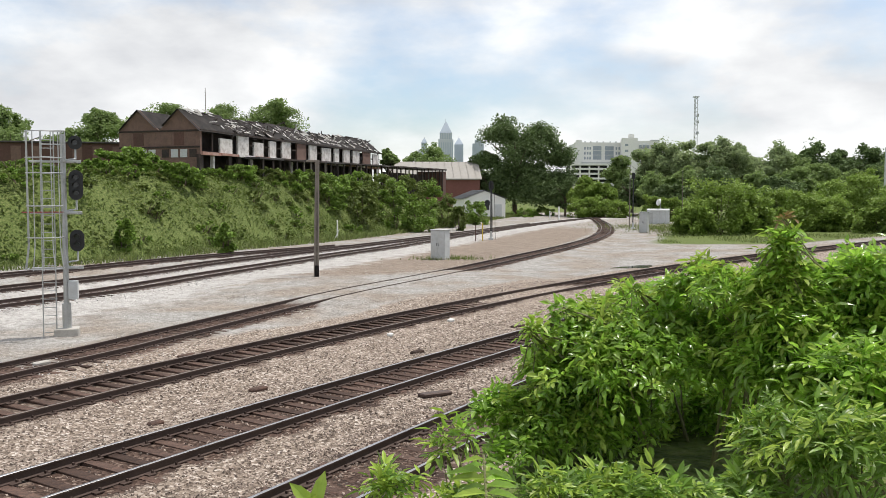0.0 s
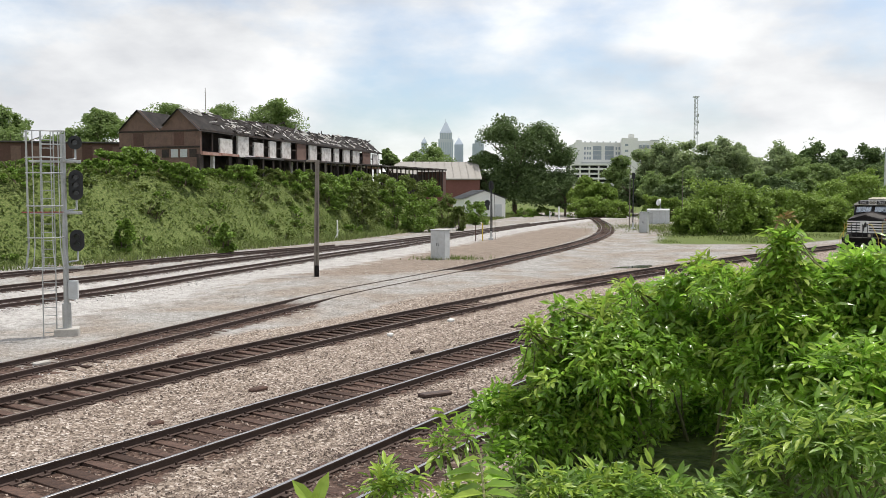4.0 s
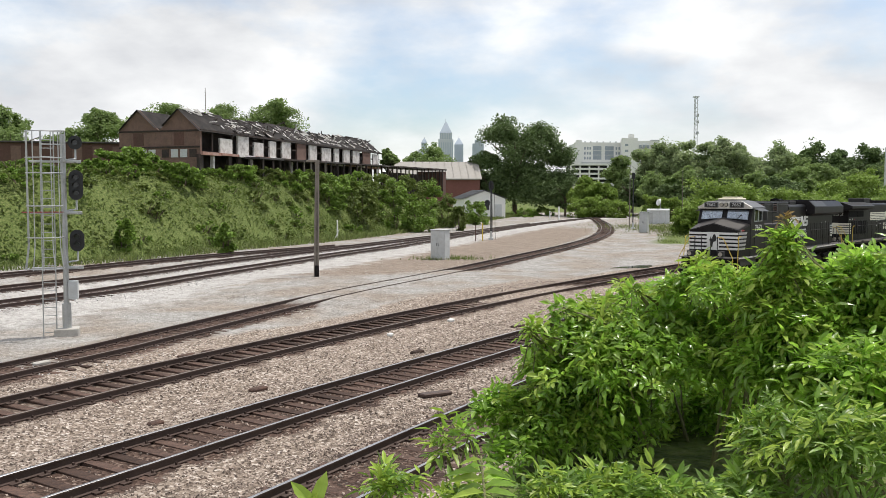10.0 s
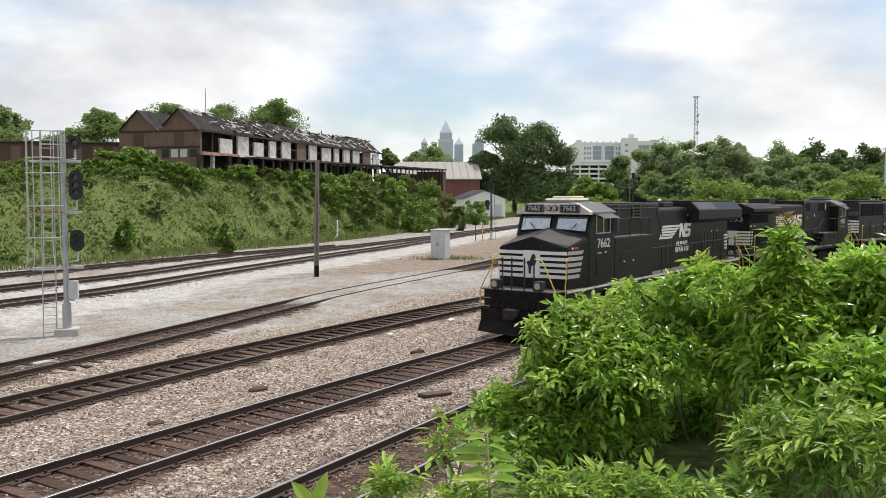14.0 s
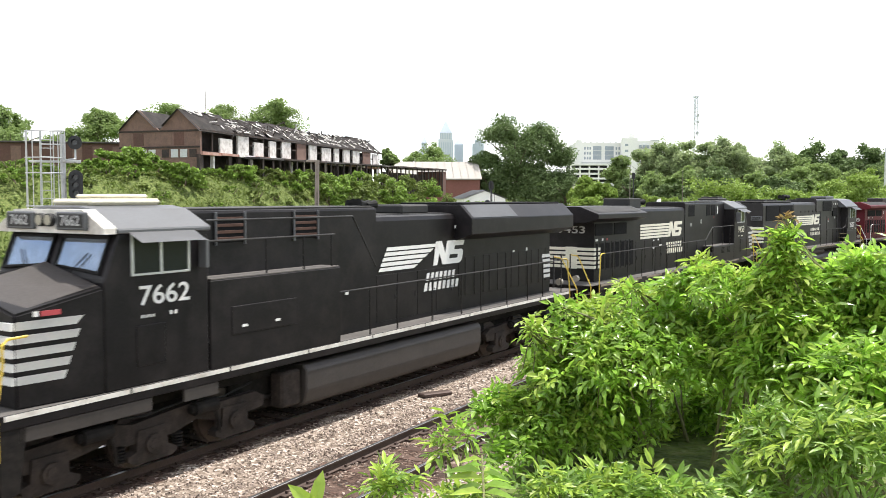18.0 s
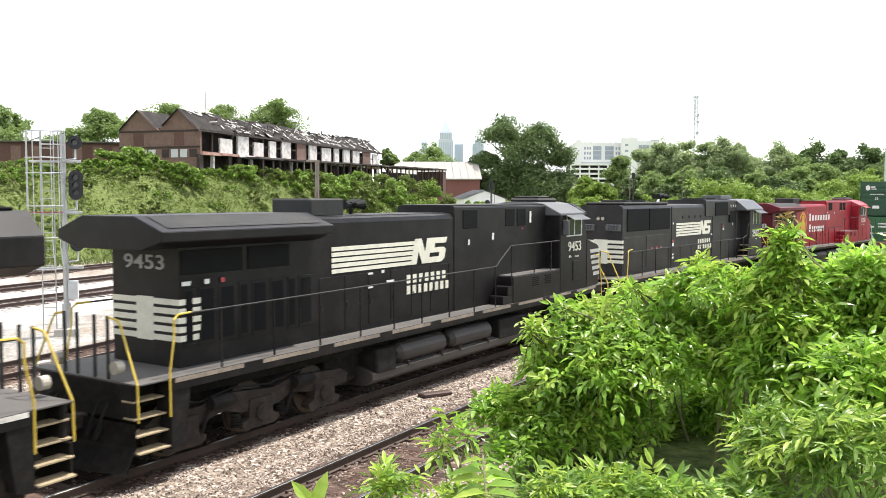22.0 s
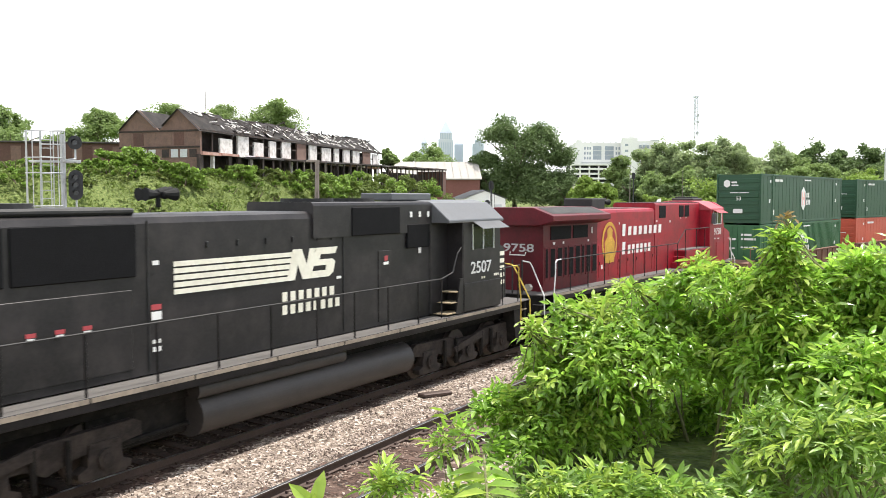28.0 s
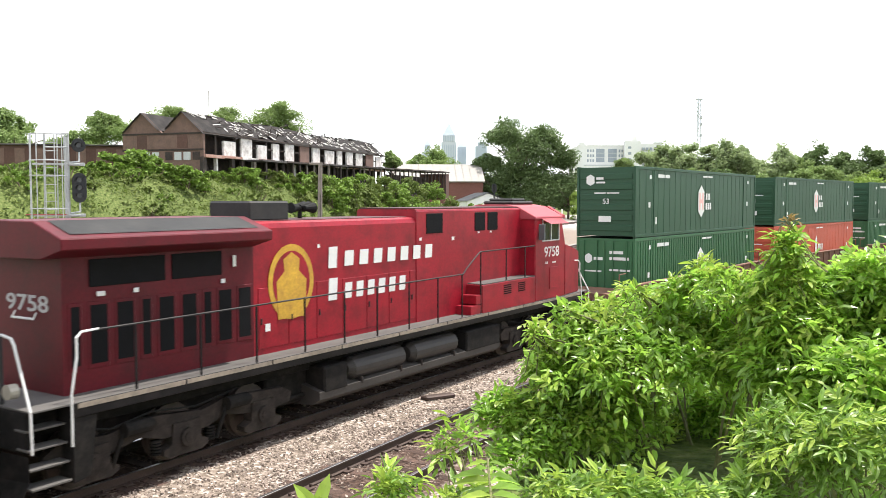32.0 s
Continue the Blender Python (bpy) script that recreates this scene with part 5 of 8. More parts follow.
def emd_loco():
    lo = thing("locomotive", pose(0, 0, 0), "dusty black freight locomotive with pale stripes and boxy cab", "locomotive", "locomotives of the train")
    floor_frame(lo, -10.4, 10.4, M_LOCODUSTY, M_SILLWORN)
    bm = bmesh.new()
    hood(bm, -9.0, 5.45, 0.95, 1.66, 4.5, 0.16)
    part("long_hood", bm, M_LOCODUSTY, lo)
    bm = bmesh.new()
    hood(bm, 0.65, 5.4, 1.0, 3.9, 4.70, 0.08)
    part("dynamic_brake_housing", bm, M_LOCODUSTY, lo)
    bm = bmesh.new()
    box(bm, -8.7, -3.9, -0.85, 0.85, 4.5, 4.62, 0.04)
    part("radiator_top", bm, M_LOCO_ROOF, lo)
    for xx in (-7.6, -6.0, 1.6, 3.2):
        bm = bmesh.new()
        z = 4.62 if xx < 0 else 4.70
        tube(bm, (xx, 0, z), (xx, 0, z + 0.08), 0.62, 20)
        part("roof_fan", bm, M_LOCO_ROOF, lo)
    bm = bmesh.new()
    box(bm, 4.3, 6.2, -0.5, 0.5, 4.72, 4.92, 0.03)
    part("roof_unit", bm, M_GREYROOF, lo, "pale grey roof air unit")
    horn(lo, -2.7, 4.86)
    # cab
    bm = bmesh.new()
    extrude(bm, [(6.25, 1.66), (8.4, 1.66), (8.4, 4.15), (6.25, 4.15)], -1.5, 1.5)
    bmesh.ops.bevel(bm, geom=bm.edges[:], offset=0.03, segments=1, affect="EDGES")
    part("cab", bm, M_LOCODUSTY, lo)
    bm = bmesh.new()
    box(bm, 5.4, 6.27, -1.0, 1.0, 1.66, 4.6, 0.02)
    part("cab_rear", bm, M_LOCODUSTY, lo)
    bm = bmesh.new()
    extrude(bm, [(-1.55, 4.12), (1.55, 4.12), (1.55, 4.2), (1.0, 4.66), (0.5, 4.74), (-0.5, 4.74), (-1.0, 4.66), (-1.55, 4.2)], 5.45, 8.5, axis="x")
    bmesh.ops.bevel(bm, geom=bm.edges[:], offset=0.015, segments=1, affect="EDGES")
    part("cab_roof", bm, M_GREYROOF, lo, "weathered grey cab roof")
    bm = bmesh.new()
    extrude(bm, [(8.4, 1.66), (9.75, 1.66), (9.72, 3.25), (9.6, 3.35), (8.4, 3.42)], -0.95, 0.95)
    bmesh.ops.bevel(bm, geom=bm.edges[:], offset=0.05, segments=2, affect="EDGES")
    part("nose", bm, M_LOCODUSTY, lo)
    for yy in (-0.75, 0.75):
        bm = bmesh.new()
        box(bm, 8.38, 8.42, yy - 0.55, yy + 0.55, 3.45, 4.05, 0.01)
        part("windshield", bm, M_WINDSHIELD, lo)
    for sy in (1, -1):
        for k in range(5):
            z = 2.15 + k * 0.22
            bm = bmesh.new()
            box(bm, 9.0, 9.66, sy * 0.953, sy * 0.962, z, z + 0.13)
            part("nose_stripe", bm, M_LOGO, lo)
        bm = bmesh.new()
        box(bm, 6.75, 7.95, sy * 1.49, sy * 1.51, 3.38, 4.05)
        part("side_window", bm, M_GLASS_DARK, lo)
        for a in (6.73, 7.32, 7.93):
            bm = bmesh.new()
            box(bm, a, a + 0.045, sy * 1.5, sy * 1.53, 3.36, 4.07, 0.004)
            part("window_frame", bm, M_ALU, lo)
        bm = bmesh.new()
        v = [bm.verts.new(c) for c in ((6.7, sy * 1.52, 4.16), (8.25, sy * 1.52, 4.16), (8.25, sy * 1.88, 3.95), (6.7, sy * 1.88, 3.95))]
        bmesh.ops.solidify(bm, geom=[bm.faces.new(v)], thickness=0.015)
        part("sunshade", bm, M_GREYROOF, lo)
        bm = bmesh.new()
        box(bm, 6.3, 8.4, sy * 1.498, sy * 1.515, 1.68, 2.45, 0.01)
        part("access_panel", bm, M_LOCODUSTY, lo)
        text_part("2507", 0.46, M_LOGOWHITE, lo, on_side(sy, 7.25, 1.503, 2.84), label="white fleet number", squeeze=1.28)
        word_bars(lo, sy, 1.503, 7.25, 7.5, 2.52, 2.58, 2, M_LOGO)
        word_bars(lo, sy, 1.503, 8.0, 8.3, 2.55, 2.62, 4, M_LOGO)
        for q in range(3):
            bm = bmesh.new()
            box(bm, 5.45 + 0.2 * q, 6.25, sy * 1.05, sy * 1.48, 1.68 + 0.28 * q, 1.71 + 0.28 * q, 0.005)
            part("step", bm, M_STEPTREAD, lo)
        bm = bmesh.new()
        extrude(bm, [(5.9, 1.66), (6.25, 1.66), (6.25, 2.6), (6.1, 2.6)], sy * 1.44, sy * 1.5)
        part("step_side", bm, M_LOCODUSTY, lo)
        # grilles and doors
        bm = bmesh.new()
        box(bm, -8.6, -6.4, sy * 0.94, sy * 0.985, 3.42, 4.35, 0.02)
        part("radiator_grille", bm, M_GRILLE, lo)
        bm = bmesh.new()
        box(bm, -6.3, -4.0, sy * 0.94, sy * 0.985, 3.42, 4.35, 0.02)
        part("radiator_grille", bm, M_GRILLE, lo)
        bm = bmesh.new()
        box(bm, 2.0, 3.95, sy * 0.97, sy * 1.03, 3.9, 4.58, 0.02)
        part("brake_grille", bm, M_GRILLE, lo)
        bm = bmesh.new()
        box(bm, 4.3, 5.35, sy * 0.94, sy * 1.015, 3.5, 4.12, 0.02)
        part("inertial_filter", bm, M_GRILLE, lo)
        for a, b in ((-8.9, -6.9), (-6.6, -4.1)):
            bm = bmesh.new()
            box(bm, a, b, sy * 0.945, sy * 0.965, 1.8, 3.2, 0.01)
            part("hood_door", bm, M_LOCODUSTY, lo)
        for xx in (-3.75, 1.75, 5.4):
            bm = bmesh.new()
            box(bm, xx - 0.015, xx + 0.015, sy * 0.945, sy * 0.97, 1.7, 4.4, 0.004)
            part("hood_seam", bm, M_LOCO_ROOF, lo)
        bm = bmesh.new()
        box(bm, 3.1, 3.65, sy * 0.945, sy * 0.97, 1.75, 3.5, 0.01)
        part("hood_door", bm, M_LOCODUSTY, lo)
        for xx in (-2.4, -1.6, -0.8, 0.0, 0.8, 1.3):
            bm = bmesh.new()
            box(bm, xx, xx + 0.05, sy * 0.95, sy * 0.985, 3.85, 3.97, 0.004)
            part("latch", bm, M_LOCO_ROOF, lo)
        handrail(lo, sy, [(-9.7, 1.47, 2.65), (5.2, 1.47, 2.67), (5.75, 1.47, 2.80), (6.0, 1.47, 3.3), (6.2, 1.47, 3.45)], [(x, 2.66) for x in (-8.2, -6.8, -5.4, -4.0, -2.6, -1.2, 0.2, 1.5, 2.8, 4.1, 5.2)], 1.66)
        handrail(lo, sy, [(8.45, 1.47, 2.72), (9.7, 1.47, 2.74)], [(8.6, 2.72), (9.6, 2.72)], 1.66)
        bm = bmesh.new()
        extrude(bm, [(sy * 0.5, 0.36)] + [(sy * (0.95 + 0.42 * math.cos(a)), 0.74 + 0.40 * math.sin(a)) for a in np.linspace(-1.5, 1.5, 25)] + [(sy * 0.5, 1.14)], -2.9, 4.05, axis="x")
        part("fuel_tank", bm, M_TANK, lo)
        bm = bmesh.new()
        tube(bm, (-3.0, sy * 1.22, 1.26), (1.3, sy * 1.22, 1.26), 0.17, 28)
        part("air_reservoir", bm, M_TANK, lo)
        for sx in (1, -1):
            end_steps(lo, sx, sy, sx * 10.45, M_YELLOW)
        striped_emblem(lo, sy, 0.955, -3.18, 1.41, 3.03, 3.69, M_LOGO, True, False)
        word_bars(lo, sy, 0.955, -0.32, 1.5, 2.60, 2.80, 7, M_LOGO)
        word_bars(lo, sy, 0.955, -0.32, 1.68, 2.32, 2.52, 8, M_LOGO)
        notices(lo, sy, 1.01, [(4.45, 4.3, 0.1, 0.14, False), (4.85, 4.3, 0.1, 0.14, False), (5.25, 4.3, 0.1, 0.14, False)])
        notices(lo, sy, 0.972, [(3.4, 3.25, 0.14, 0.12, True), (3.4, 3.15, 0.2, 0.07, False), (-3.6, 2.8, 0.22, 0.1, True), (-3.6, 2.62, 0.22, 0.15, False), (-3.6, 2.2, 0.18, 0.07, False), (-3.6, 2.05, 0.18, 0.09, False), (-3.6, 3.6, 0.14, 0.08, False), (-5.0, 2.62, 0.17, 0.07, True), (-5.5, 2.62, 0.17, 0.07, True), (-6.0, 2.62, 0.17, 0.07, True), (-5.0, 2.57, 0.13, 0.04, False), (-5.5, 2.57, 0.13, 0.04, False), (-6.0, 2.57, 0.13, 0.04, False), (1.55, 2.95, 0.16, 0.06, False), (4.9, 3.35, 0.12, 0.16, False)])
    for k in range(5):
        z = 2.15 + k * 0.2
        bm = bmesh.new()
        box(bm, -9.006, -8.3 - 0.06 * (4 - k) * -1, -0.957, 0.957, z, z + 0.125)
        part("end_stripe", bm, M_LOGO, lo)
    bm = bmesh.new()
    box(bm, -9.009, -9.0, -0.3, 0.3, 2.12, 3.1)
    part("end_panel", bm, M_LOGO, lo)
    for sy in (1, -1):
        bm = bmesh.new()
        box(bm, -9.12, -8.98, sy * 0.25, sy * 0.9, 3.45, 3.72, 0.03)
        part("number_board", bm, M_GREYROOF, lo)
        text_part("2507", 0.24, M_LOCO_ROOF, lo, on_end(-1, -9.124, sy * 0.575, 3.585), squeeze=1.0)
    lamp_pair(lo, -1, -9.03, 0, 3.95, 0.09)
    for xc in (7.0, -6.9):
        bogie(lo, xc, "emd")
    end_gear(lo, 1, 10.4, True)
    end_gear(lo, -1, -10.4, False)
    return lo


def mark(c, m, x0, x1, z0, z1):
    """One plain bar of writing."""
    bm = bmesh.new()
    sheet(bm, [(x0, z0), (x1, z0), (x1, z1), (x0, z1)], m)
    part("marking", bm, M_LOGOWHITE, c)


def container(paint, label, ribbed, orange=False, length=16.15):
    """A box container with corner posts, ribbed or plain sides, a corrugated end and door gear."""
    c = thing("shipping_container", pose(0, 0, 0), label, "container", "containers on the train")
    h, w, L = 2.87, 1.30, length / 2
    bm = bmesh.new()
    box(bm, -L + 0.04, L - 0.04, -w + 0.03, w - 0.03, 0.05, h - 0.03)
    part("shell", bm, paint, c)
    for sx in (1, -1):
        for sy in (1, -1):
            bm = bmesh.new()
            box(bm, sx * L - 0.12 * (sx > 0), sx * L + 0.12 * (sx < 0), sy * w - 0.1 * (sy > 0), sy * w + 0.1 * (sy < 0), 0, h, 0.01)
            part("corner_post", bm, paint, c)
            bm = bmesh.new()
            xx = sx * (L - 2.0)
            box(bm, xx - 0.1, xx + 0.1, sy * w - 0.05 * (sy > 0), sy * w + 0.05 * (sy < 0), 0.03, h - 0.01, 0.01)
            part("stacking_post", bm, paint, c)
    for sy in (1, -1):
        for z in (0, h - 0.12):
            bm = bmesh.new()
            box(bm, -L + 0.1, L - 0.1, sy * w - 0.07 * (sy > 0), sy * w + 0.07 * (sy < 0), z, z + 0.12, 0.01)
            part("side_rail", bm, paint, c)
        bm = bmesh.new()
        n = 60 if ribbed else 24
        for i in range(n):
            x = -L + 0.3 + (2 * L - 0.6) * (i + 0.5) / n
            g = (2 * L - 0.6) / n
            box(bm, x - g * 0.27, x + g * 0.27, sy * (w - 0.032), sy * (w - (0.008 if ribbed else 0.022)), 0.14, h - 0.14)
        part("side_ribs", bm, paint, c)
        m = on_side(sy, 0, w + 0.003, 0)
        if not orange:
            bm = bmesh.new()
            sheet(bm, [(-0.9, 1.0), (-0.5, 0.7), (-0.1, 1.0), (-0.1, 1.9), (-0.5, 2.2), (-0.9, 1.9)], m)
            em = part("emblem", bm, M_LOGOWHITE, c, "white six-sided emblem")
            bm = bmesh.new()
            for a, b, z0, z1 in ((-0.78, -0.62, 1.05, 1.85), (-0.38, -0.22, 1.05, 1.85), (-0.62, -0.38, 1.36, 1.54)):
                sheet(bm, [(a, z0), (b, z0), (b, z1), (a, z1)], m, 0.010)
            part("emblem_bars", bm, M_PINKMARK if not ribbed else M_GREEN_BOX, em)
            for spot_ in ((0.1, 0.32, 1.52, 1.82), (0.45, 0.67, 1.52, 1.82), (0.1, 0.3, 1.06, 1.38), (0.38, 0.58, 1.06, 1.38), (0.66, 0.86, 1.06, 1.38)):
                mark(c, m, *spot_)
        else:
            bm = bmesh.new()
            sheet(bm, [(-0.5, 1.1), (-0.1, 1.1), (-0.1, 1.8), (-0.3, 2.1), (-0.5, 1.8)], m)
            part("emblem", bm, M_LOGOWHITE, c, "white emblem")
            for k in range(4):
                mark(c, m, 0.1 + 0.26 * k, 0.28 + 0.26 * k, 1.15, 1.55)
        for x0, x1, z0, z1 in ((-L + 2.3, -L + 3.0, h - 0.42, h - 0.28), (-L + 3.1, -L + 3.6, h - 0.42, h - 0.28), (-0.3, 0.3, h - 0.3, h - 0.22), (0.4, 1.0, h - 0.3, h - 0.22), (-L + 1.4, -L + 1.6, h - 0.5, h - 0.34), (-L + 1.3, -L + 1.5, 1.2, 1.42), (L - 1.5, L - 1.3, h - 0.5, h - 0.34), (L - 1.6, L - 1.4, 1.2, 1.42), (-L + 2.05, -L + 2.2, 0.5, 0.8)):
            mark(c, m, x0, x1, z0, z1)
    # the leading end
    bm = bmesh.new()
    if not ribbed:
        for k in range(6):
            box(bm, L - 0.05, L - 0.005, -w + 0.14, w - 0.14, 0.25 + k * 0.42, 0.5 + k * 0.42, 0.02)
        part("end_ribs", bm, paint, c)
        m = on_end(1, L + 0.002, 0, 0)
        bm = bmesh.new()
        sheet(bm, [(-0.86, 2.2), (-0.68, 2.09), (-0.5, 2.2), (-0.5, 2.45), (-0.68, 2.56), (-0.86, 2.45)], m)
        part("emblem", bm, M_LOGOWHITE, c)
        for spot_ in ((-0.42, -0.10, 2.34, 2.44), (-0.42, -0.02, 2.19, 2.26), (-0.5, 0.0, 1.77, 1.82), (0.06, 0.6, 1.77, 1.82), (-0.3, 0.25, 0.62, 0.86)):
            mark(c, m, *spot_)
        text_part("53", 0.30, M_LOGOWHITE, c, on_end(1, L + 0.004, 0.02, 1.45), "length_mark")
    else:
        for a in (-1, 1):
            box(bm, L - 0.05, L - 0.01, 0.02 if a > 0 else -w + 0.12, w - 0.12 if a > 0 else -0.02, 0.14, h - 0.14, 0.01)
        part("door_leaf", bm, paint, c)
        for yy in (-0.95, -0.35, 0.35, 0.95):
            bm = bmesh.new()
            tube(bm, (L + 0.02, yy, 0.1), (L + 0.02, yy, h - 0.1), 0.025, 8)
            part("locking_rod", bm, paint, c)
        m = on_end(1, L + 0.002, 0, 0)
        bm = bmesh.new()
        sheet(bm, [(-0.9, 1.9), (-0.74, 1.8), (-0.58, 1.9), (-0.58, 2.12), (-0.74, 2.22), (-0.9, 2.12)], m)
        part("emblem", bm, M_LOGOWHITE, c)
        for spot_ in ((0.2, 0.8, 2.22, 2.34), (0.2, 1.05, 1.97, 2.09), (0.2, 0.6, 1.52, 1.6), (0.66, 1.1, 1.52, 1.6), (-0.5, -0.1, 1.95, 2.07), (-0.9, -0.15, 1.46, 1.52)):
            mark(c, m, *spot_)
    return c


def well_car(length):
    c = thing("well_car", pose(0, 0, 0), "red-brown double-stack well car", "well car", "well cars of the train")
    L = length / 2
    for sy in (1, -1):
        bm = bmesh.new()
        extrude(bm, [(-8.3, 0.3), (8.3, 0.3), (8.6, 0.8), (8.6, 1.3), (8.3, 1.42), (-8.3, 1.42), (-8.6, 1.3), (-8.6, 0.8)], sy * 1.38, sy * 1.5)
        part("side_sill", bm, M_WELL, c)
        for k in range(14):
            bm = bmesh.new()
            x = -7.9 + k * 1.215
            box(bm, x - 0.04, x + 0.04, sy * 1.5, sy * 1.56, 0.35, 1.38, 0.01)
            part("side_rib", bm, M_WELL, c)
        bm = bmesh.new()
        box(bm, -8.5, 8.5, sy * 1.36, sy * 1.58, 1.40, 1.46, 0.01)
        part("top_flange", bm, M_WELL, c)
    bm = bmesh.new()
    box(bm, -8.3, 8.3, -1.4, 1.4, 0.26, 0.34, 0.01)
    part("well_floor", bm, M_WELL, c)
    for sx in (1, -1):
        bm = bmesh.new()
        extrude(bm, [(sx * 8.3, 0.6), (sx * (L - 0.2), 0.9), (sx * (L - 0.2), 1.15), (sx * 8.3, 1.25)], -1.2, 1.2)
        part("end_platform", bm, M_WELL, c)
        bm = bmesh.new()
        for yy in (-1.2, 1.2):
            pipe(bm, [(sx * (L - 0.6), yy, 1.15), (sx * (L - 0.6), yy, 1.9), (sx * 8.7, yy, 1.9)], 0.02)
        part("end_rail", bm, M_WELL, c)
    for sx in (1, -1):
        b = new("bogie")
        b.parent, b.matrix_local = c, pose(sx * (L - 0.35) if sx > 0 else -L, 0, 0)
        for a in (-0.9, 0.9):
            WHEELS.append((make_wheelset(c, (L - 0.35 if sx > 0 else -L) + a, 0.48), 0.48, pose((L - 0.35 if sx > 0 else -L) + a, 0, 0.48)))
        for sy in (1, -1):
            bm = bmesh.new()
            extrude(bm, [(-1.2, 0.35), (-0.9, 0.3), (-0.4, 0.2), (0.4, 0.2), (0.9, 0.3), (1.2, 0.35), (1.2, 0.62), (0.5, 0.85), (-0.5, 0.85), (-1.2, 0.62)], sy * 0.95, sy * 1.1)
            part("side_frame", bm, M_TRUCK, b)
    return c


LOCO_A = ge_loco("locomotive", "black freight locomotive with white stripes and wide nose", M_LOCO, M_LOCO_ROOF, M_LOGOWHITE, "7662", True, M_SILL, M_YELLOW, M_DULLNUM, M_LOCO, -9.38)
LOCO_B = ge_loco("locomotive", "dusty black freight locomotive with cream stripes running backwards", M_LOCO, M_LOCO_ROOF, M_LOGO, "9453", False, M_SILLWORN, M_YELLOW, M_DULLNUM, M_LOCO)
LOCO_C = emd_loco()
# the last paint, M_DARKRED, gives the rear section its painted-in shade
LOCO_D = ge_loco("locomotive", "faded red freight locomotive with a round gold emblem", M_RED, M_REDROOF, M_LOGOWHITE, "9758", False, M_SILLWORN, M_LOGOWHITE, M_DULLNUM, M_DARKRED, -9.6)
CARS = [well_car(19.8) for _ in range(3)]
TRAIN = [(LOCO_A, 0.0, 22.3, 0.0, False), (LOCO_B, 22.3, 22.3, 0.0, True), (LOCO_C, 44.6, 22.05, 0.0, True), (LOCO_D, 66.5, 22.3, 0.0, True)]
for k, (car, low, high) in enumerate(zip(CARS, (
        container(M_GREEN_RIB, "ribbed light green shipping container with white markings", True),
        container(M_ORANGE_BOX, "orange-red shipping container with a white emblem", False, True),
        container(M_GREEN_RIB, "ribbed light green shipping container with white markings", True)), (
        container(M_GREEN_BOX, "dark green shipping container with a white emblem", False),
        container(M_GREEN_BOX, "dark green shipping container with a white emblem", False),
        container(M_GREEN_BOX, "dark green shipping container with a white emblem", False)))):
    back = 101.0 - 9.9 + 19.8 * k
    TRAIN += [(car, back, 19.8, 0.0, False), (low, back, 19.8, 0.40, False), (high, back, 19.8, 3.30, False)]

# ---- plants: helpers ----
def leaf_mesh(name, P, size, seed, material, parent=None, up=0.4, long=1.7, droop=0.0):
    """Many small pointed leaves, one rhombus each, at the points P."""
    g = np.random.default_rng(seed)
    n = len(P)
    a = g.normal(size=(n, 3))
    a[:, 2] = a[:, 2] * 0.6 - droop
    a /= np.linalg.norm(a, axis=1, keepdims=True)
    nn = g.normal(size=(n, 3)) + np.array([0.2, 0, up * 3])
    b = np.cross(nn, a)
    b /= np.linalg.norm(b, axis=1, keepdims=True) + 1e-9
    s = size * g.uniform(0.6, 1.3, (n, 1))
    k = np.cross(a, b)
    tip, tail = P + a * s * 0.5 * long, P - a * s * 0.5 * long
    l, r = P + b * s * 0.5 + k * s * 0.12, P - b * s * 0.5 + k * s * 0.12
    v = np.stack([tail, l, tip, r], 1).reshape(-1, 3)
    return raw_mesh(name, v, np.arange(4 * n).reshape(-1, 4), material, parent)


def clumps(g, count, per, centre, radii, clump_r, shell=0.45, flat_bottom=True):
    """Points in leafy clumps inside an uneven ellipsoid."""
    d = g.normal(size=(count, 3))
    d /= np.linalg.norm(d, axis=1, keepdims=True)
    if flat_bottom:
        d[:, 2] = np.where(d[:, 2] < -0.35, -d[:, 2] * 0.4, d[:, 2])
    rr = g.uniform(shell, 1.0, (count, 1)) * (1 + 0.18 * np.sin(d[:, :1] * 5 + d[:, 1:2] * 3.7 + d[:, 2:] * 4.1 + centre[2] * 0.3))
    c = np.array(centre) + d * rr * np.array(radii)
    o = g.normal(size=(count, per, 3))
    o *= (g.uniform(0, 1, (count, per, 1)) ** 0.4) / np.linalg.norm(o, axis=2, keepdims=True)
    p = c[:, None] + o * clump_r * 1.7 * g.uniform(0.7, 1.3, (count, 1, 1)) * np.array([1, 1, 0.8])
    return p.reshape(-1, 3)


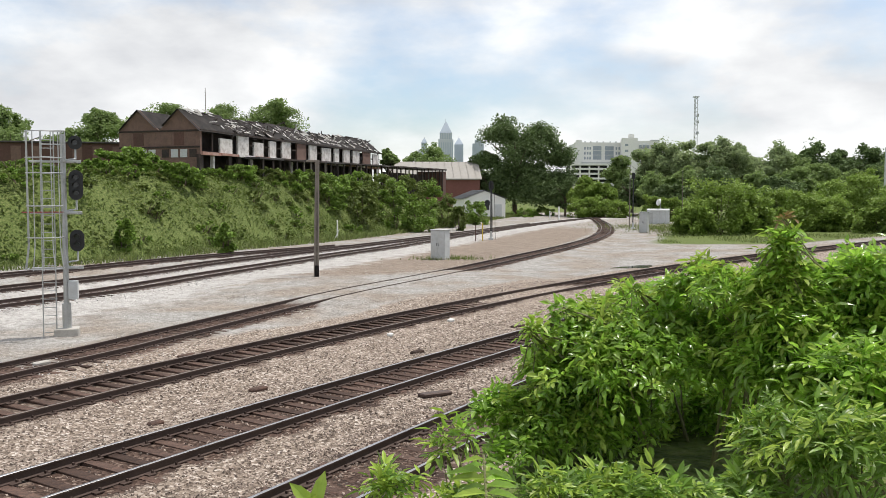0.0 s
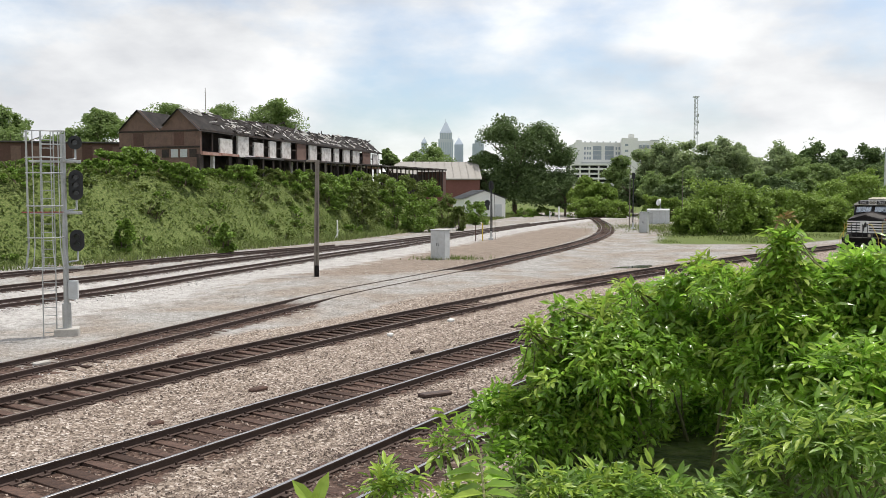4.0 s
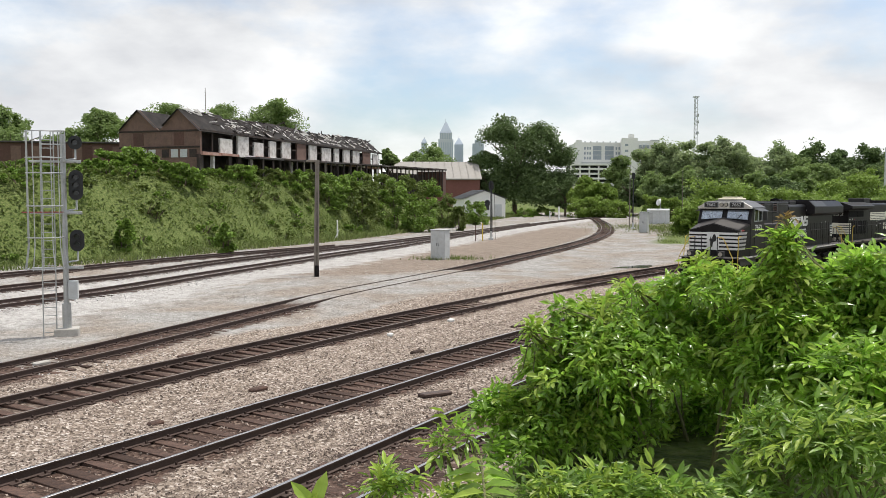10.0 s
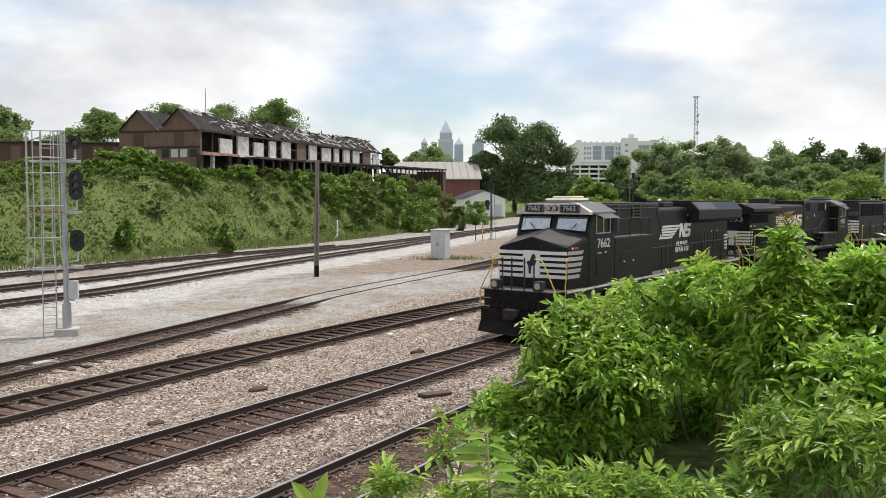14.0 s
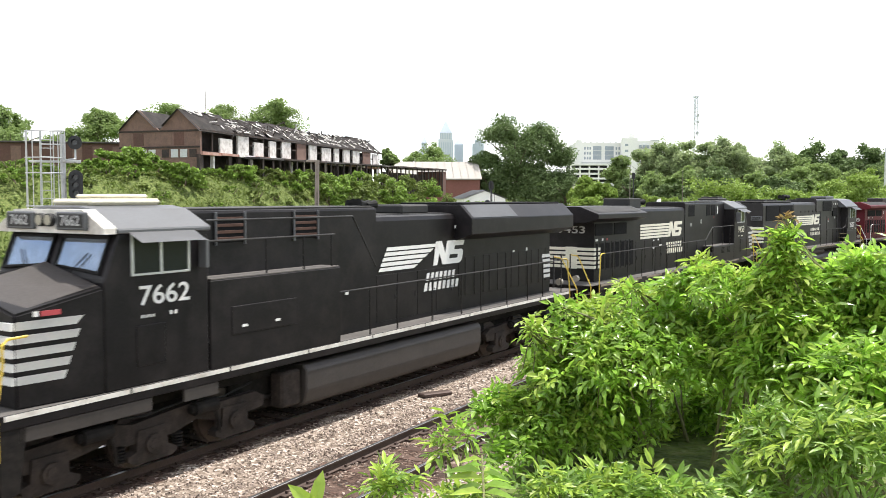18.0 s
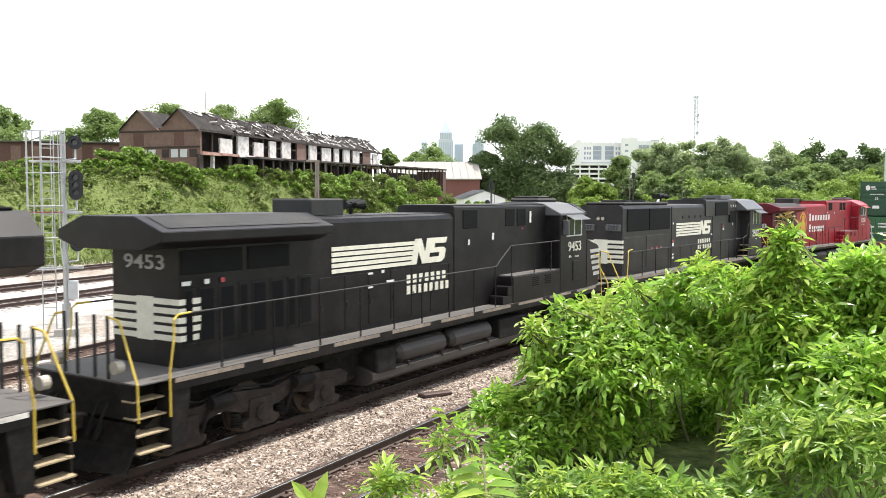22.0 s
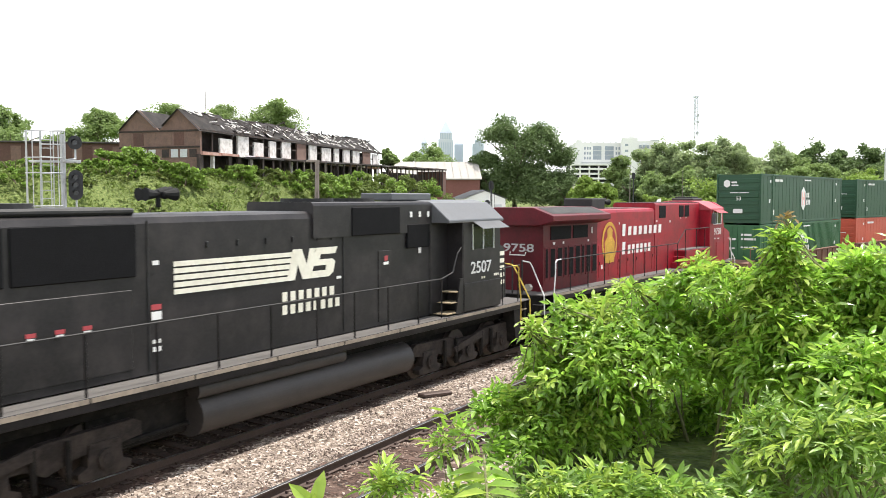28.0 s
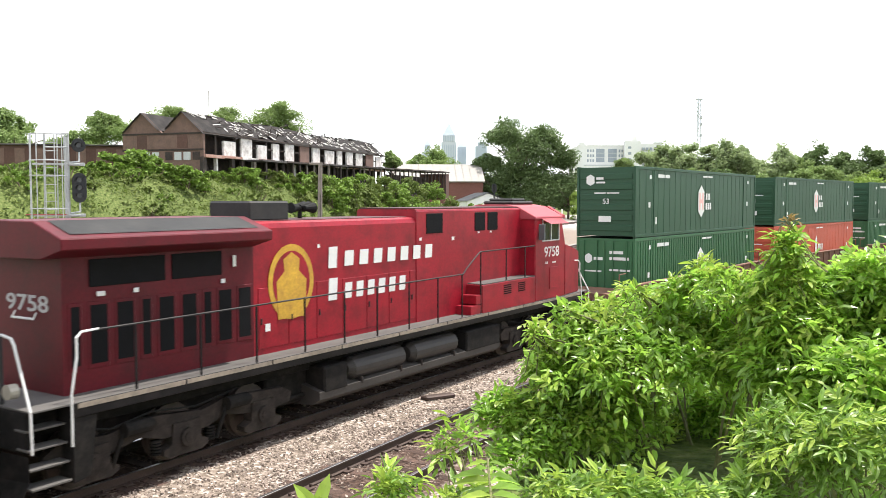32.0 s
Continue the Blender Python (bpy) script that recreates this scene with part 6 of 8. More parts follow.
def tree(base, height, radius, seed, label, leaf=0.4, count=90, per=60, material=None, name="tree", trunk_r=0.35, low=0.25, group="", squash=1.0, lobes=(), clump=0.16):
    g = np.random.default_rng(seed)
    t = thing(name, pose(*base), label, "tree" if name == "tree" else "bush", group)
    rz = height * (1 - low) / 2
    bm = bmesh.new()
    p = Vector((0, 0, -0.3))
    steps = 5
    for i in range(steps):
        q = Vector((g.normal() * 0.03 * height * 0.3, g.normal() * 0.03 * height * 0.3, height * 0.62 * (i + 1) / steps))
        tube(bm, p, q, trunk_r * (1 - 0.16 * i), 8, trunk_r * (1 - 0.16 * (i + 1)))
        p = q
    part("trunk", bm, M_BARK, t)
    for i in range(7):
        bm = bmesh.new()
        a = g.uniform(0, 6.28)
        z0 = height * g.uniform(0.22, 0.55)
        e = Vector((math.cos(a) * radius * 0.75, math.sin(a) * radius * 0.75 * squash, min(height * 0.9, z0 + height * g.uniform(0.1, 0.35))))
        mid = Vector((e.x * 0.45, e.y * 0.45, z0 + (e.z - z0) * 0.6))
        tube(bm, (0, 0, z0), mid, trunk_r * 0.45, 6, trunk_r * 0.28)
        tube(bm, mid, e, trunk_r * 0.28, 6, trunk_r * 0.06)
        part("limb", bm, M_BARK, t)
    if not lobes:
        # a handful of boughs, each its own leafy mass, gives the crown an uneven outline
        boughs = 11
        a = g.uniform(0, 6.28, boughs)
        f = (np.arange(boughs) + 0.5) / boughs
        z = height * (low + (1 - low) * (0.12 + 0.76 * f))
        reach = radius * np.sqrt(np.clip(1 - (1.75 * f - 0.75) ** 2, 0.05, 1)) * g.uniform(0.35, 0.75, boughs)
        size = radius * g.uniform(0.42, 0.62, boughs) * (1.12 - 0.45 * f)
        lobes = [(math.cos(p) * q, math.sin(p) * q * squash, zz, r, min(r * 0.95, height - zz), max(6, count // boughs)) for p, q, zz, r in zip(a, reach, z, size)]
        lobes.append((0, 0, height * (low + 0.52 * (1 - low)), radius * 0.66, rz * 0.72, count // 5))
    P = np.concatenate([clumps(g, n, per, (dx, dy, z), (rx, rx, rz), rx * clump, 0.35) for dx, dy, z, rx, rz, n in lobes])
    P = P[P[:, 2] > 0.15]
    tagged(leaf_mesh("crown", P, leaf, seed, material or M_TREE, t, up=0.3), kind="stuff")
    return t


def bush(base, radii, seed, label, leaf=0.3, count=50, per=50, material=None, group=""):
    """A many-stemmed shrub standing on the ground."""
    g = np.random.default_rng(seed)
    t = thing("bush", pose(*base), label, "bush", group)
    for i in range(5):
        bm = bmesh.new()
        a = g.uniform(0, 6.28)
        tube(bm, (0.1 * math.cos(a), 0.1 * math.sin(a), -0.3), (radii[0] * 0.6 * math.cos(a), radii[1] * 0.6 * math.sin(a), radii[2] * 1.2), 0.06, 6, 0.02)
        part("stem", bm, M_BARK, t)
    P = clumps(g, count, per, (0, 0, radii[2] * 0.72), radii, min(radii) * 0.19, 0.62, False)
    P = P[P[:, 2] > 0.02]
    tagged(leaf_mesh("foliage", P, leaf, seed, material or M_SHRUB, t, up=0.6), kind="stuff")
    return t


def lift(x, y):
    return float(relief([(x, y)])[0])


def spot(px, py, depth):
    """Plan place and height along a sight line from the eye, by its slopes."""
    return ((px - 784) / 1520 * depth, depth, 4.81 - (py - 350.75) / 1520 * depth)


# ---- signal mast with its caged ladder ----
def signal_head(parent, x, z, lamps, w=0.40):
    h = 0.30 * lamps + 0.22
    bm = bmesh.new()
    o = []
    for k in range(9):
        a = math.pi * k / 8
        o.append((w / 2 * math.cos(a), h / 2 - w / 2 + w / 2 * math.sin(a)))
    for k in range(9):
        a = math.pi + math.pi * k / 8
        o.append((w / 2 * math.cos(a), -h / 2 + w / 2 + w / 2 * math.sin(a)))
    extrude(bm, [(x + a, z + b) for a, b in o], 0.0, 0.02)
    hd = part("signal_head", bm, M_SIGNAL, parent, "black signal head")
    bm = bmesh.new()
    box(bm, x - 0.13, x + 0.13, 0.02, 0.24, z - h / 2 + 0.12, z + h / 2 - 0.12, 0.03)
    part("lamp_case", bm, M_SIGNAL, hd)
    for k in range(lamps):
        zz = z + (k - (lamps - 1) / 2) * 0.29
        bm = bmesh.new()
        n = 12
        r, L = 0.105, 0.24
        ring = [[bm.verts.new((x + r * math.cos(math.pi * (i / n) * 1.2 - 0.1 * math.pi), -L * j, zz + r * math.sin(math.pi * (i / n) * 1.2 - 0.1 * math.pi))) for i in range(n + 1)] for j in (0, 1)]
        for i in range(n):
            bm.faces.new((ring[0][i], ring[0][i + 1], ring[1][i + 1], ring[1][i]))
        bmesh.ops.solidify(bm, geom=bm.faces[:], thickness=0.01)
        part("hood", bm, M_SIGNAL, hd)
        bm = bmesh.new()
        tube(bm, (x, -0.01, zz), (x, 0.0, zz), 0.09, 14)
        part("lens", bm, M_SIGLENS, hd)
    return hd


def caged_signal():
    x, y = -14.1, 32.0
    s = thing("railway_signal", pose(x, y, -0.33, 0, 0, 18), "galvanised railway signal mast with caged ladder and black heads", "signal")
    bm = bmesh.new()
    box(bm, -0.42, 0.42, -0.35, 0.35, -0.1, 0.28, 0.03)
    part("footing", bm, M_CONCRETE, s)
    bm = bmesh.new()
    tube(bm, (0, 0, 0.25), (0, 0, 1.2), 0.16, 14)
    tube(bm, (0, 0, 1.2), (0, 0, 7.5), 0.10, 12)
    part("mast", bm, M_GALV, s)
    bm = bmesh.new()
    box(bm, 0.08, 0.42, -0.15, 0.15, 1.35, 2.05, 0.02)
    part("junction_box", bm, M_CASE, s)
    # ladder
    for xx in (-0.75, -0.30):
        bm = bmesh.new()
        tube(bm, (xx - 0.05, -0.1, -0.1), (xx, -0.1, 7.6), 0.022, 6)
        part("ladder_rail", bm, M_GALV, s)
    for i in range(24):
        bm = bmesh.new()
        tube(bm, (-0.75, -0.1, 0.15 + i * 0.31), (-0.30, -0.1, 0.15 + i * 0.31), 0.014, 6)
        part("rung", bm, M_GALV, s)
    # safety cage: hoops and uprights
    for z in (2.55, 3.7, 4.85, 6.05, 6.6, 7.55):
        bm = bmesh.new()
        pts = [(-0.62 + 0.62 * math.cos(a), -0.2 - 0.72 * math.sin(a), z) for a in np.linspace(-0.1, math.pi + 0.1, 12)]
        pipe(bm, pts, 0.022)
        part("cage_hoop", bm, M_GALV, s)
    for k, a in enumerate(np.linspace(0.0, math.pi, 7)):
        bm = bmesh.new()
        pipe(bm, [(-0.62 + 0.72 * math.cos(a), -0.2 - 0.8 * math.sin(a), 2.5), (-0.62 + 0.60 * math.cos(a), -0.2 - 0.7 * math.sin(a), 3.4), (-0.62 + 0.60 * math.cos(a), -0.2 - 0.7 * math.sin(a), 7.55)], 0.020)
        part("cage_bar", bm, M_GALV, s)
    # platforms, brackets and arms
    for z, w in ((6.45, 1.55), (4.55, 1.5), (2.5, 1.3)):
        bm = bmesh.new()
        box(bm, -1.15, 0.45, -0.12, 0.12, z, z + 0.07, 0.01)
        box(bm, -0.1, 0.62, -0.05, 0.05, z - 0.02, z + 0.10, 0.01)
        part("bracket", bm, M_GALV, s)
    bm = bmesh.new()
    for a, b in (((-0.7, -0.3, 7.6), (-0.7, -0.3, 6.5)), ((0.1, -0.3, 7.6), (0.1, -0.3, 6.5)), ((-0.7, -0.3, 7.1), (0.1, -0.3, 7.1)), ((-0.7, -0.3, 7.6), (0.1, -0.3, 7.6))):
        tube(bm, a, b, 0.025, 6)
    part("platform_rail", bm, M_GALV, s)
    bm = bmesh.new()
    pipe(bm, [(-1.4, -0.2, 4.62), (0.0, -0.2, 4.62)], 0.02)
    part("guard_rod", bm, M_LABELRED, s)
    for z, lamps in ((7.2, 1), (5.62, 3), (3.55, 2)):
        hd = signal_head(s, 0.42, z, lamps, 0.50)
        bm = bmesh.new()
        pipe(bm, [(0.42, 0.15, z - 0.15 * lamps - 0.08), (0.42, 0.1, z - 0.15 * lamps - 0.45), (0.1, 0.0, z - 0.15 * lamps - 0.5)], 0.035)
        part("head_arm", bm, M_GALV, hd)
    return s


caged_signal()


def far_signal(px, base_y, top_y, depth, label, lower=True):
    x, y, z = spot(px, base_y, depth)
    z = lift(x, y)
    h = 4.81 - (top_y - 350.75) / 1520 * depth - z
    s = thing("railway_signal", pose(x, y, z), label, "signal", "signals of the yard")
    bm = bmesh.new()
    tube(bm, (0, 0, 0), (0, 0, h - 0.2), 0.09, 10)
    part("mast", bm, M_SIGNAL, s)
    bm = bmesh.new()
    box(bm, -0.3, 0.3, -0.25, 0.25, -0.1, 0.3, 0.03)
    part("footing", bm, M_CASE, s)
    bm = bmesh.new()
    tube(bm, (0, 0, 0.3), (0, 0, 1.1), 0.14, 10)
    part("base_casting", bm, M_CASE, s)
    signal_head(s, 0.0, h - 0.75, 3, 0.62)
    if lower:
        signal_head(s, -0.45, h - 2.9, 2, 0.62)
    for k in (0, 1):
        bm = bmesh.new()
        tube(bm, (0.25 + 0.3 * k, 0.2, 0), (0.12 + 0.3 * k, 0.2, h - 1.5), 0.02, 6)
        part("ladder_rail", bm, M_SIGNAL, s)
    return s


far_signal(869, 420, 318, 105, "black two-headed railway signal beside the straight tracks")
far_signal(1120, 402, 304, 142, "slender black railway signal beside the junction", False)

# ---- loose yard things ----
def wooden_pole():
    x, y = -7.85, 53.0
    t = thing("utility_pole", pose(x, y, -0.34), "weathered grey timber pole with a cut crossbar", "pole")
    bm = bmesh.new()
    tube(bm, (0, 0, -0.2), (0.12, 0, 7.4), 0.17, 12, 0.13)
    part("post", bm, M_POLE, t)
    bm = bmesh.new()
    box(bm, -0.55, 0.25, -0.08, 0.08, 7.35, 7.48, 0.02)
    part("cap_board", bm, M_POLE, t)
    bm = bmesh.new()
    box(bm, -0.06, 0.20, -0.24, -0.14, 0.0, 1.0, 0.02)
    part("conduit_box", bm, M_UNDER, t)
    bm = bmesh.new()
    pipe(bm, [(0.08, -0.17, 0.9), (0.12, -0.17, 5.5)], 0.02)
    part("conduit", bm, M_UNDER, t)


wooden_pole()


def relay_case(px, base_y, top_y, depth, w, d, turn, label):
    x, y, _ = spot(px, base_y, depth)
    z = lift(x, y)
    h = 4.81 - (top_y - 350.75) / 1520 * depth - z
    c = thing("relay_case", pose(x, y, z, 0, 0, turn), label, "equipment case", "trackside cases")
    bm = bmesh.new()
    box(bm, -w / 2 - 0.05, w / 2 + 0.05, -d / 2 - 0.05, d / 2 + 0.05, -0.1, 0.14, 0.02)
    part("plinth", bm, M_CONCRETE, c)
    bm = bmesh.new()
    box(bm, -w / 2, w / 2, -d / 2, d / 2, 0.14, h - 0.08, 0.02)
    part("body", bm, M_CASE, c)
    bm = bmesh.new()
    box(bm, -w / 2 - 0.06, w / 2 + 0.06, -d / 2 - 0.06, d / 2 + 0.06, h - 0.09, h, 0.02)
    part("lid", bm, M_CASE, c)
    for k in (0, 1):
        bm = bmesh.new()
        box(bm, (-w / 2 + 0.05, 0.02)[k], (-0.02, w / 2 - 0.05)[k], -d / 2 - 0.02, -d / 2, 0.25, h - 0.2, 0.01)
        dr = part("door", bm, M_CASE, c)
        bm = bmesh.new()
        box(bm, (-0.10, 0.06)[k], (-0.07, 0.09)[k], -d / 2 - 0.05, -d / 2 - 0.02, h * 0.45, h * 0.55)
        part("handle", bm, M_SIGNAL, dr)
    return c


relay_case(779, 452, 406, 72.0, 1.35, 0.9, -28, "tall grey metal relay case on gravel")
relay_case(1140, 408, 375, 127, 1.2, 0.9, -30, "narrow pale grey case on the grass")


def equipment_hut():
    x, y, _ = spot(1165, 391, 172)
    z = lift(x, y)
    c = thing("equipment_hut", pose(x, y, z, 0, 0, -18), "small grey metal equipment hut with a dish on top", "hut")
    bm = bmesh.new()
    box(bm, -2.1, 2.1, -1.2, 1.2, 0, 2.7, 0.03)
    part("body", bm, M_CASE, c)
    bm = bmesh.new()
    extrude(bm, [(-1.35, 2.7), (1.35, 2.7), (0.9, 3.0), (-0.9, 3.0)], -2.2, 2.2, axis="x")
    part("roof", bm, M_CASE, c)
    for xx in (-1.0, 0.3, 1.5):
        bm = bmesh.new()
        box(bm, xx - 0.03, xx + 0.03, -1.23, -1.2, 0.1, 2.6)
        part("panel_joint", bm, M_GALV, c)
    bm = bmesh.new()
    box(bm, -1.7, -0.9, -1.24, -1.2, 0.1, 2.2, 0.02)
    part("door", bm, M_GALV, c)
    bm = bmesh.new()
    tube(bm, (0.4, 0, 3.0), (0.4, 0, 4.6), 0.05, 8)
    part("dish_pole", bm, M_GALV, c)
    bm = bmesh.new()
    tube(bm, (0.1, -0.1, 4.3), (-0.15, -0.25, 4.4), 0.75, 18, 0.6)
    part("dish", bm, M_FARWHITE, c)


equipment_hut()


def marker_post(px, base_y, top_y, depth, label, r=0.09, tilt=0, material=None):
    x, y, _ = spot(px, base_y, depth)
    z = lift(x, y)
    h = 4.81 - (top_y - 350.75) / 1520 * depth - z
    c = thing("marker_post", pose(x, y, z, 0, tilt, 0), label, "post", "trackside posts")
    bm = bmesh.new()
    tube(bm, (0, 0, -0.1), (0, 0, h - 0.1), r, 10)
    part("shaft", bm, material or M_WHITE, c)
    bm = bmesh.new()
    tube(bm, (0, 0, h - 0.12), (0, 0, h), r * 1.25, 10, r * 0.6)
    part("cap", bm, material or M_WHITE, c)


marker_post(597, 415, 390, 105, "white trackside marker post")
marker_post(591, 415, 404, 104, "leaning white stake by the marker post", 0.05, 25)
marker_post(989, 386, 366, 205, "short white post at the junction", 0.18)
marker_post(973, 384, 374, 210, "low white post beside the track", 0.12)
marker_post(842, 421, 398, 103, "rusty switch stand post", 0.06, 0, M_RUSTWALL)
marker_post(854, 418, 395, 104, "yellow-topped switch stand post", 0.08, 0, M_YELLOW)


def scrap(x, y, label, w, material, turn, name="scrap_piece"):
    c = thing(name, pose(x, y, lift(x, y) + 0.03, 0, 0, turn), label, "debris", "debris on the ballast")
    bm = bmesh.new()
    box(bm, -w / 2, w / 2, -0.12, 0.12, -0.04, 0.07, 0.03)
    for v in bm.verts:
        v.co += Vector((0.03 * math.sin(v.co.y * 40), 0, 0.02 * math.sin(v.co.x * 9)))
    part("chunk", bm, material, c)


for px, py, w, mat, lab in ((268, 732, 0.32, M_TIE, "dark broken sleeper chunk on ballast"), (325, 624, 0.5, M_TIE, "dark timber offcut on ballast"), (365, 615, 0.4, M_TIE, "dark timber offcut on ballast"), (453, 673, 0.45, M_TIE, "dark timber offcut on ballast"), (738, 613, 0.4, M_TIE, "dark timber offcut on ballast"), (920, 567, 0.7, M_TIE, "long dark stick on ballast"), (66, 637, 0.45, M_CONCRETE, "pale stone block by the rails"), (798, 562, 0.2, M_FARWHITE, "white scrap on ballast"), (690, 587, 0.14, M_FARWHITE, "white scrap on ballast"), (770, 690, 0.9, M_RAIL, "rusty plate lying beside the rail"), (198, 455, 1.6, M_CONCRETE, "pale heap of stone by the bank")):
    k = 4.81 / (py - 350.75) * 1520
    scrap((px - 784) / 1520 * k * 1.0, k, lab, w, mat, 35)

# puddle on the gravel by the second track
px_, py_ = 1125, 472
k = 5.1 / (py_ - 350.75) * 1520
bm = bmesh.new()
bmesh.ops.create_circle(bm, cap_ends=True, segments=40, radius=1.0)
for v in bm.verts:
    a = math.atan2(v.co.y, v.co.x)
    f = 1 + 0.25 * math.sin(3 * a) + 0.15 * math.sin(7 * a + 1)
    v.co = Vector((v.co.x * f * 1.9, v.co.y * f * 0.9, 0.012))
ob = link("puddle", bm, M_WATER)
ob.matrix_world = pose((px_ - 784) / 1520 * k, k, lift((px_ - 784) / 1520 * k, k), 0, 0, 40)
tagged(ob, "shallow rain puddle on pale gravel", "puddle", kind="structure")


# ---- burnt-out row building on the bank ----
def ruin():
    """Local x runs along the long front, y to the back; the front faces the yard."""
    L, W = 55.7, 5.6
    m = Matrix.Translation((-28.1, 100.0, 0)) @ Matrix.Rotation(math.atan2(0.951, 0.307), 4, "Z")
    r = thing("ruined_building", m, "burnt-out brick row building with broken roof and peeling walls", "building")
    g = random.Random(5)
    e, s, base, apex = 12.7, 10.15, 6.6, 15.2

    def wall(name, x0, x1, y0, y1, z0, z1, mat, label=""):
        bm = bmesh.new()
        box(bm, x0, x1, y0, y1, z0, z1)
        return part(name, bm, mat, r, label)

    # long front, upper storey: panels and dark openings
    x = 0.0
    k = 0
    while x < L:
        w = g.uniform(1.1, 2.4)
        if k % 2 == 0:
            top = e - g.choice((0, 0, 0, 0.3, 0.7))
            if x > 3.5:
                wall("wall_panel", x, min(x + w * 1.3, L), 0, 0.25, s, top, M_PEEL if g.random() < 0.8 else M_BRICK, "peeling white wall panel")
            x += w * 1.3
        else:
            wall("opening_post", x, x + 0.18, 0.02, 0.2, s, e, M_CHAR)
            if g.random() < 0.5:
                wall("window_bar", x, x + w * 0.8, 0.05, 0.15, s + 1.3, s + 1.45, M_CHAR)
            x += w * 0.8
        k += 1
    wall("inner_wall", 0.3, L, 2.4, 2.6, base, e, M_CHAR)
    wall("floor_slab", 0.0, L, 0.0, 5.4, s - 0.25, s, M_CHAR)
    for i in range(14):
        a, b = L * i / 14, L * (i + 0.97) / 14
        wall("ledge", a, b, -0.35, 0.05, s - 0.28 + g.uniform(-.05, .05), s + 0.05, M_LEDGE if g.random() < 0.5 else M_PEEL, "stained ledge under the windows")
    wall("eave_beam", 0, L, -0.1, 0.15, e - 0.15, e + 0.1, M_CHAR)
    # lower storey: piers with dark gaps
    for i in range(20):
        a = L * i / 20 + g.uniform(-0.4, 0.4)
        wall("pier", a, a + g.uniform(0.3, 1.0), -0.05, 0.35, base, s - 0.25, M_PEEL if i == 1 or g.random() < 0.15 else M_CHAR)
    # gable ends
    for j in (0, 1):
        y0 = j * W
        bm = bmesh.new()
        extrude(bm, [(y0, base), (y0 + W, base), (y0 + W, e), (y0 + W / 2, apex), (y0, e)], -0.02, 0.3, axis="x")
        gb = part("gable_wall", bm, M_BRICK, r, "brown brick gable end")
        for z in (e - 0.15, s + 0.5):
            bm = bmesh.new()
            box(bm, -0.1, -0.02, y0, y0 + W, z, z + 0.2)
            part("band", bm, M_CHAR, gb)
        for q in range(4):
            bm = bmesh.new()
            yy = y0 + 0.5 + q * 1.25
            box(bm, -0.08, -0.02, yy, yy + 0.95, s - 0.6, s + 0.35)
            part("window", bm, M_CHAR if (q + j) % 3 == 0 else M_CASE, gb)
        for q in range(3):
            bm = bmesh.new()
            yy = y0 + 0.45 + q * 1.7
            box(bm, -0.06, -0.02, yy, yy + 1.4, s + 0.8, e - 0.25)
            part("wall_panel", bm, M_RUSTWALL if q % 2 else M_BRICK, gb)
        # roof slopes in torn strips
        for side in (0, 1):
            n = 56 if j == 0 else 14
            for i in range(n):
                a, b = -0.4 + (L + 0.4) * i / n, -0.4 + (L + 0.4) * (i + 1) / n
                worn = g.random()
                f0 = 0.0 if worn < 0.8 else g.uniform(0.1, 0.35)
                f1 = 1.0 if worn > 0.3 else g.uniform(0.75, 0.97)
                f0 -= 0.06
                sag = -0.35 * (0.5 + 0.5 * math.sin(a * 0.23)) * (a > 8)
                bm = bmesh.new()

                def at(xx, f):
                    if side == 0:
                        return (xx, y0 + W / 2 * f - 0.0, e + (apex - e) * f + sag * f)
                    return (xx, y0 + W - W / 2 * f, e + (apex - e) * f + sag * f)
                v = [bm.verts.new(at(a, f0)), bm.verts.new(at(b + 0.05, f0)), bm.verts.new(at(b + 0.05, f1)), bm.verts.new(at(a, f1))]
                bmesh.ops.solidify(bm, geom=[bm.faces.new(v)], thickness=0.12)
                bmesh.ops.recalc_face_normals(bm, faces=bm.faces[:])
                part("roof_strip", bm, M_ROOFDARK, r)
    # pale boards showing through the roof
    for i in range(420):
        a = g.uniform(0.5, L - 1)
        if math.sin(a * 0.9) + math.sin(a * 2.3 + 1) < g.uniform(-0.8, 0.9):
            continue
        f = g.uniform(0.05, 0.85) if a > 6 else g.uniform(0.7, 0.95)
        w, h = g.choice((0.5, 1.1, 2.4)) * g.uniform(0.6, 1.3), g.uniform(0.04, 0.2)
        lean = g.uniform(-1.2, 0.3)
        sag = -0.35 * (0.5 + 0.5 * math.sin(a * 0.23)) * (a > 8)
        bm = bmesh.new()
        v = []
        for xx, ff in ((a, f), (a + w * 0.45, f), (a + w * 0.3 + lean, f + h), (a + lean, f + h)):
            v.append(bm.verts.new((xx, W / 2 * ff - 0.10, e + (apex - e) * ff + sag * ff + 0.12)))
        bmesh.ops.solidify(bm, geom=[bm.faces.new(v)], thickness=0.05)
        part("roof_board", bm, M_ROOFPALE, r, "exposed pale roof board")
    # loose boards and torn felt curling off the slope, and stumps along the ridge
    for i in range(90):
        a, f = g.uniform(2, L - 1), g.uniform(0.0, 0.95)
        p = Vector((a, W / 2 * f - 0.12, e + (apex - e) * f + 0.1))
        q = p + Vector((g.uniform(-1.3, 1.3), g.uniform(-0.7, 0.1), g.uniform(-0.5, 0.7)))
        bm = bmesh.new()
        tube(bm, p, q, g.uniform(0.04, 0.09), 4)
        part("broken_lath", bm, M_CHAR if g.random() < 0.7 else M_ROOFPALE, r)
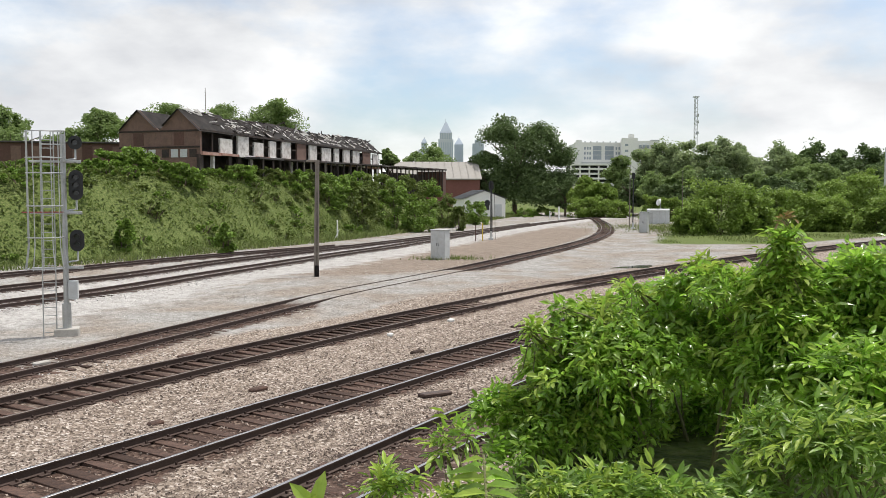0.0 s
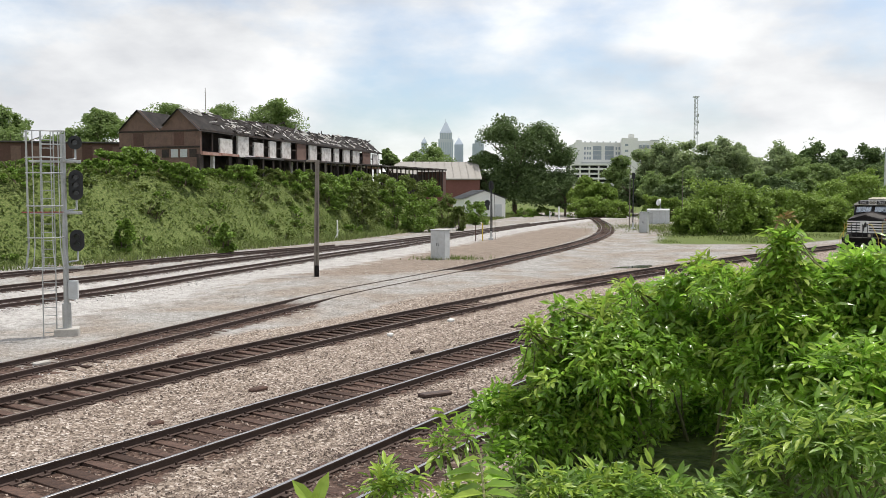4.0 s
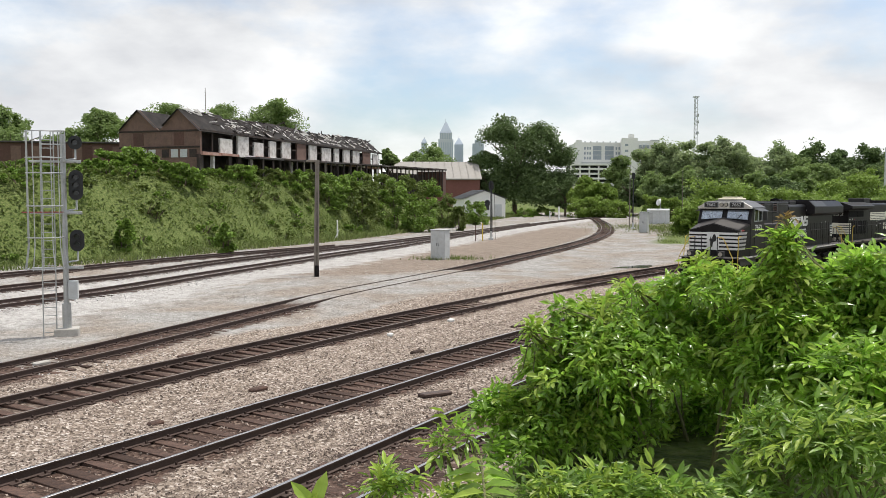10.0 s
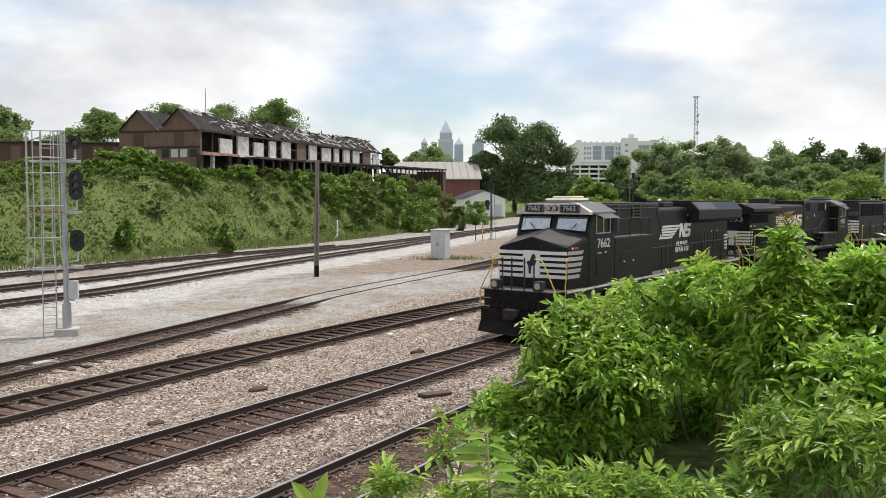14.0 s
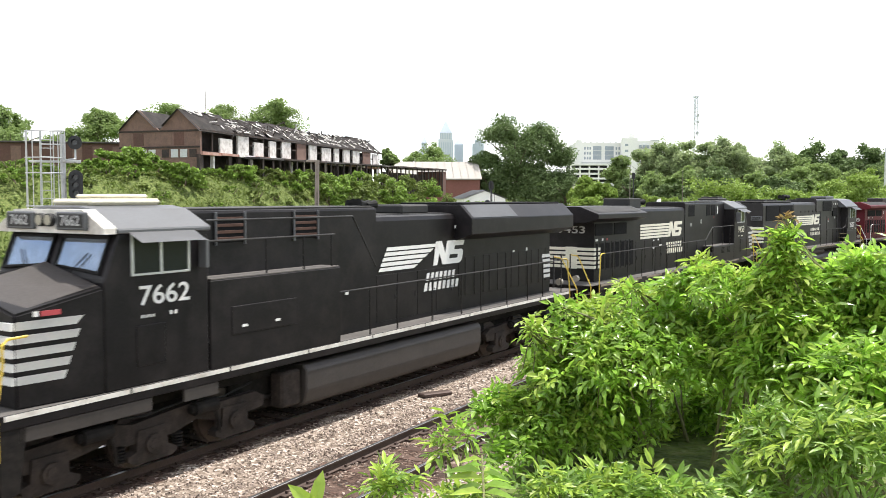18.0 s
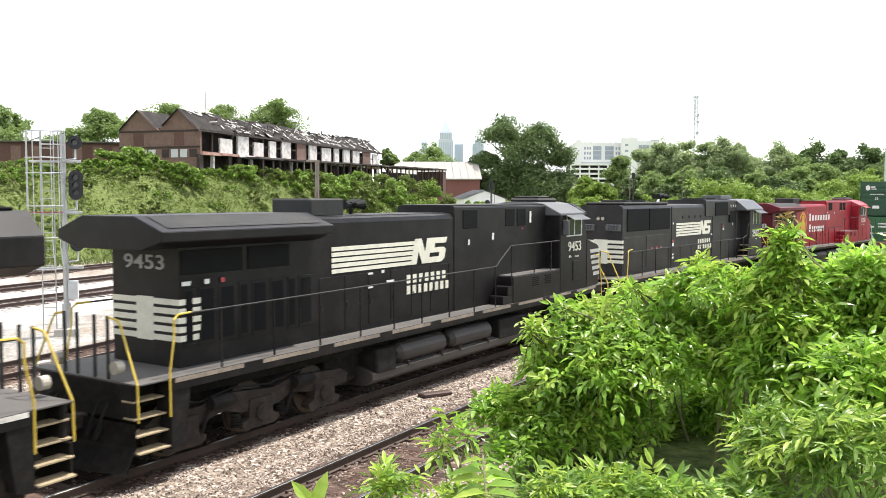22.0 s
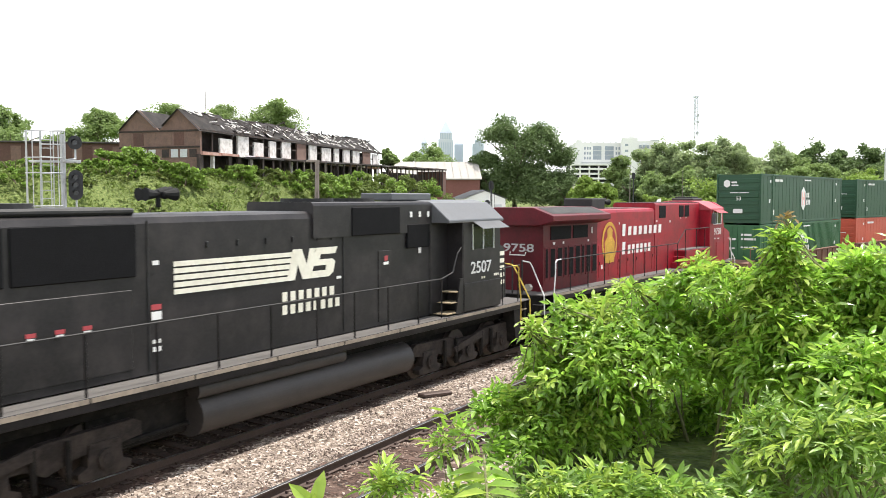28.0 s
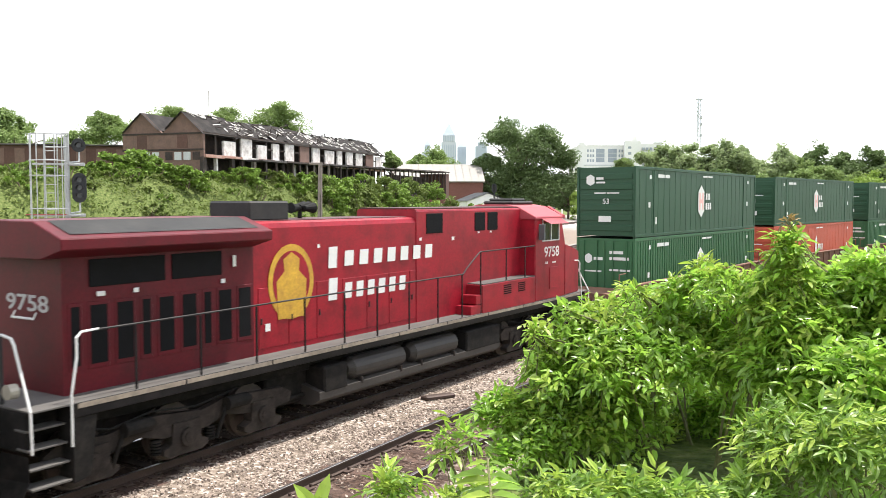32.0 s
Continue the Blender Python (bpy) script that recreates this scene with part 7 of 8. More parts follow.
    for i in range(16):
        a = L * (i + 0.5) / 16
        bm = bmesh.new()
        tube(bm, (a, 0.2, e), (a, W / 2, apex - 0.2), 0.1, 5)
        part("rafter", bm, M_CHAR, r)
    # porch running on beyond the end: burnt frame with a flat roof
    for i in range(12):
        a, b = 9 + 77 * i / 12, 9 + 77 * (i + 0.98) / 12
        bm = bmesh.new()
        box(bm, a, b, -2.6, -0.36 if a < L else 3.0, 9.85 + 0.012 * (a - 20), 10.08 + 0.012 * (a - 20))
        part("porch_roof", bm, M_CHAR if i % 3 else M_ROOFDARK, r)
    for i in range(34):
        a = 10 + 76 * i / 34 + g.uniform(-0.4, 0.4)
        bm = bmesh.new()
        box(bm, a, a + g.uniform(0.12, 0.3), -2.5, -2.3, 5.5, 9.87 + 0.012 * (a - 20))
        part("porch_post", bm, M_CHAR if g.random() < 0.85 else M_POLE, r)
    bm = bmesh.new()
    box(bm, 83.5, 86, -2.4, 3.0, 5.0, 10.3)
    part("end_wall", bm, M_RUSTWALL, r, "charred red-brown end wall")
    bm = bmesh.new()
    box(bm, 60, 83, 1.5, 1.8, 5.5, 9.6)
    part("back_wall", bm, M_CHAR, r)
    return r


ruin()


def rusty_shed():
    x, y, _ = spot(30, 270, 112)
    c = thing("low_shed", pose(x, y, 7.0, 0, 0, 12), "long low rusty brown shed behind the bank", "shed")
    bm = bmesh.new()
    box(bm, -6, 17, 0, 4, 0, 5.0, 0.03)
    part("wall", bm, M_RUSTWALL, c)
    bm = bmesh.new()
    box(bm, -6.2, 17.2, -0.3, 4.3, 5.0, 5.2, 0.03)
    part("roof", bm, M_ROOFDARK, c)
    for i in range(9):
        bm = bmesh.new()
        box(bm, -5.5 + i * 2.5, -4.3 + i * 2.5, -0.03, 0.0, 2.6, 4.6)
        part("wall_panel", bm, M_BRICK, c)


rusty_shed()


# ---- vegetation of the bank ----
def bank_cover():
    g = np.random.default_rng(11)
    s = g.uniform(30, 190, 100000)
    off = -g.uniform(-0.5, 17.0, 100000)
    P = FOOT.side(s, off)
    keep = (P[:, 1] > 40) & (P[:, 1] < 200) & (np.abs(P[:, 0]) < P[:, 1] * 0.58 + 4)
    # uneven mats: denser where a slow noise is high
    n = rolling(P * 1.0, 0.35, 3.0) + 0.6 * rolling(P, 1.1, 7.0)
    keep &= (n > g.uniform(-0.9, 0.5, len(P)))
    P, n = P[keep], n[keep]
    z = relief(P) + g.uniform(0.0, 0.25, len(P)) + np.clip(n, 0, 1) * 0.7 * g.uniform(0.3, 1, len(P))
    ob = leaf_mesh("bank_vines", np.column_stack([P, z]), 0.19, 3, M_VINE, up=0.8)
    tagged(ob, "tangled green vines and weeds covering the bank", "vines", kind="stuff")


bank_cover()


def grass_patch(name, pts, h, seed, label, material=None):
    """Upright tapered blades at plan points."""
    g = np.random.default_rng(seed)
    P = np.asarray(pts)
    n = len(P)
    z = relief(P)
    a = g.uniform(0, 2 * np.pi, n)
    w = 0.02 + 0.05 * h * g.uniform(0.5, 1, n)
    hh = h * g.uniform(0.4, 1.2, n)
    lean = g.normal(size=(n, 2)) * hh[:, None] * 0.35
    b0 = np.column_stack([P[:, 0] - w * np.cos(a), P[:, 1] - w * np.sin(a), z - 0.03])
    b1 = np.column_stack([P[:, 0] + w * np.cos(a), P[:, 1] + w * np.sin(a), z - 0.03])
    tip = np.column_stack([P + lean, z + hh])
    v = np.stack([b0, b1, tip], 1).reshape(-1, 3)
    ob = raw_mesh(name, v, np.arange(3 * n).reshape(-1, 3), material or M_GRASS)
    return tagged(ob, label, "grass", kind="stuff")


g0 = np.random.default_rng(21)
s0 = g0.uniform(25, 330, 26000)
grass_patch("bank_grass", FOOT.side(s0, 2.2 - np.abs(g0.normal(size=26000)) * 3.0), 0.7, 22, "tall pale grass along the foot of the bank")
P0 = np.column_stack([g0.uniform(22, 75, 24000), 98 + 140 * g0.uniform(0, 1, 24000) ** 1.5])
P0 = P0[(P0[:, 0] > 0.25 * P0[:, 1]) & (-beyond(LINE_C, P0) < -7) & (rolling(P0, 0.08, 2.0) > -0.25)]
P0 = np.concatenate([P0, np.column_stack([g0.normal(38, 5, 5000), g0.normal(142, 11, 5000)])])
grass_patch("yard_grass", P0, 0.45, 23, "rough grass between gravel and bushes")
P0 = np.column_stack([g0.normal(0.6, 1.6, 500), g0.normal(72.2, 0.8, 500)])
grass_patch("case_grass", P0, 0.35, 24, "tufts of grass round the relay case")

rb = random.Random(8)
for px, top, depth, rx, rz in ((160, 285, 88, 2.2, 1.6), (205, 262, 90, 2.6, 2.2), (240, 262, 91, 2.4, 2.0), (280, 280, 92, 2.6, 1.6), (325, 288, 92, 2.2, 1.4), (425, 300, 93, 2.2, 1.5), (520, 308, 100, 2.4, 1.8), (585, 312, 104, 2.4, 1.7), (640, 318, 108, 2.6, 1.9), (700, 312, 116, 2.6, 2.0), (745, 330, 130, 2.8, 2.0), (400, 388, 76, 0.9, 1.0), (790, 340, 150, 2.6, 2.2), (810, 362, 135, 1.3, 1.9), (218, 384, 74, 0.7, 1.0), (130, 300, 85, 2.2, 1.4), (60, 300, 80, 2.4, 1.3), (15, 300, 78, 2.4, 1.4), (840, 355, 165, 2.2, 1.8), (930, 368, 230, 3.2, 1.8), (960, 366, 250, 3.2, 1.8), (380, 306, 93, 2.4, 1.6), (410, 300, 95, 2.4, 1.6), (460, 305, 98, 2.6, 1.8), (495, 308, 101, 2.6, 1.8), (550, 310, 106, 2.8, 1.9), (615, 312, 114, 2.8, 2.0), (665, 312, 122, 2.8, 2.0), (690, 322, 128, 2.8, 2.0), (722, 320, 138, 3.0, 2.1), (760, 326, 150, 3.0, 2.1)):
    if px > 370 and top < 330:
        depth += 9 + 0.02 * (px - 370)
        top -= 9
        rz *= 1.3
    x, y, z = spot(px, top, depth)
    zg = lift(x, y)
    bush((x, y, zg - 0.1), (rx, rx * 0.9, max(0.55, min((z - zg) / 1.75, rz * 1.6))), rb.randint(0, 999), "leafy green shrub growing on the bank", 0.27, 34, 90, M_SHRUB if rb.random() < 0.6 else M_VINE, "shrubs on the bank")


# low mounds of weeds over the slope
for k in range(120):
    s1, o1 = rb.uniform(44, 165), -rb.uniform(1.0, 11.5)
    x, y = FOOT.side(np.array([s1]), np.array([o1]))[0]
    w = rb.uniform(0.5, 1.7)
    bush((x, y, lift(x, y) - 0.1), (w, w * 0.8, w * rb.uniform(0.3, 0.55)), rb.randint(0, 999), "low mound of green weeds on the bank", 0.19, 14, 46, M_SHRUB if rb.random() < 0.55 else M_VINE, "weeds on the bank")


# ---- trees and woods ----
def tree_px(px, top, depth, radius, seed, label, ground=None, **kw):
    x, y, z = spot(px, top, depth)
    zg = lift(x, y) if ground is None else ground
    return tree((x, y, zg), z - zg, radius, seed, label, **kw)


tree_px(912, 200, 255, 13.5, 41, "large dark green oak with a broad uneven crown", leaf=0.42, per=150, low=0.08, trunk_r=0.8, material=M_OAK, clump=0.26, lobes=((-4.5, 0, 23.2, 5.8, 6.0, 46), (7.2, 1, 22.3, 5.2, 6.0, 42), (1.3, -1, 18.8, 7.2, 6.4, 52), (12.0, 0, 16.0, 5.0, 5.6, 40), (13.2, -1, 9.6, 4.8, 5.0, 36), (-9.6, -1, 15.2, 4.2, 4.6, 34), (0.0, -2, 11.5, 8.4, 6.2, 56), (7.6, -2, 8.0, 6.4, 5.6, 46), (-7.4, -1, 8.6, 5.2, 4.8, 36), (-4.0, -3, 6.0, 5.6, 4.0, 36), (3.5, -4, 5.6, 6.4, 4.0, 40), (11.0, -3, 5.0, 5.4, 4.0, 34)))
tree_px(1000, 318, 240, 4.6, 42, "dark green tree beside the large oak", material=M_OAK, leaf=0.42, count=70, per=110, low=0.04, trunk_r=0.4)
tree_px(868, 300, 250, 5.5, 43, "dark green tree beside the large oak", material=M_OAK, leaf=0.42, count=70, per=110, low=0.06, trunk_r=0.5)
for px, top, depth, rad, sd in ((188, 198, 145, 4.2, 51), (300, 182, 165, 5.0, 52), (410, 188, 170, 5.0, 53), (484, 178, 165, 5.0, 54), (5, 190, 120, 4.6, 55), (20, 225, 118, 5.0, 56), (120, 228, 140, 4.0, 57), (688, 264, 160, 1.4, 58), (770, 254, 420, 11.0, 59), (738, 266, 430, 8.0, 60)):
    tree_px(px, top, depth, rad * 1.12, sd, "leafy green tree rising behind the bank", leaf=0.25 if depth < 200 else 0.6, count=110, per=95, material=M_TREE, low=0.5 if depth < 200 and px > 150 else 0.1, group="trees behind the bank", clump=0.28)
rw = random.Random(31)
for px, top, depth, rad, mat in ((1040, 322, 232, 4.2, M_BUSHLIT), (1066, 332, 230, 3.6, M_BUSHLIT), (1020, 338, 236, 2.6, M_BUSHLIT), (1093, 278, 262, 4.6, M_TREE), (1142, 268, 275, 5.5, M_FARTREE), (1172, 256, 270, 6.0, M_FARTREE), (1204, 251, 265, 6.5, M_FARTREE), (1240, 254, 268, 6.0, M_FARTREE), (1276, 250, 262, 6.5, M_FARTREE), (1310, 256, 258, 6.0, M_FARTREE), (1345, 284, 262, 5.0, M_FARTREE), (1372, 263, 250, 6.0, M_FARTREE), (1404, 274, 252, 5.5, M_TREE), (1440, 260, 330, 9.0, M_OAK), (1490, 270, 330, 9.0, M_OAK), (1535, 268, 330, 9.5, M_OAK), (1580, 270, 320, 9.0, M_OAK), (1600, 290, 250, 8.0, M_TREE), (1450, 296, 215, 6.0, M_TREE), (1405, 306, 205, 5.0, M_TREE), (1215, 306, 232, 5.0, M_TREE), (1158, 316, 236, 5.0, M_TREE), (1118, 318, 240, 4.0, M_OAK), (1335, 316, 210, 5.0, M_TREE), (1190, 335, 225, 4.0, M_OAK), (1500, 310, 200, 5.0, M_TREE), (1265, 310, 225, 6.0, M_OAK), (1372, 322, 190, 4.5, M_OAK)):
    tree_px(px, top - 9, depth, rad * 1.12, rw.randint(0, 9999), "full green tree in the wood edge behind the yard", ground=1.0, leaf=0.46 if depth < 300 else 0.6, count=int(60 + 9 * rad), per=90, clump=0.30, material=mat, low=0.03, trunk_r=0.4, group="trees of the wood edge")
# far woods close the view between the trees
g1 = np.random.default_rng(77)
bb = np.linspace(-0.62, 0.75, 170)
cen = np.column_stack([np.sin(bb) * 620, np.cos(bb) * 620, 8 + 5 * np.sin(bb * 23) + 3 * np.sin(bb * 57)])
P1 = (cen[:, None] + np.clip(g1.normal(size=(170, 260, 3)), -1.6, 1.6) * np.array([9, 9, 6.0])).reshape(-1, 3)
P1 = P1[(P1[:, 2] > 1) & ~((P1[:, 0] > 75) & (P1[:, 0] < 160) & (P1[:, 2] > 9))]
# these leaves carry the haze in their pale colour; the air itself is clear
tagged(leaf_mesh("far_woods", P1, 1.5, 78, M_FARTREE), "distant green woods along the horizon, haze put into the leaf colour", "woods", kind="stuff")
for px, base, depth, rx, rz, sd in ((1276, 411, 122, 5.0, 4.7, 61), (1226, 411, 120, 2.8, 2.4, 62), (1326, 409, 123, 3.2, 3.4, 63), (1428, 407, 134, 4.6, 3.4, 64), (1470, 405, 132, 3.6, 3.0, 65), (1525, 402, 142, 4.2, 6.0, 66), (1560, 402, 126, 4.0, 3.0, 67), (1610, 400, 124, 5.0, 4.5, 68), (1480, 400, 165, 5.0, 5.0, 69), (1370, 396, 165, 4.6, 4.0, 70), (1040, 372, 225, 5.0, 3.2, 71), (1085, 372, 222, 4.5, 2.6, 72), (1160, 385, 190, 3.0, 3.4, 73), (1195, 385, 188, 3.0, 3.0, 74)):
    x, y, _ = spot(px, base, depth)
    bush((x, y, lift(x, y) - 0.1), (rx, rx * 0.8, rz), sd, "dense rounded green bush at the edge of the gravel", 0.29, 80, 110, M_BUSHLIT, "bushes beside the yard")


# ---- distant buildings ----
def far(px, depth):
    return (px - 784) / 1520 * depth


# white apartment blocks, the parking deck under them and a pavilion
def panels(parent, name, material, spots, y=-0.1, depth=0.3):
    for x0, x1, z0, z1 in spots:
        bm = bmesh.new()
        box(bm, x0, x1, y, y + depth, z0, z1)
        part(name, bm, material, parent)


def apartments():
    a = thing("apartment_block", pose(far(1017, 600), 600, 4, 0, 0, 5), "white apartment block with tall glazed bays", "building")
    panels(a, "wall", M_FARWHITE, [(0, 33.5, -6, 38.6)], 0.0, 20)
    panels(a, "roof_edge", M_FARWHITE, [(-0.2, 33.7, 38.6, 39.4), (1.0, 4.5, 39.4, 41.0)], -0.3, 4)
    panels(a, "glazed_bay", M_FARGLASS, [(12.5, 18.5, 27.5, 36.8), (21.0, 27.2, 27.5, 36.8)])
    panels(a, "floor_band", M_CASE, [(x, x + 6.1, z, z + 0.35) for x in (12.45, 21.05) for z in (30.5, 33.6)], -0.25, 0.3)
    panels(a, "window", M_FARGLASS, [(x, x + 1.1, z, z + 1.9) for x in (6.2, 8.2, 10.0, 28.6, 30.6) for z in (27.6, 31.0, 34.4)])
    panels(a, "roof_vent", M_CASE, [(x, x + 0.9, 39.4, 40.3) for x in (7, 11, 15.5, 20, 25, 29)], 2, 1)
    panels(a, "podium", M_CASE, [(4, 26, 18, 25.6)], -4, 4)
    b = thing("apartment_block", pose(far(1098, 590), 588, 4, 0, 0, -8), "white apartment block with stacked balconies", "building")
    panels(b, "wall", M_FARWHITE, [(0, 10.5, -6, 41.5)], 0.0, 18)
    panels(b, "side_wing", M_FARWHITE, [(10.5, 25, -6, 39.6)], 1.5, 16)
    panels(b, "stair_tower", M_FARWHITE, [(4.5, 8.2, 41.5, 44.2)], 2, 5)
    panels(b, "window", M_FARGLASS, [(2.0, 4.2, z, z + 1.6) for z in (24, 28, 32, 36)] + [(x, x + 1.5, z, z + 1.9) for x in (11.6, 14.0, 16.6) for z in (24, 27.6, 31.2, 34.8)], 1.3 - 1.4, 1.7)
    panels(b, "balcony", M_FARWHITE, [(19, 24.6, z, z + 0.9) for z in (23, 26.6, 30.2, 33.8)], 0.0, 1.6)
    # black panels paint the shade of the recesses on the white wall
    panels(b, "painted_recess_shade", M_SIGNAL, [(19.3, 24.4, z + 0.9, z + 3.0) for z in (23, 26.6, 30.2, 33.8)] + [(8.6, 10.2, z, z + 2.4) for z in (26, 30, 34, 37.5)], 1.3, 0.4)
    panels(b, "roof_edge", M_CASE, [(19.0, 25.0, 39.6, 40.2)], 1.2, 4)


apartments()


def parking_deck():
    dk = thing("parking_deck", pose(far(1008, 560), 560, 0, 0, 0, 3), "white open concrete parking deck behind the trees", "building")
    panels(dk, "deck_slab", M_FARWHITE, [(0, 28, z, z + 1.2) for z in (26.0, 23.1, 20.0, 16.9, 13.8, 10.7)], 0, 20)
    panels(dk, "column", M_FARWHITE, [(x, x + 0.9, -4, 26.0) for x in (0.2, 6.3, 12.4, 18.5, 24.6, 27.0)], 0.3, 0.9)
    panels(dk, "core_wall", M_SIGNAL, [(1, 27, -4, 25.8)], 6, 12)
    pv = thing("pavilion", pose(far(979, 420), 420, 0, 0, 0, 6), "low white pavilion with a pale sloping roof", "building")
    panels(pv, "wall", M_FARWHITE, [(0, 11, -3, 9.0)], 0.6, 8)
    panels(pv, "window", M_SIGNAL, [(x, x + 1.6, 6.6, 8.6) for x in (0.6, 2.9, 5.2, 7.5)], 0.4, 0.3)
    panels(pv, "pillar", M_FARWHITE, [(x, x + 0.35, 5, 9.4) for x in (0.0, 3.4, 6.8, 10.4)], -0.6, 0.4)
    bm = bmesh.new()
    extrude(bm, [(-1.0, 9.3), (4.5, 12.6), (9.5, 9.3), (9.5, 9.0), (-1.0, 9.0)], -0.5, 11.6, axis="x")
    part("roof", bm, M_WARE, pv)


parking_deck()


def warehouse():
    x0, x1 = far(690, 240), far(850, 240)
    w = thing("warehouse", pose(x0, 240, 0, 0, 0, 3), "long low warehouse with a pale metal roof and brown walls", "building")
    bm = bmesh.new()
    box(bm, 0, x1 - x0, 0, 24, -2, 10.2, 0.05)
    part("wall", bm, M_WAREWALL, w)
    bm = bmesh.new()
    extrude(bm, [(-0.6, 10.2), (12, 15.4), (24.6, 10.2), (24.6, 9.9), (-0.6, 9.9)], -0.5, x1 - x0 + 0.5, axis="x")
    part("roof", bm, M_WARE, w)
    for i in range(12):
        bm = bmesh.new()
        xx = (x1 - x0) * (i + 0.5) / 12
        v = [bm.verts.new(c) for c in ((xx - 0.06, -0.6, 10.26), (xx + 0.06, -0.6, 10.26), (xx + 0.06, 12, 15.46), (xx - 0.06, 12, 15.46))]
        bmesh.ops.solidify(bm, geom=[bm.faces.new(v)], thickness=0.08)
        part("roof_seam", bm, M_WARE, w)
    b = thing("dark_roof_block", pose(far(712, 300), 300, 10), "small dark-roofed block behind the warehouse", "building")
    bm = bmesh.new()
    extrude(bm, [(-5, 0), (5, 0), (5, 4.5), (0, 6.5), (-5, 4.5)], 0, 8)
    part("wall", bm, M_ROOFDARK, b)


warehouse()


def white_garage():
    x, y = far(858, 215), 215
    z = 0.6
    gch = thing("white_garage", pose(x, y, z, 0, 0, 20), "small white gabled garage with a grey roof", "building")
    bm = bmesh.new()
    extrude(bm, [(-5.6, -2), (5.6, -2), (5.6, 4.0), (0, 6.0), (-5.6, 4.0)], 0, 8)
    part("wall", bm, M_FARWHITE, gch)
    for sx in (1, -1):
        bm = bmesh.new()
        v = [bm.verts.new(c) for c in ((0, -0.5, 6.25), (sx * 6.1, -0.5, 4.05), (sx * 6.1, 8.5, 4.05), (0, 8.5, 6.25))]
        bmesh.ops.solidify(bm, geom=[bm.faces.new(v)], thickness=0.2)
        part("roof_slope", bm, M_GREYROOF, gch)
    for a, b in ((-4.6, -3.2), (-1.0, 1.2), (2.6, 4.6)):
        bm = bmesh.new()
        box(bm, a, b, -0.06, 0, -1 if a > 0 else 1.2, 2.6)
        part("door" if a > 0 else "window", bm, M_SIGNAL if a < 0 else M_CASE, gch)


white_garage()


def skyline():
    def tower(px, depth, w, tiers, label, spire=0.0, mat=None):
        t = thing("skyscraper", pose(far(px, depth), depth, 0), label, "skyscraper", "towers of the skyline")
        z = 0
        for k, (ww, h) in enumerate(tiers):
            bm = bmesh.new()
            box(bm, -w * ww / 2, w * ww / 2, 0, w * ww, z, z + h, w * 0.02)
            sh = part("shaft", bm, mat or M_TOWER, t)
            for i in range(7):
                bm = bmesh.new()
                xx = -w * ww / 2 + w * ww * (i + 0.5) / 7
                box(bm, xx - w * ww * 0.035, xx + w * ww * 0.035, -0.6, 0, z + h * 0.03, z + h * 0.95)
                part("window_bay", bm, M_TOWERGLASS, sh)
            z += h
        if spire:
            bm = bmesh.new()
            bmesh.ops.create_cone(bm, segments=4, radius1=w * tiers[-1][0] * 0.70, radius2=w * 0.04, depth=spire, matrix=Matrix.Translation((0, w * tiers[-1][0] / 2, z + spire / 2)) @ Matrix.Rotation(math.pi / 4, 4, "Z"))
            part("roof_pyramid", bm, M_TOWERGLASS, t)
            bm = bmesh.new()
            tube(bm, (0, w / 2, z + spire * 0.9), (0, w / 2, z + spire * 1.25), w * 0.02, 6)
            part("spire", bm, M_TOWER, t)
    tower(789, 2400, 42, ((1.0, 168), (0.82, 18)), "pale skyscraper with a stepped pyramid top in the distance", 32)
    tower(812, 2500, 26, ((1.0, 160),), "slender blue-grey tower on the skyline", 20, M_TOWERGLASS)
    tower(751, 2500, 34, ((1.0, 145), (0.5, 20)), "stepped pale tower half hidden by trees", 14)
    tower(846, 2300, 30, ((1.0, 150), (0.6, 10)), "grey-blue tower behind the oak", 0, M_TOWERGLASS)


skyline()


def lattice_mast():
    d = 640
    t = thing("lattice_mast", pose(far(1228, d), d, 2), "tall white lattice radio mast above the trees", "radio mast")
    h, w = 78.0, 1.7
    for k in range(3):
        a = k * 2.094
        bm = bmesh.new()
        tube(bm, (w * math.cos(a), w * math.sin(a), 0), (w * 0.7 * math.cos(a), w * 0.7 * math.sin(a), h), 0.22, 5)
        part("leg", bm, M_MAST, t)
    for i in range(24):
        z = h * i / 24
        for k in range(3):
            a, b = k * 2.094, (k + 1) * 2.094
            bm = bmesh.new()
            tube(bm, (w * math.cos(a), w * math.sin(a), z), (w * math.cos(b), w * math.sin(b), z + h / 24), 0.13, 4)
            part("brace", bm, M_MAST, t)
    bm = bmesh.new()
    box(bm, -2.2, 2.2, -1.2, 1.2, h - 1.0, h - 0.3)
    part("top_frame", bm, M_MAST, t)
    for z in (50, 58, 63):
        bm = bmesh.new()
        box(bm, 0.8, 2.2, -0.8, 0.8, z, z + 2.0)
        part("antenna", bm, M_MAST, t)


lattice_mast()
for px, base, top, depth, r, lab in ((367, 250, 158, 300, 0.18, "thin antenna pole behind the ruined building"), (1564, 330, 262, 230, 0.35, "grey lamp pole above the trees"), (1114, 395, 292, 150, 0.1, "slim dark pole beside the junction"), (1207, 360, 300, 170, 0.08, "thin dark pole among the bushes")):
    x, y, z = spot(px, top, depth)
    zb = spot(px, base, depth)[2]
    c = thing("pole", pose(x, y, min(zb, lift(x, y))), lab, "pole")
    bm = bmesh.new()
    tube(bm, (0, 0, 0), (0, 0, z - min(zb, lift(x, y))), r, 6, r * 0.6)
    part("shaft", bm, M_CASE if px > 1500 else M_POLE, c)


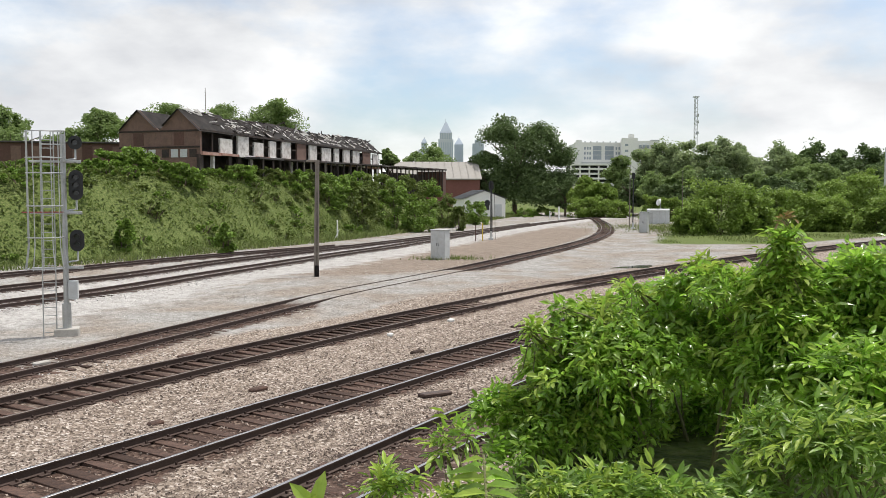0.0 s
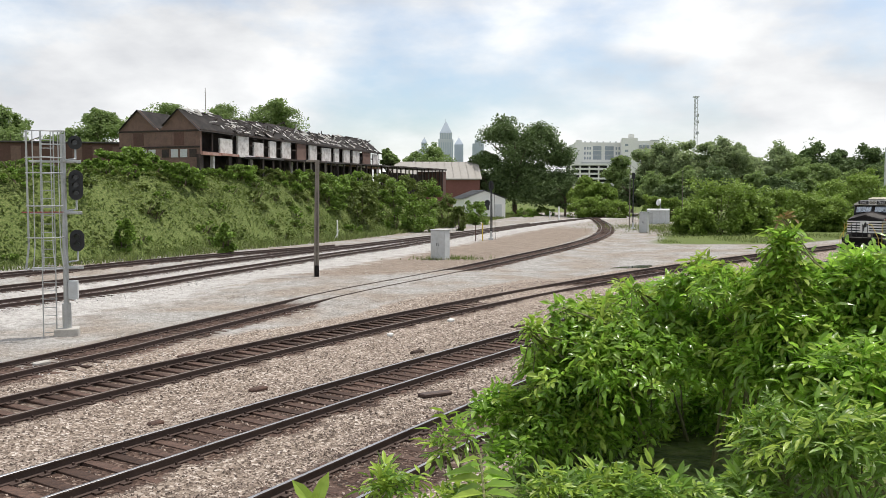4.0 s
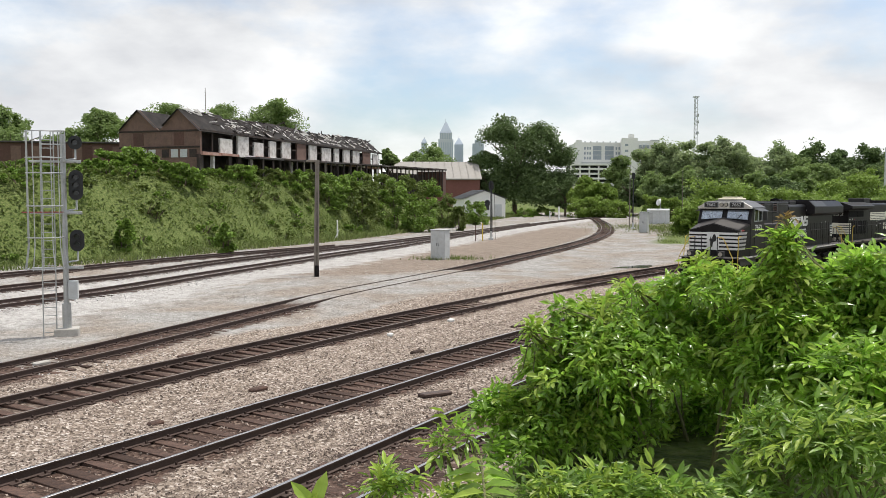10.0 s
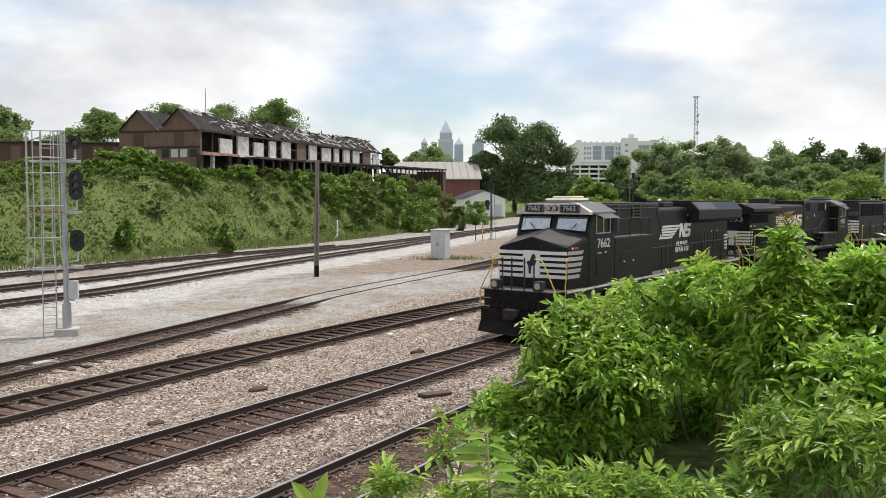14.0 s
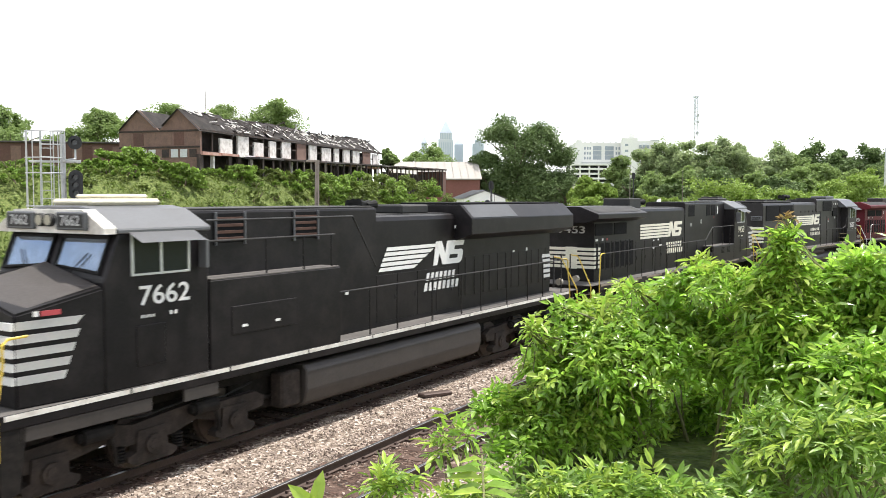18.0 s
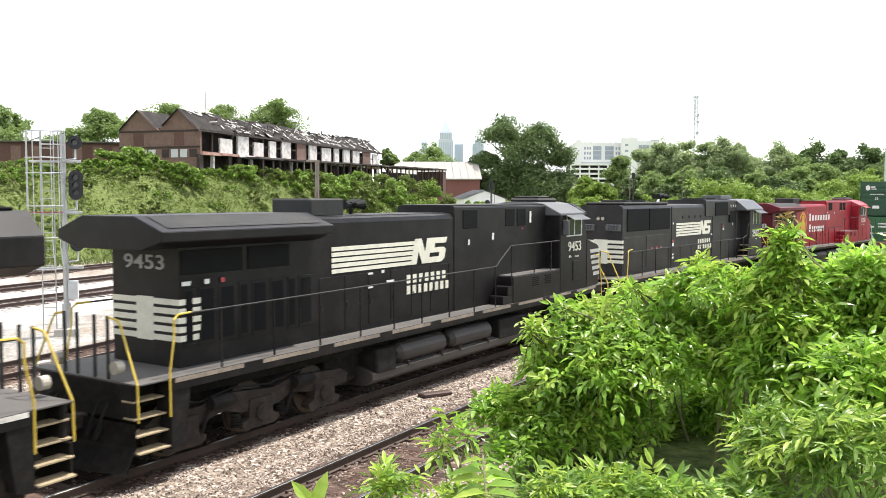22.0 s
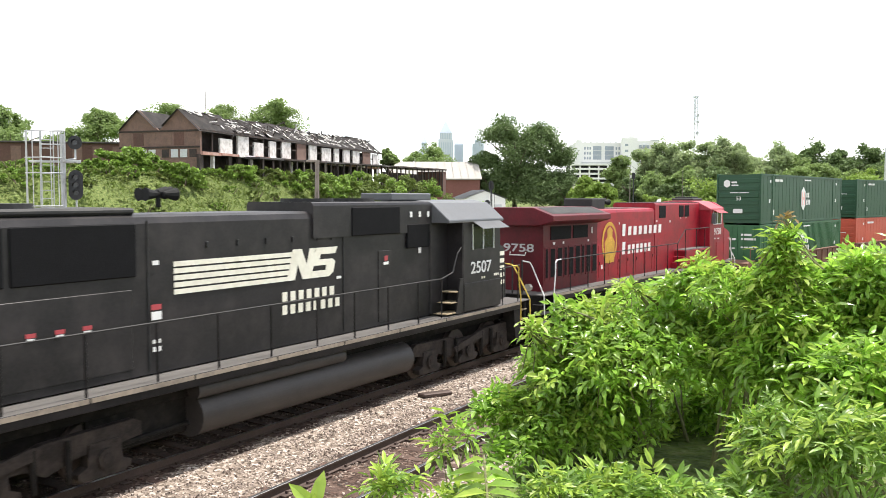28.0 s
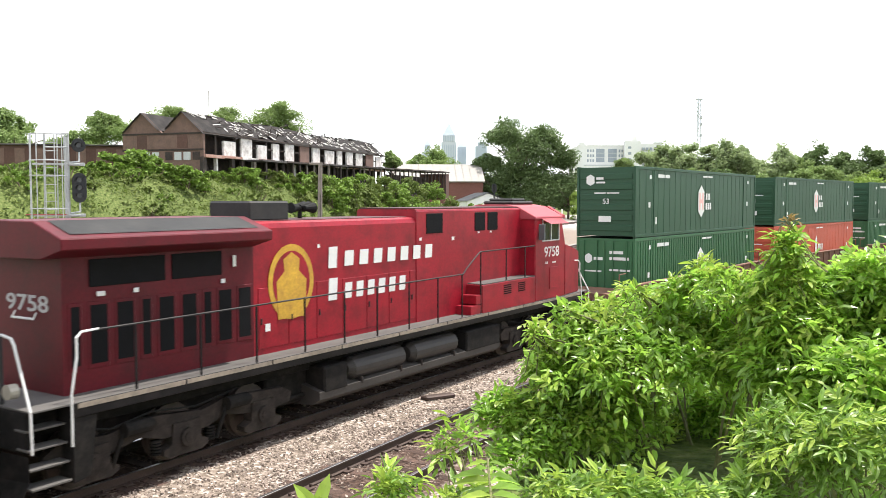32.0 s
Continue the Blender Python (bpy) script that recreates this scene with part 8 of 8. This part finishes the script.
# ---- loose ballast stones ----
def stones(name, P, z, size, seed, material, label):
    """Small blunt stones at plan points."""
    g = np.random.default_rng(seed)
    n = len(P)
    o = np.array([(1, 0, -0.6), (0, 1, -0.6), (-1, 0, -0.6), (0, -1, -0.6), (0.7, 0.1, 0.6), (-0.1, 0.7, 0.6), (-0.7, -0.1, 0.6), (0.1, -0.7, 0.6)], float)
    f = np.array([(0, 1, 5, 4), (1, 2, 6, 5), (2, 3, 7, 6), (3, 0, 4, 7), (4, 5, 6, 7)])
    v = o[None] * g.uniform(0.6, 1.2, (n, 8, 1)) * size * g.uniform(0.5, 1.3, (n, 1, 1))
    v[:, :, 0] *= g.uniform(0.8, 1.3, (n, 1))
    v[:, :, 2] *= 0.7
    v[:, 4:, 2] += v[:, 4:, 0] * g.normal(size=(n, 1)) * 0.35 + v[:, 4:, 1] * g.normal(size=(n, 1)) * 0.35
    a = g.uniform(0, 2 * np.pi, n)
    c, d = np.cos(a)[:, None], np.sin(a)[:, None]
    v[:, :, 0], v[:, :, 1] = v[:, :, 0] * c - v[:, :, 1] * d, v[:, :, 0] * d + v[:, :, 1] * c
    v = v + np.column_stack([P, z])[:, None]
    ff = (f[None] + (np.arange(n) * 8)[:, None, None]).reshape(-1, 4)
    return tagged(raw_mesh(name, v.reshape(-1, 3), ff, material), label, "ballast", kind="stuff")


def scatter(line, lo, hi, near, far_, n, seed):
    """Plan points beside a line, thicker close to the eye, kept off rails and sleepers."""
    g = np.random.default_rng(seed)
    s = lo + (hi - lo) * g.uniform(0, 1, n) ** 1.5
    off = g.uniform(near, far_, n)
    P = line.side(s, off)
    return P[(np.abs(P[:, 0]) < 0.56 * P[:, 1] + 0.5) & (P[:, 1] > 5)]


P2 = np.concatenate([scatter(LINE_B, 55, 125, 1.05, 3.9, 17000, 1), scatter(LINE_B, 55, 125, -4.6, -1.05, 16000, 2), scatter(LINE_C, 40, 100, -2.8, -1.05, 5000, 3), scatter(LINE_A, 30, 50, -2.6, -1.0, 3000, 8), scatter(LINE_A, 30, 55, -1.2, 1.2, 1500, 4), scatter(LINE_B, 55, 110, -0.6, 0.6, 1200, 5)])
stones("ballast", P2, relief(P2) + 0.004, 0.034, 9, M_STONE, "loose tan and grey ballast stones between the tracks")
P3 = np.concatenate([scatter(LINE_E, 15, 110, -3.5, 2.6, 6000, 6), scatter(LINE_F, 15, 80, -1.5, 1.5, 4000, 7)]) 
stones("pale_ballast", P3, relief(P3) + 0.008, 0.04, 10, M_STONEWHITE, "pale limestone ballast along the straight tracks")


g5 = np.random.default_rng(55)
P4 = np.column_stack([g5.uniform(-20, 22, 9000), 24 + 50 * g5.uniform(0, 1, 9000) ** 1.6])
P4 = P4[(np.abs(P4[:, 0]) < 0.54 * P4[:, 1]) & (beyond(LINE_C, P4) > 2.2) & (beyond(LINE_E, P4) < -1.5)]
P4 = P4[dist_to(LINE_D, P4) > 0.9]
stones("gravel", P4, relief(P4) + 0.003, 0.028, 12, M_STONEWHITE, "loose pale gravel over the yard road")


# ---- the shrubs in the foreground ----
def leaf_blade(width=0.30):
    """A pointed leaf along +x, folded at the midrib and arched down to its tip; unit length."""
    xs, ws = (0.0, 0.32, 0.68, 1.0), (0.92, 0.78)
    mid = [(x, 0.0, -0.18 * x * x) for x in xs]
    lft = [(x, width * 0.5 * w, 0.10 * w - 0.26 * x * x) for x, w in zip(xs[1:3], ws)]
    v = np.array(mid + lft + [(x, -y, z) for x, y, z in lft])
    f = []
    for a, back in ((4, False), (6, True)):
        t = [(0, 1, a), (1, a + 1, a), (1, 2, a + 1), (2, 3, a + 1)]
        f += [(p, r, q) for p, q, r in t] if back else t
    return v, np.array(f)


BLADE = {w: leaf_blade(width=w) for w in (0.26, 0.30, 0.36, 0.42)}


def frames_from(a, up):
    a = a / np.linalg.norm(a, axis=1, keepdims=True)
    b = np.cross(up, a)
    b /= np.linalg.norm(b, axis=1, keepdims=True) + 1e-9
    return np.stack([a, b, np.cross(a, b)], 2)


def blades(name, base, way, up, length, width, material, parent):
    v, f = BLADE[width]
    R = frames_from(way, up)
    pts = np.einsum("nij,kj->nki", R, v) * length[:, None, None] + base[:, None]
    ff = (f[None] + (np.arange(len(base)) * len(v))[:, None, None]).reshape(-1, 3)
    return tagged(raw_mesh(name, pts.reshape(-1, 3), ff, material, parent), kind="stuff")


def shoots(g, lobes):
    """Shoot ends over lobes of (x, y, z, rx, ry, rz, count), and the ways they grow."""
    tips, ways = [], []
    for x, y, z, rx, ry, rz, n in lobes:
        n = max(3, int(n * 0.46))
        d = g.normal(size=(n, 3))
        d /= np.linalg.norm(d, axis=1, keepdims=True)
        d[:, 2] = np.abs(d[:, 2]) * 1.1 - 0.35
        r = g.uniform(0.62, 1.0, (n, 1)) ** 0.7 * (1 + 0.20 * np.sin(d[:, :1] * 6 + z) + 0.16 * np.sin(d[:, 1:2] * 7 + x) + 0.10 * g.normal(size=(n, 1)) + np.where(g.uniform(size=(n, 1)) < 0.10, g.uniform(0.1, 0.5, (n, 1)), 0))
        tips.append(np.array([x, y, z]) + d * r * np.array([rx, ry, rz]))
        w = d * np.array([1, 1, 0.6]) + np.array([0, 0, 0.55]) + g.normal(size=(n, 3)) * 0.35
        ways.append(w / np.linalg.norm(w, axis=1, keepdims=True))
    return np.concatenate(tips), np.concatenate(ways)


def compound(g, tips, ways, pairs, leaf, spread, around=4):
    """Pinnate leaves round each shoot: leaflets in pairs along an arching stalk, and one at its end."""
    B, W, U, L = [], [], [], []
    n = len(tips)
    S = frames_from(ways, np.tile([0.0, 0.0, 1.0], (n, 1)) + g.normal(size=(n, 3)) * 0.35)
    turn = g.uniform(0, 2 * np.pi, n)
    for j in range(around):
        a = turn + 2 * np.pi * j / around + g.normal(size=n) * 0.3
        out = ways * (0.30 + 0.14 * (j % 2)) + S[:, :, 1] * np.cos(a)[:, None] + S[:, :, 2] * np.sin(a)[:, None] + np.array([0, 0, 0.15])
        out /= np.linalg.norm(out, axis=1, keepdims=True)
        R = frames_from(out, np.tile([0.0, 0.0, 1.0], (n, 1)) + g.normal(size=(n, 3)) * 0.3)
        size = leaf * g.uniform(0.72, 1.25, n)
        stalk = size * 0.55 * pairs
        root = tips - ways * (stalk * 0.35 * (j % 2))[:, None]
        for k in range(pairs + 1):
            f = (k + 0.7) / (pairs + 0.7)
            for sgn in ((1, -1) if k < pairs else (0,)):
                p = root + out * (stalk * f)[:, None] - np.array([0, 0, 1.0]) * (0.24 * stalk * f * f)[:, None]
                w = out * (0.55 if sgn else 0.9) + R[:, :, 1] * sgn * spread + g.normal(size=(n, 3)) * 0.28 - np.array([0, 0, 0.04 + 0.22 * f])
                B.append(p)
                W.append(w)
                U.append(R[:, :, 2] + np.array([0.0, 0, 0.5]) + g.normal(size=(n, 3)) * 0.32)
                L.append(size * g.uniform(0.85, 1.15, n) * (0.9 if sgn else 1.15))
    return [np.concatenate(q) for q in (B, W, U, L)]


def near_shrub(name, label, root, lobes, seed, leaf=0.105, pairs=3, material=None, young=0.12, stems=14, width=0.30, spread=0.85, category="bush"):
    g = np.random.default_rng(seed)
    t = thing(name, pose(0, 0, 0), label, category, "foreground plants")
    tips, ways = shoots(g, lobes)
    new_growth = g.uniform(size=len(tips)) < young * (0.4 + 1.2 * (ways[:, 2] > 0.55))
    for sel, mat, nm in ((~new_growth, material or M_NEARLEAF, "foliage"), (new_growth, M_YOUNGLEAF, "young_foliage")):
        if sel.sum():
            blades(nm, *compound(g, tips[sel], ways[sel], pairs, leaf, spread)[:4], width, mat, t)
    for i in range(stems):
        k = g.integers(len(tips))
        e = Vector(tips[k])
        b = Vector(root) + Vector((g.normal() * 0.25, g.normal() * 0.2, 0))
        mid = b.lerp(e, 0.55) + Vector((g.normal() * 0.1, g.normal() * 0.1, 0.15))
        bm = bmesh.new()
        tube(bm, b, mid, 0.022, 6, 0.014)
        tube(bm, mid, e, 0.014, 6, 0.005)
        part("stem", bm, M_STEM, t)
    # fine twigs to the leaves
    k = g.choice(len(tips), min(len(tips), 30), replace=False)
    bm = bmesh.new()
    for i in k:
        e = Vector(tips[i])
        tube(bm, e - Vector(ways[i]) * 0.3 - Vector((0, 0, 0.1)), e, 0.005, 4, 0.003)
    tagged(part("twig_mass", bm, M_STEM, t), kind="stuff")
    return t


def lobe(px, py, depth, rx, rz, n, ry=None):
    x, y, z = spot(px, py, depth)
    return (x, y, z, rx, ry or rx * 0.8, rz, n)


near_shrub("elder_bush", "large bright green elder bush with drooping compound leaves", (2.2, 6.9, 0.6), [
    lobe(1120, 622, 6.6, 0.74, 0.40, 640), lobe(1250, 600, 6.8, 0.76, 0.42, 640), lobe(1005, 660, 6.7, 0.36, 0.40, 190), lobe(985, 760, 6.5, 0.42, 0.34, 260), lobe(1070, 730, 6.5, 0.36, 0.34, 220), lobe(1345, 600, 6.4, 0.5, 0.42, 400), lobe(1075, 585, 6.9, 0.38, 0.22, 110), lobe(1060, 800, 7.2, 0.5, 0.36, 240), lobe(1230, 830, 7.9, 0.85, 0.45, 520), lobe(1190, 710, 8.1, 0.95, 0.55, 620), lobe(1280, 730, 7.6, 0.5, 0.35, 260), lobe(1180, 560, 7.2, 0.7, 0.25, 260), lobe(1320, 540, 7.2, 0.5, 0.25, 200), lobe(1240, 500, 6.4, 0.16, 0.10, 36), lobe(1195, 508, 6.5, 0.14, 0.08, 26), lobe(900, 735, 6.7, 0.28, 0.2, 90), lobe(930, 800, 6.3, 0.26, 0.14, 60)], 101, 0.074, 3, young=0.20, stems=20, width=0.42)
near_shrub("sapling", "upright sapling with bronze shoot tips above the bush", (2.45, 6.4, 0.7), [
    lobe(1385, 560, 5.6, 0.26, 0.28, 150), lobe(1388, 500, 5.6, 0.17, 0.17, 80), lobe(1390, 455, 5.6, 0.085, 0.12, 38), lobe(1391, 420, 5.6, 0.045, 0.07, 16), lobe(1300, 510, 5.9, 0.26, 0.16, 90), lobe(1460, 510, 5.8, 0.16, 0.14, 50)], 102, 0.066, 3, young=0.34, stems=3, width=0.36)
near_shrub("elder_bush", "bright green elder bush leaning over the bank", (3.0, 5.6, 0.9), [
    lobe(1500, 590, 5.8, 0.55, 0.48, 430), lobe(1590, 550, 5.6, 0.45, 0.52, 260), lobe(1440, 650, 5.5, 0.45, 0.40, 340), lobe(1540, 720, 5.0, 0.45, 0.42, 340), lobe(1400, 590, 5.9, 0.35, 0.3, 200), lobe(1530, 500, 6.0, 0.3, 0.2, 110)], 103, 0.086, 3, young=0.18, stems=12, width=0.36)
near_shrub("tall_weed", "tall light green weeds with narrow pointed leaves", (1.9, 3.6, 1.9), [
    lobe(1400, 800, 4.2, 0.26, 0.22, 100), lobe(1520, 810, 3.9, 0.28, 0.26, 110), lobe(1330, 880, 4.0, 0.16, 0.08, 40)], 104, 0.080, 3, material=M_WEEDLEAF, young=0.15, stems=8, width=0.26)
WEEDS = near_shrub("low_weed", "low bright green weeds along the bank edge", (0.5, 3.6, 2.4), [
    lobe(690, 874, 3.6, 0.10, 0.06, 26), lobe(800, 892, 3.6, 0.13, 0.05, 26), lobe(990, 884, 3.5, 0.18, 0.07, 50), lobe(1110, 882, 3.6, 0.2, 0.07, 60), lobe(1210, 890, 3.7, 0.18, 0.07, 50), lobe(1040, 868, 4.2, 0.12, 0.06, 24)], 105, 0.062, 3, material=M_WEEDLEAF, young=0.4, stems=8, width=0.30)
near_shrub("young_sprig", "bright yellow-green sprig at the edge of the bush", (0.15, 5.0, 1.6), [
    lobe(800, 770, 5.0, 0.09, 0.07, 10), lobe(785, 800, 5.0, 0.08, 0.05, 8)], 106, 0.085, 2, young=1.0, stems=3, width=0.30)
for px, py, depth, seed in ((948, 588, 6.5, 111), (1003, 552, 6.6, 112), (1110, 512, 6.6, 113), (1245, 468, 6.5, 114), (1062, 540, 6.8, 115)):
    x, y, z = spot(px, py, depth)
    near_shrub("young_sprig", "yellow-green young sprig standing out of the bush", (x + 0.25, y + 0.1, z - 0.6), [lobe(px, py, depth, 0.08, 0.07, 12)], seed, 0.075, 2, young=1.0, stems=3, width=0.36)
near_shrub("bronze_tip", "bronze-coloured shoot tip of the sapling", spot(1390, 440, 5.6), [lobe(1394, 388, 5.6, 0.035, 0.03, 8)], 108, 0.05, 1, material=M_REDLEAF, young=0.0, stems=0)


def broad_leaf_shoot():
    """Two broad pointed leaves on a short stem."""
    x, y, z = spot(552, 905, 3.0)
    t = thing("broad_leaf_shoot", pose(x, y, z), "single shoot with broad light green leaves", "plant", "foreground plants")
    for nm, way, ln in (("leaf", (-0.75, -0.1, 0.75), 0.12), ("leaf", (0.28, 0.05, 0.95), 0.125), ("leaf", (0.1, -0.6, 0.5), 0.08)):
        ob = blades(nm, np.array([[0.0, 0.0, 0.0]]), np.array([way]), np.array([[0.1, -1.0, 0.4]]), np.array([ln]), 0.42, M_YOUNGLEAF, t)
    bm = bmesh.new()
    tube(bm, (0.01, 0.02, -0.45), (0, 0, 0.01), 0.006, 6, 0.004)
    part("stem", bm, M_STEM, t)
    return t


def frond():
    """A large flat compound leaf held out towards the yard."""
    x, y, z = spot(860, 866, 2.75)
    t = thing("sumac_frond", pose(x, y, z), "large flat light green compound leaf", "plant", "foreground plants")
    g = np.random.default_rng(5)
    for sgn in (1, -1):
        for k in range(6):
            b = np.array([[0.0, 0.032 * k - 0.08 + g.normal() * 0.004, 0.012 * k]])
            way = np.array([[sgn * 1.0, 0.45 + g.normal() * 0.14, -0.08 - 0.03 * k + g.normal() * 0.12]])
            blades("leaflet", b, way, np.array([[g.normal() * 0.3, -0.45, 1.0]]), np.array([0.13 - 0.012 * abs(k - 2) + g.normal() * 0.01]), 0.30, M_NEARLEAF if g.uniform() < 0.7 else M_YOUNGLEAF, t)
    bm = bmesh.new()
    pipe(bm, [(0, -0.12, -0.35), (0, -0.1, -0.02), (0, 0.12, 0.06)], 0.004)
    part("stalk", bm, M_STEM, t)
    return t


SHOOT = broad_leaf_shoot()
FROND = frond()


# ---- what moves ----
def motions():
    times = [i * 1.0 for i in range(33)]
    for ob, behind, length, z, flip in TRAIN:
        walk(ob, [(t, ride(t, behind, length, z + 0.02, flip)) for t in times])
    # wheels roll with the train: an eighth of a second keeps each step under a quarter turn
    flipped = {ob for ob, _, _, _, flip in TRAIN if flip}
    for ax, r, rest in WHEELS:
        sign = -1 if ax.parent in flipped else 1
        rows = []
        for i in range(257):
            t = i * 0.125
            rows.append((t, rest @ pose(0, 0, 0, 0, sign * math.degrees((head(0) - head(t)) / r), 0)))
        walk(ax, rows)
    # a light wind in the nearest leaves
    m = SHOOT.matrix_world.copy()
    walk(SHOOT, [(t * 0.5, m @ pose(0, 0, 0, 3 * math.sin(t * 0.55), 7 * math.sin(t * 0.33) + 3 * math.sin(t * 0.95), 0)) for t in range(65)])
    m = FROND.matrix_world.copy()
    rows = []
    for i in range(129):
        t = i * 0.25
        gust = max(float(smooth(t, 13.6, 14.3) - smooth(t, 16.7, 17.4)), float(smooth(t, 24.0, 24.6) - smooth(t, 25.4, 26.0)))
        rows.append((t, m @ pose(0.01 * math.sin(t), 0, 0.10 * gust, 20 * gust + 2 * math.sin(1.7 * t), 3 * math.sin(1.1 * t), 0)))
    walk(FROND, rows)


motions()
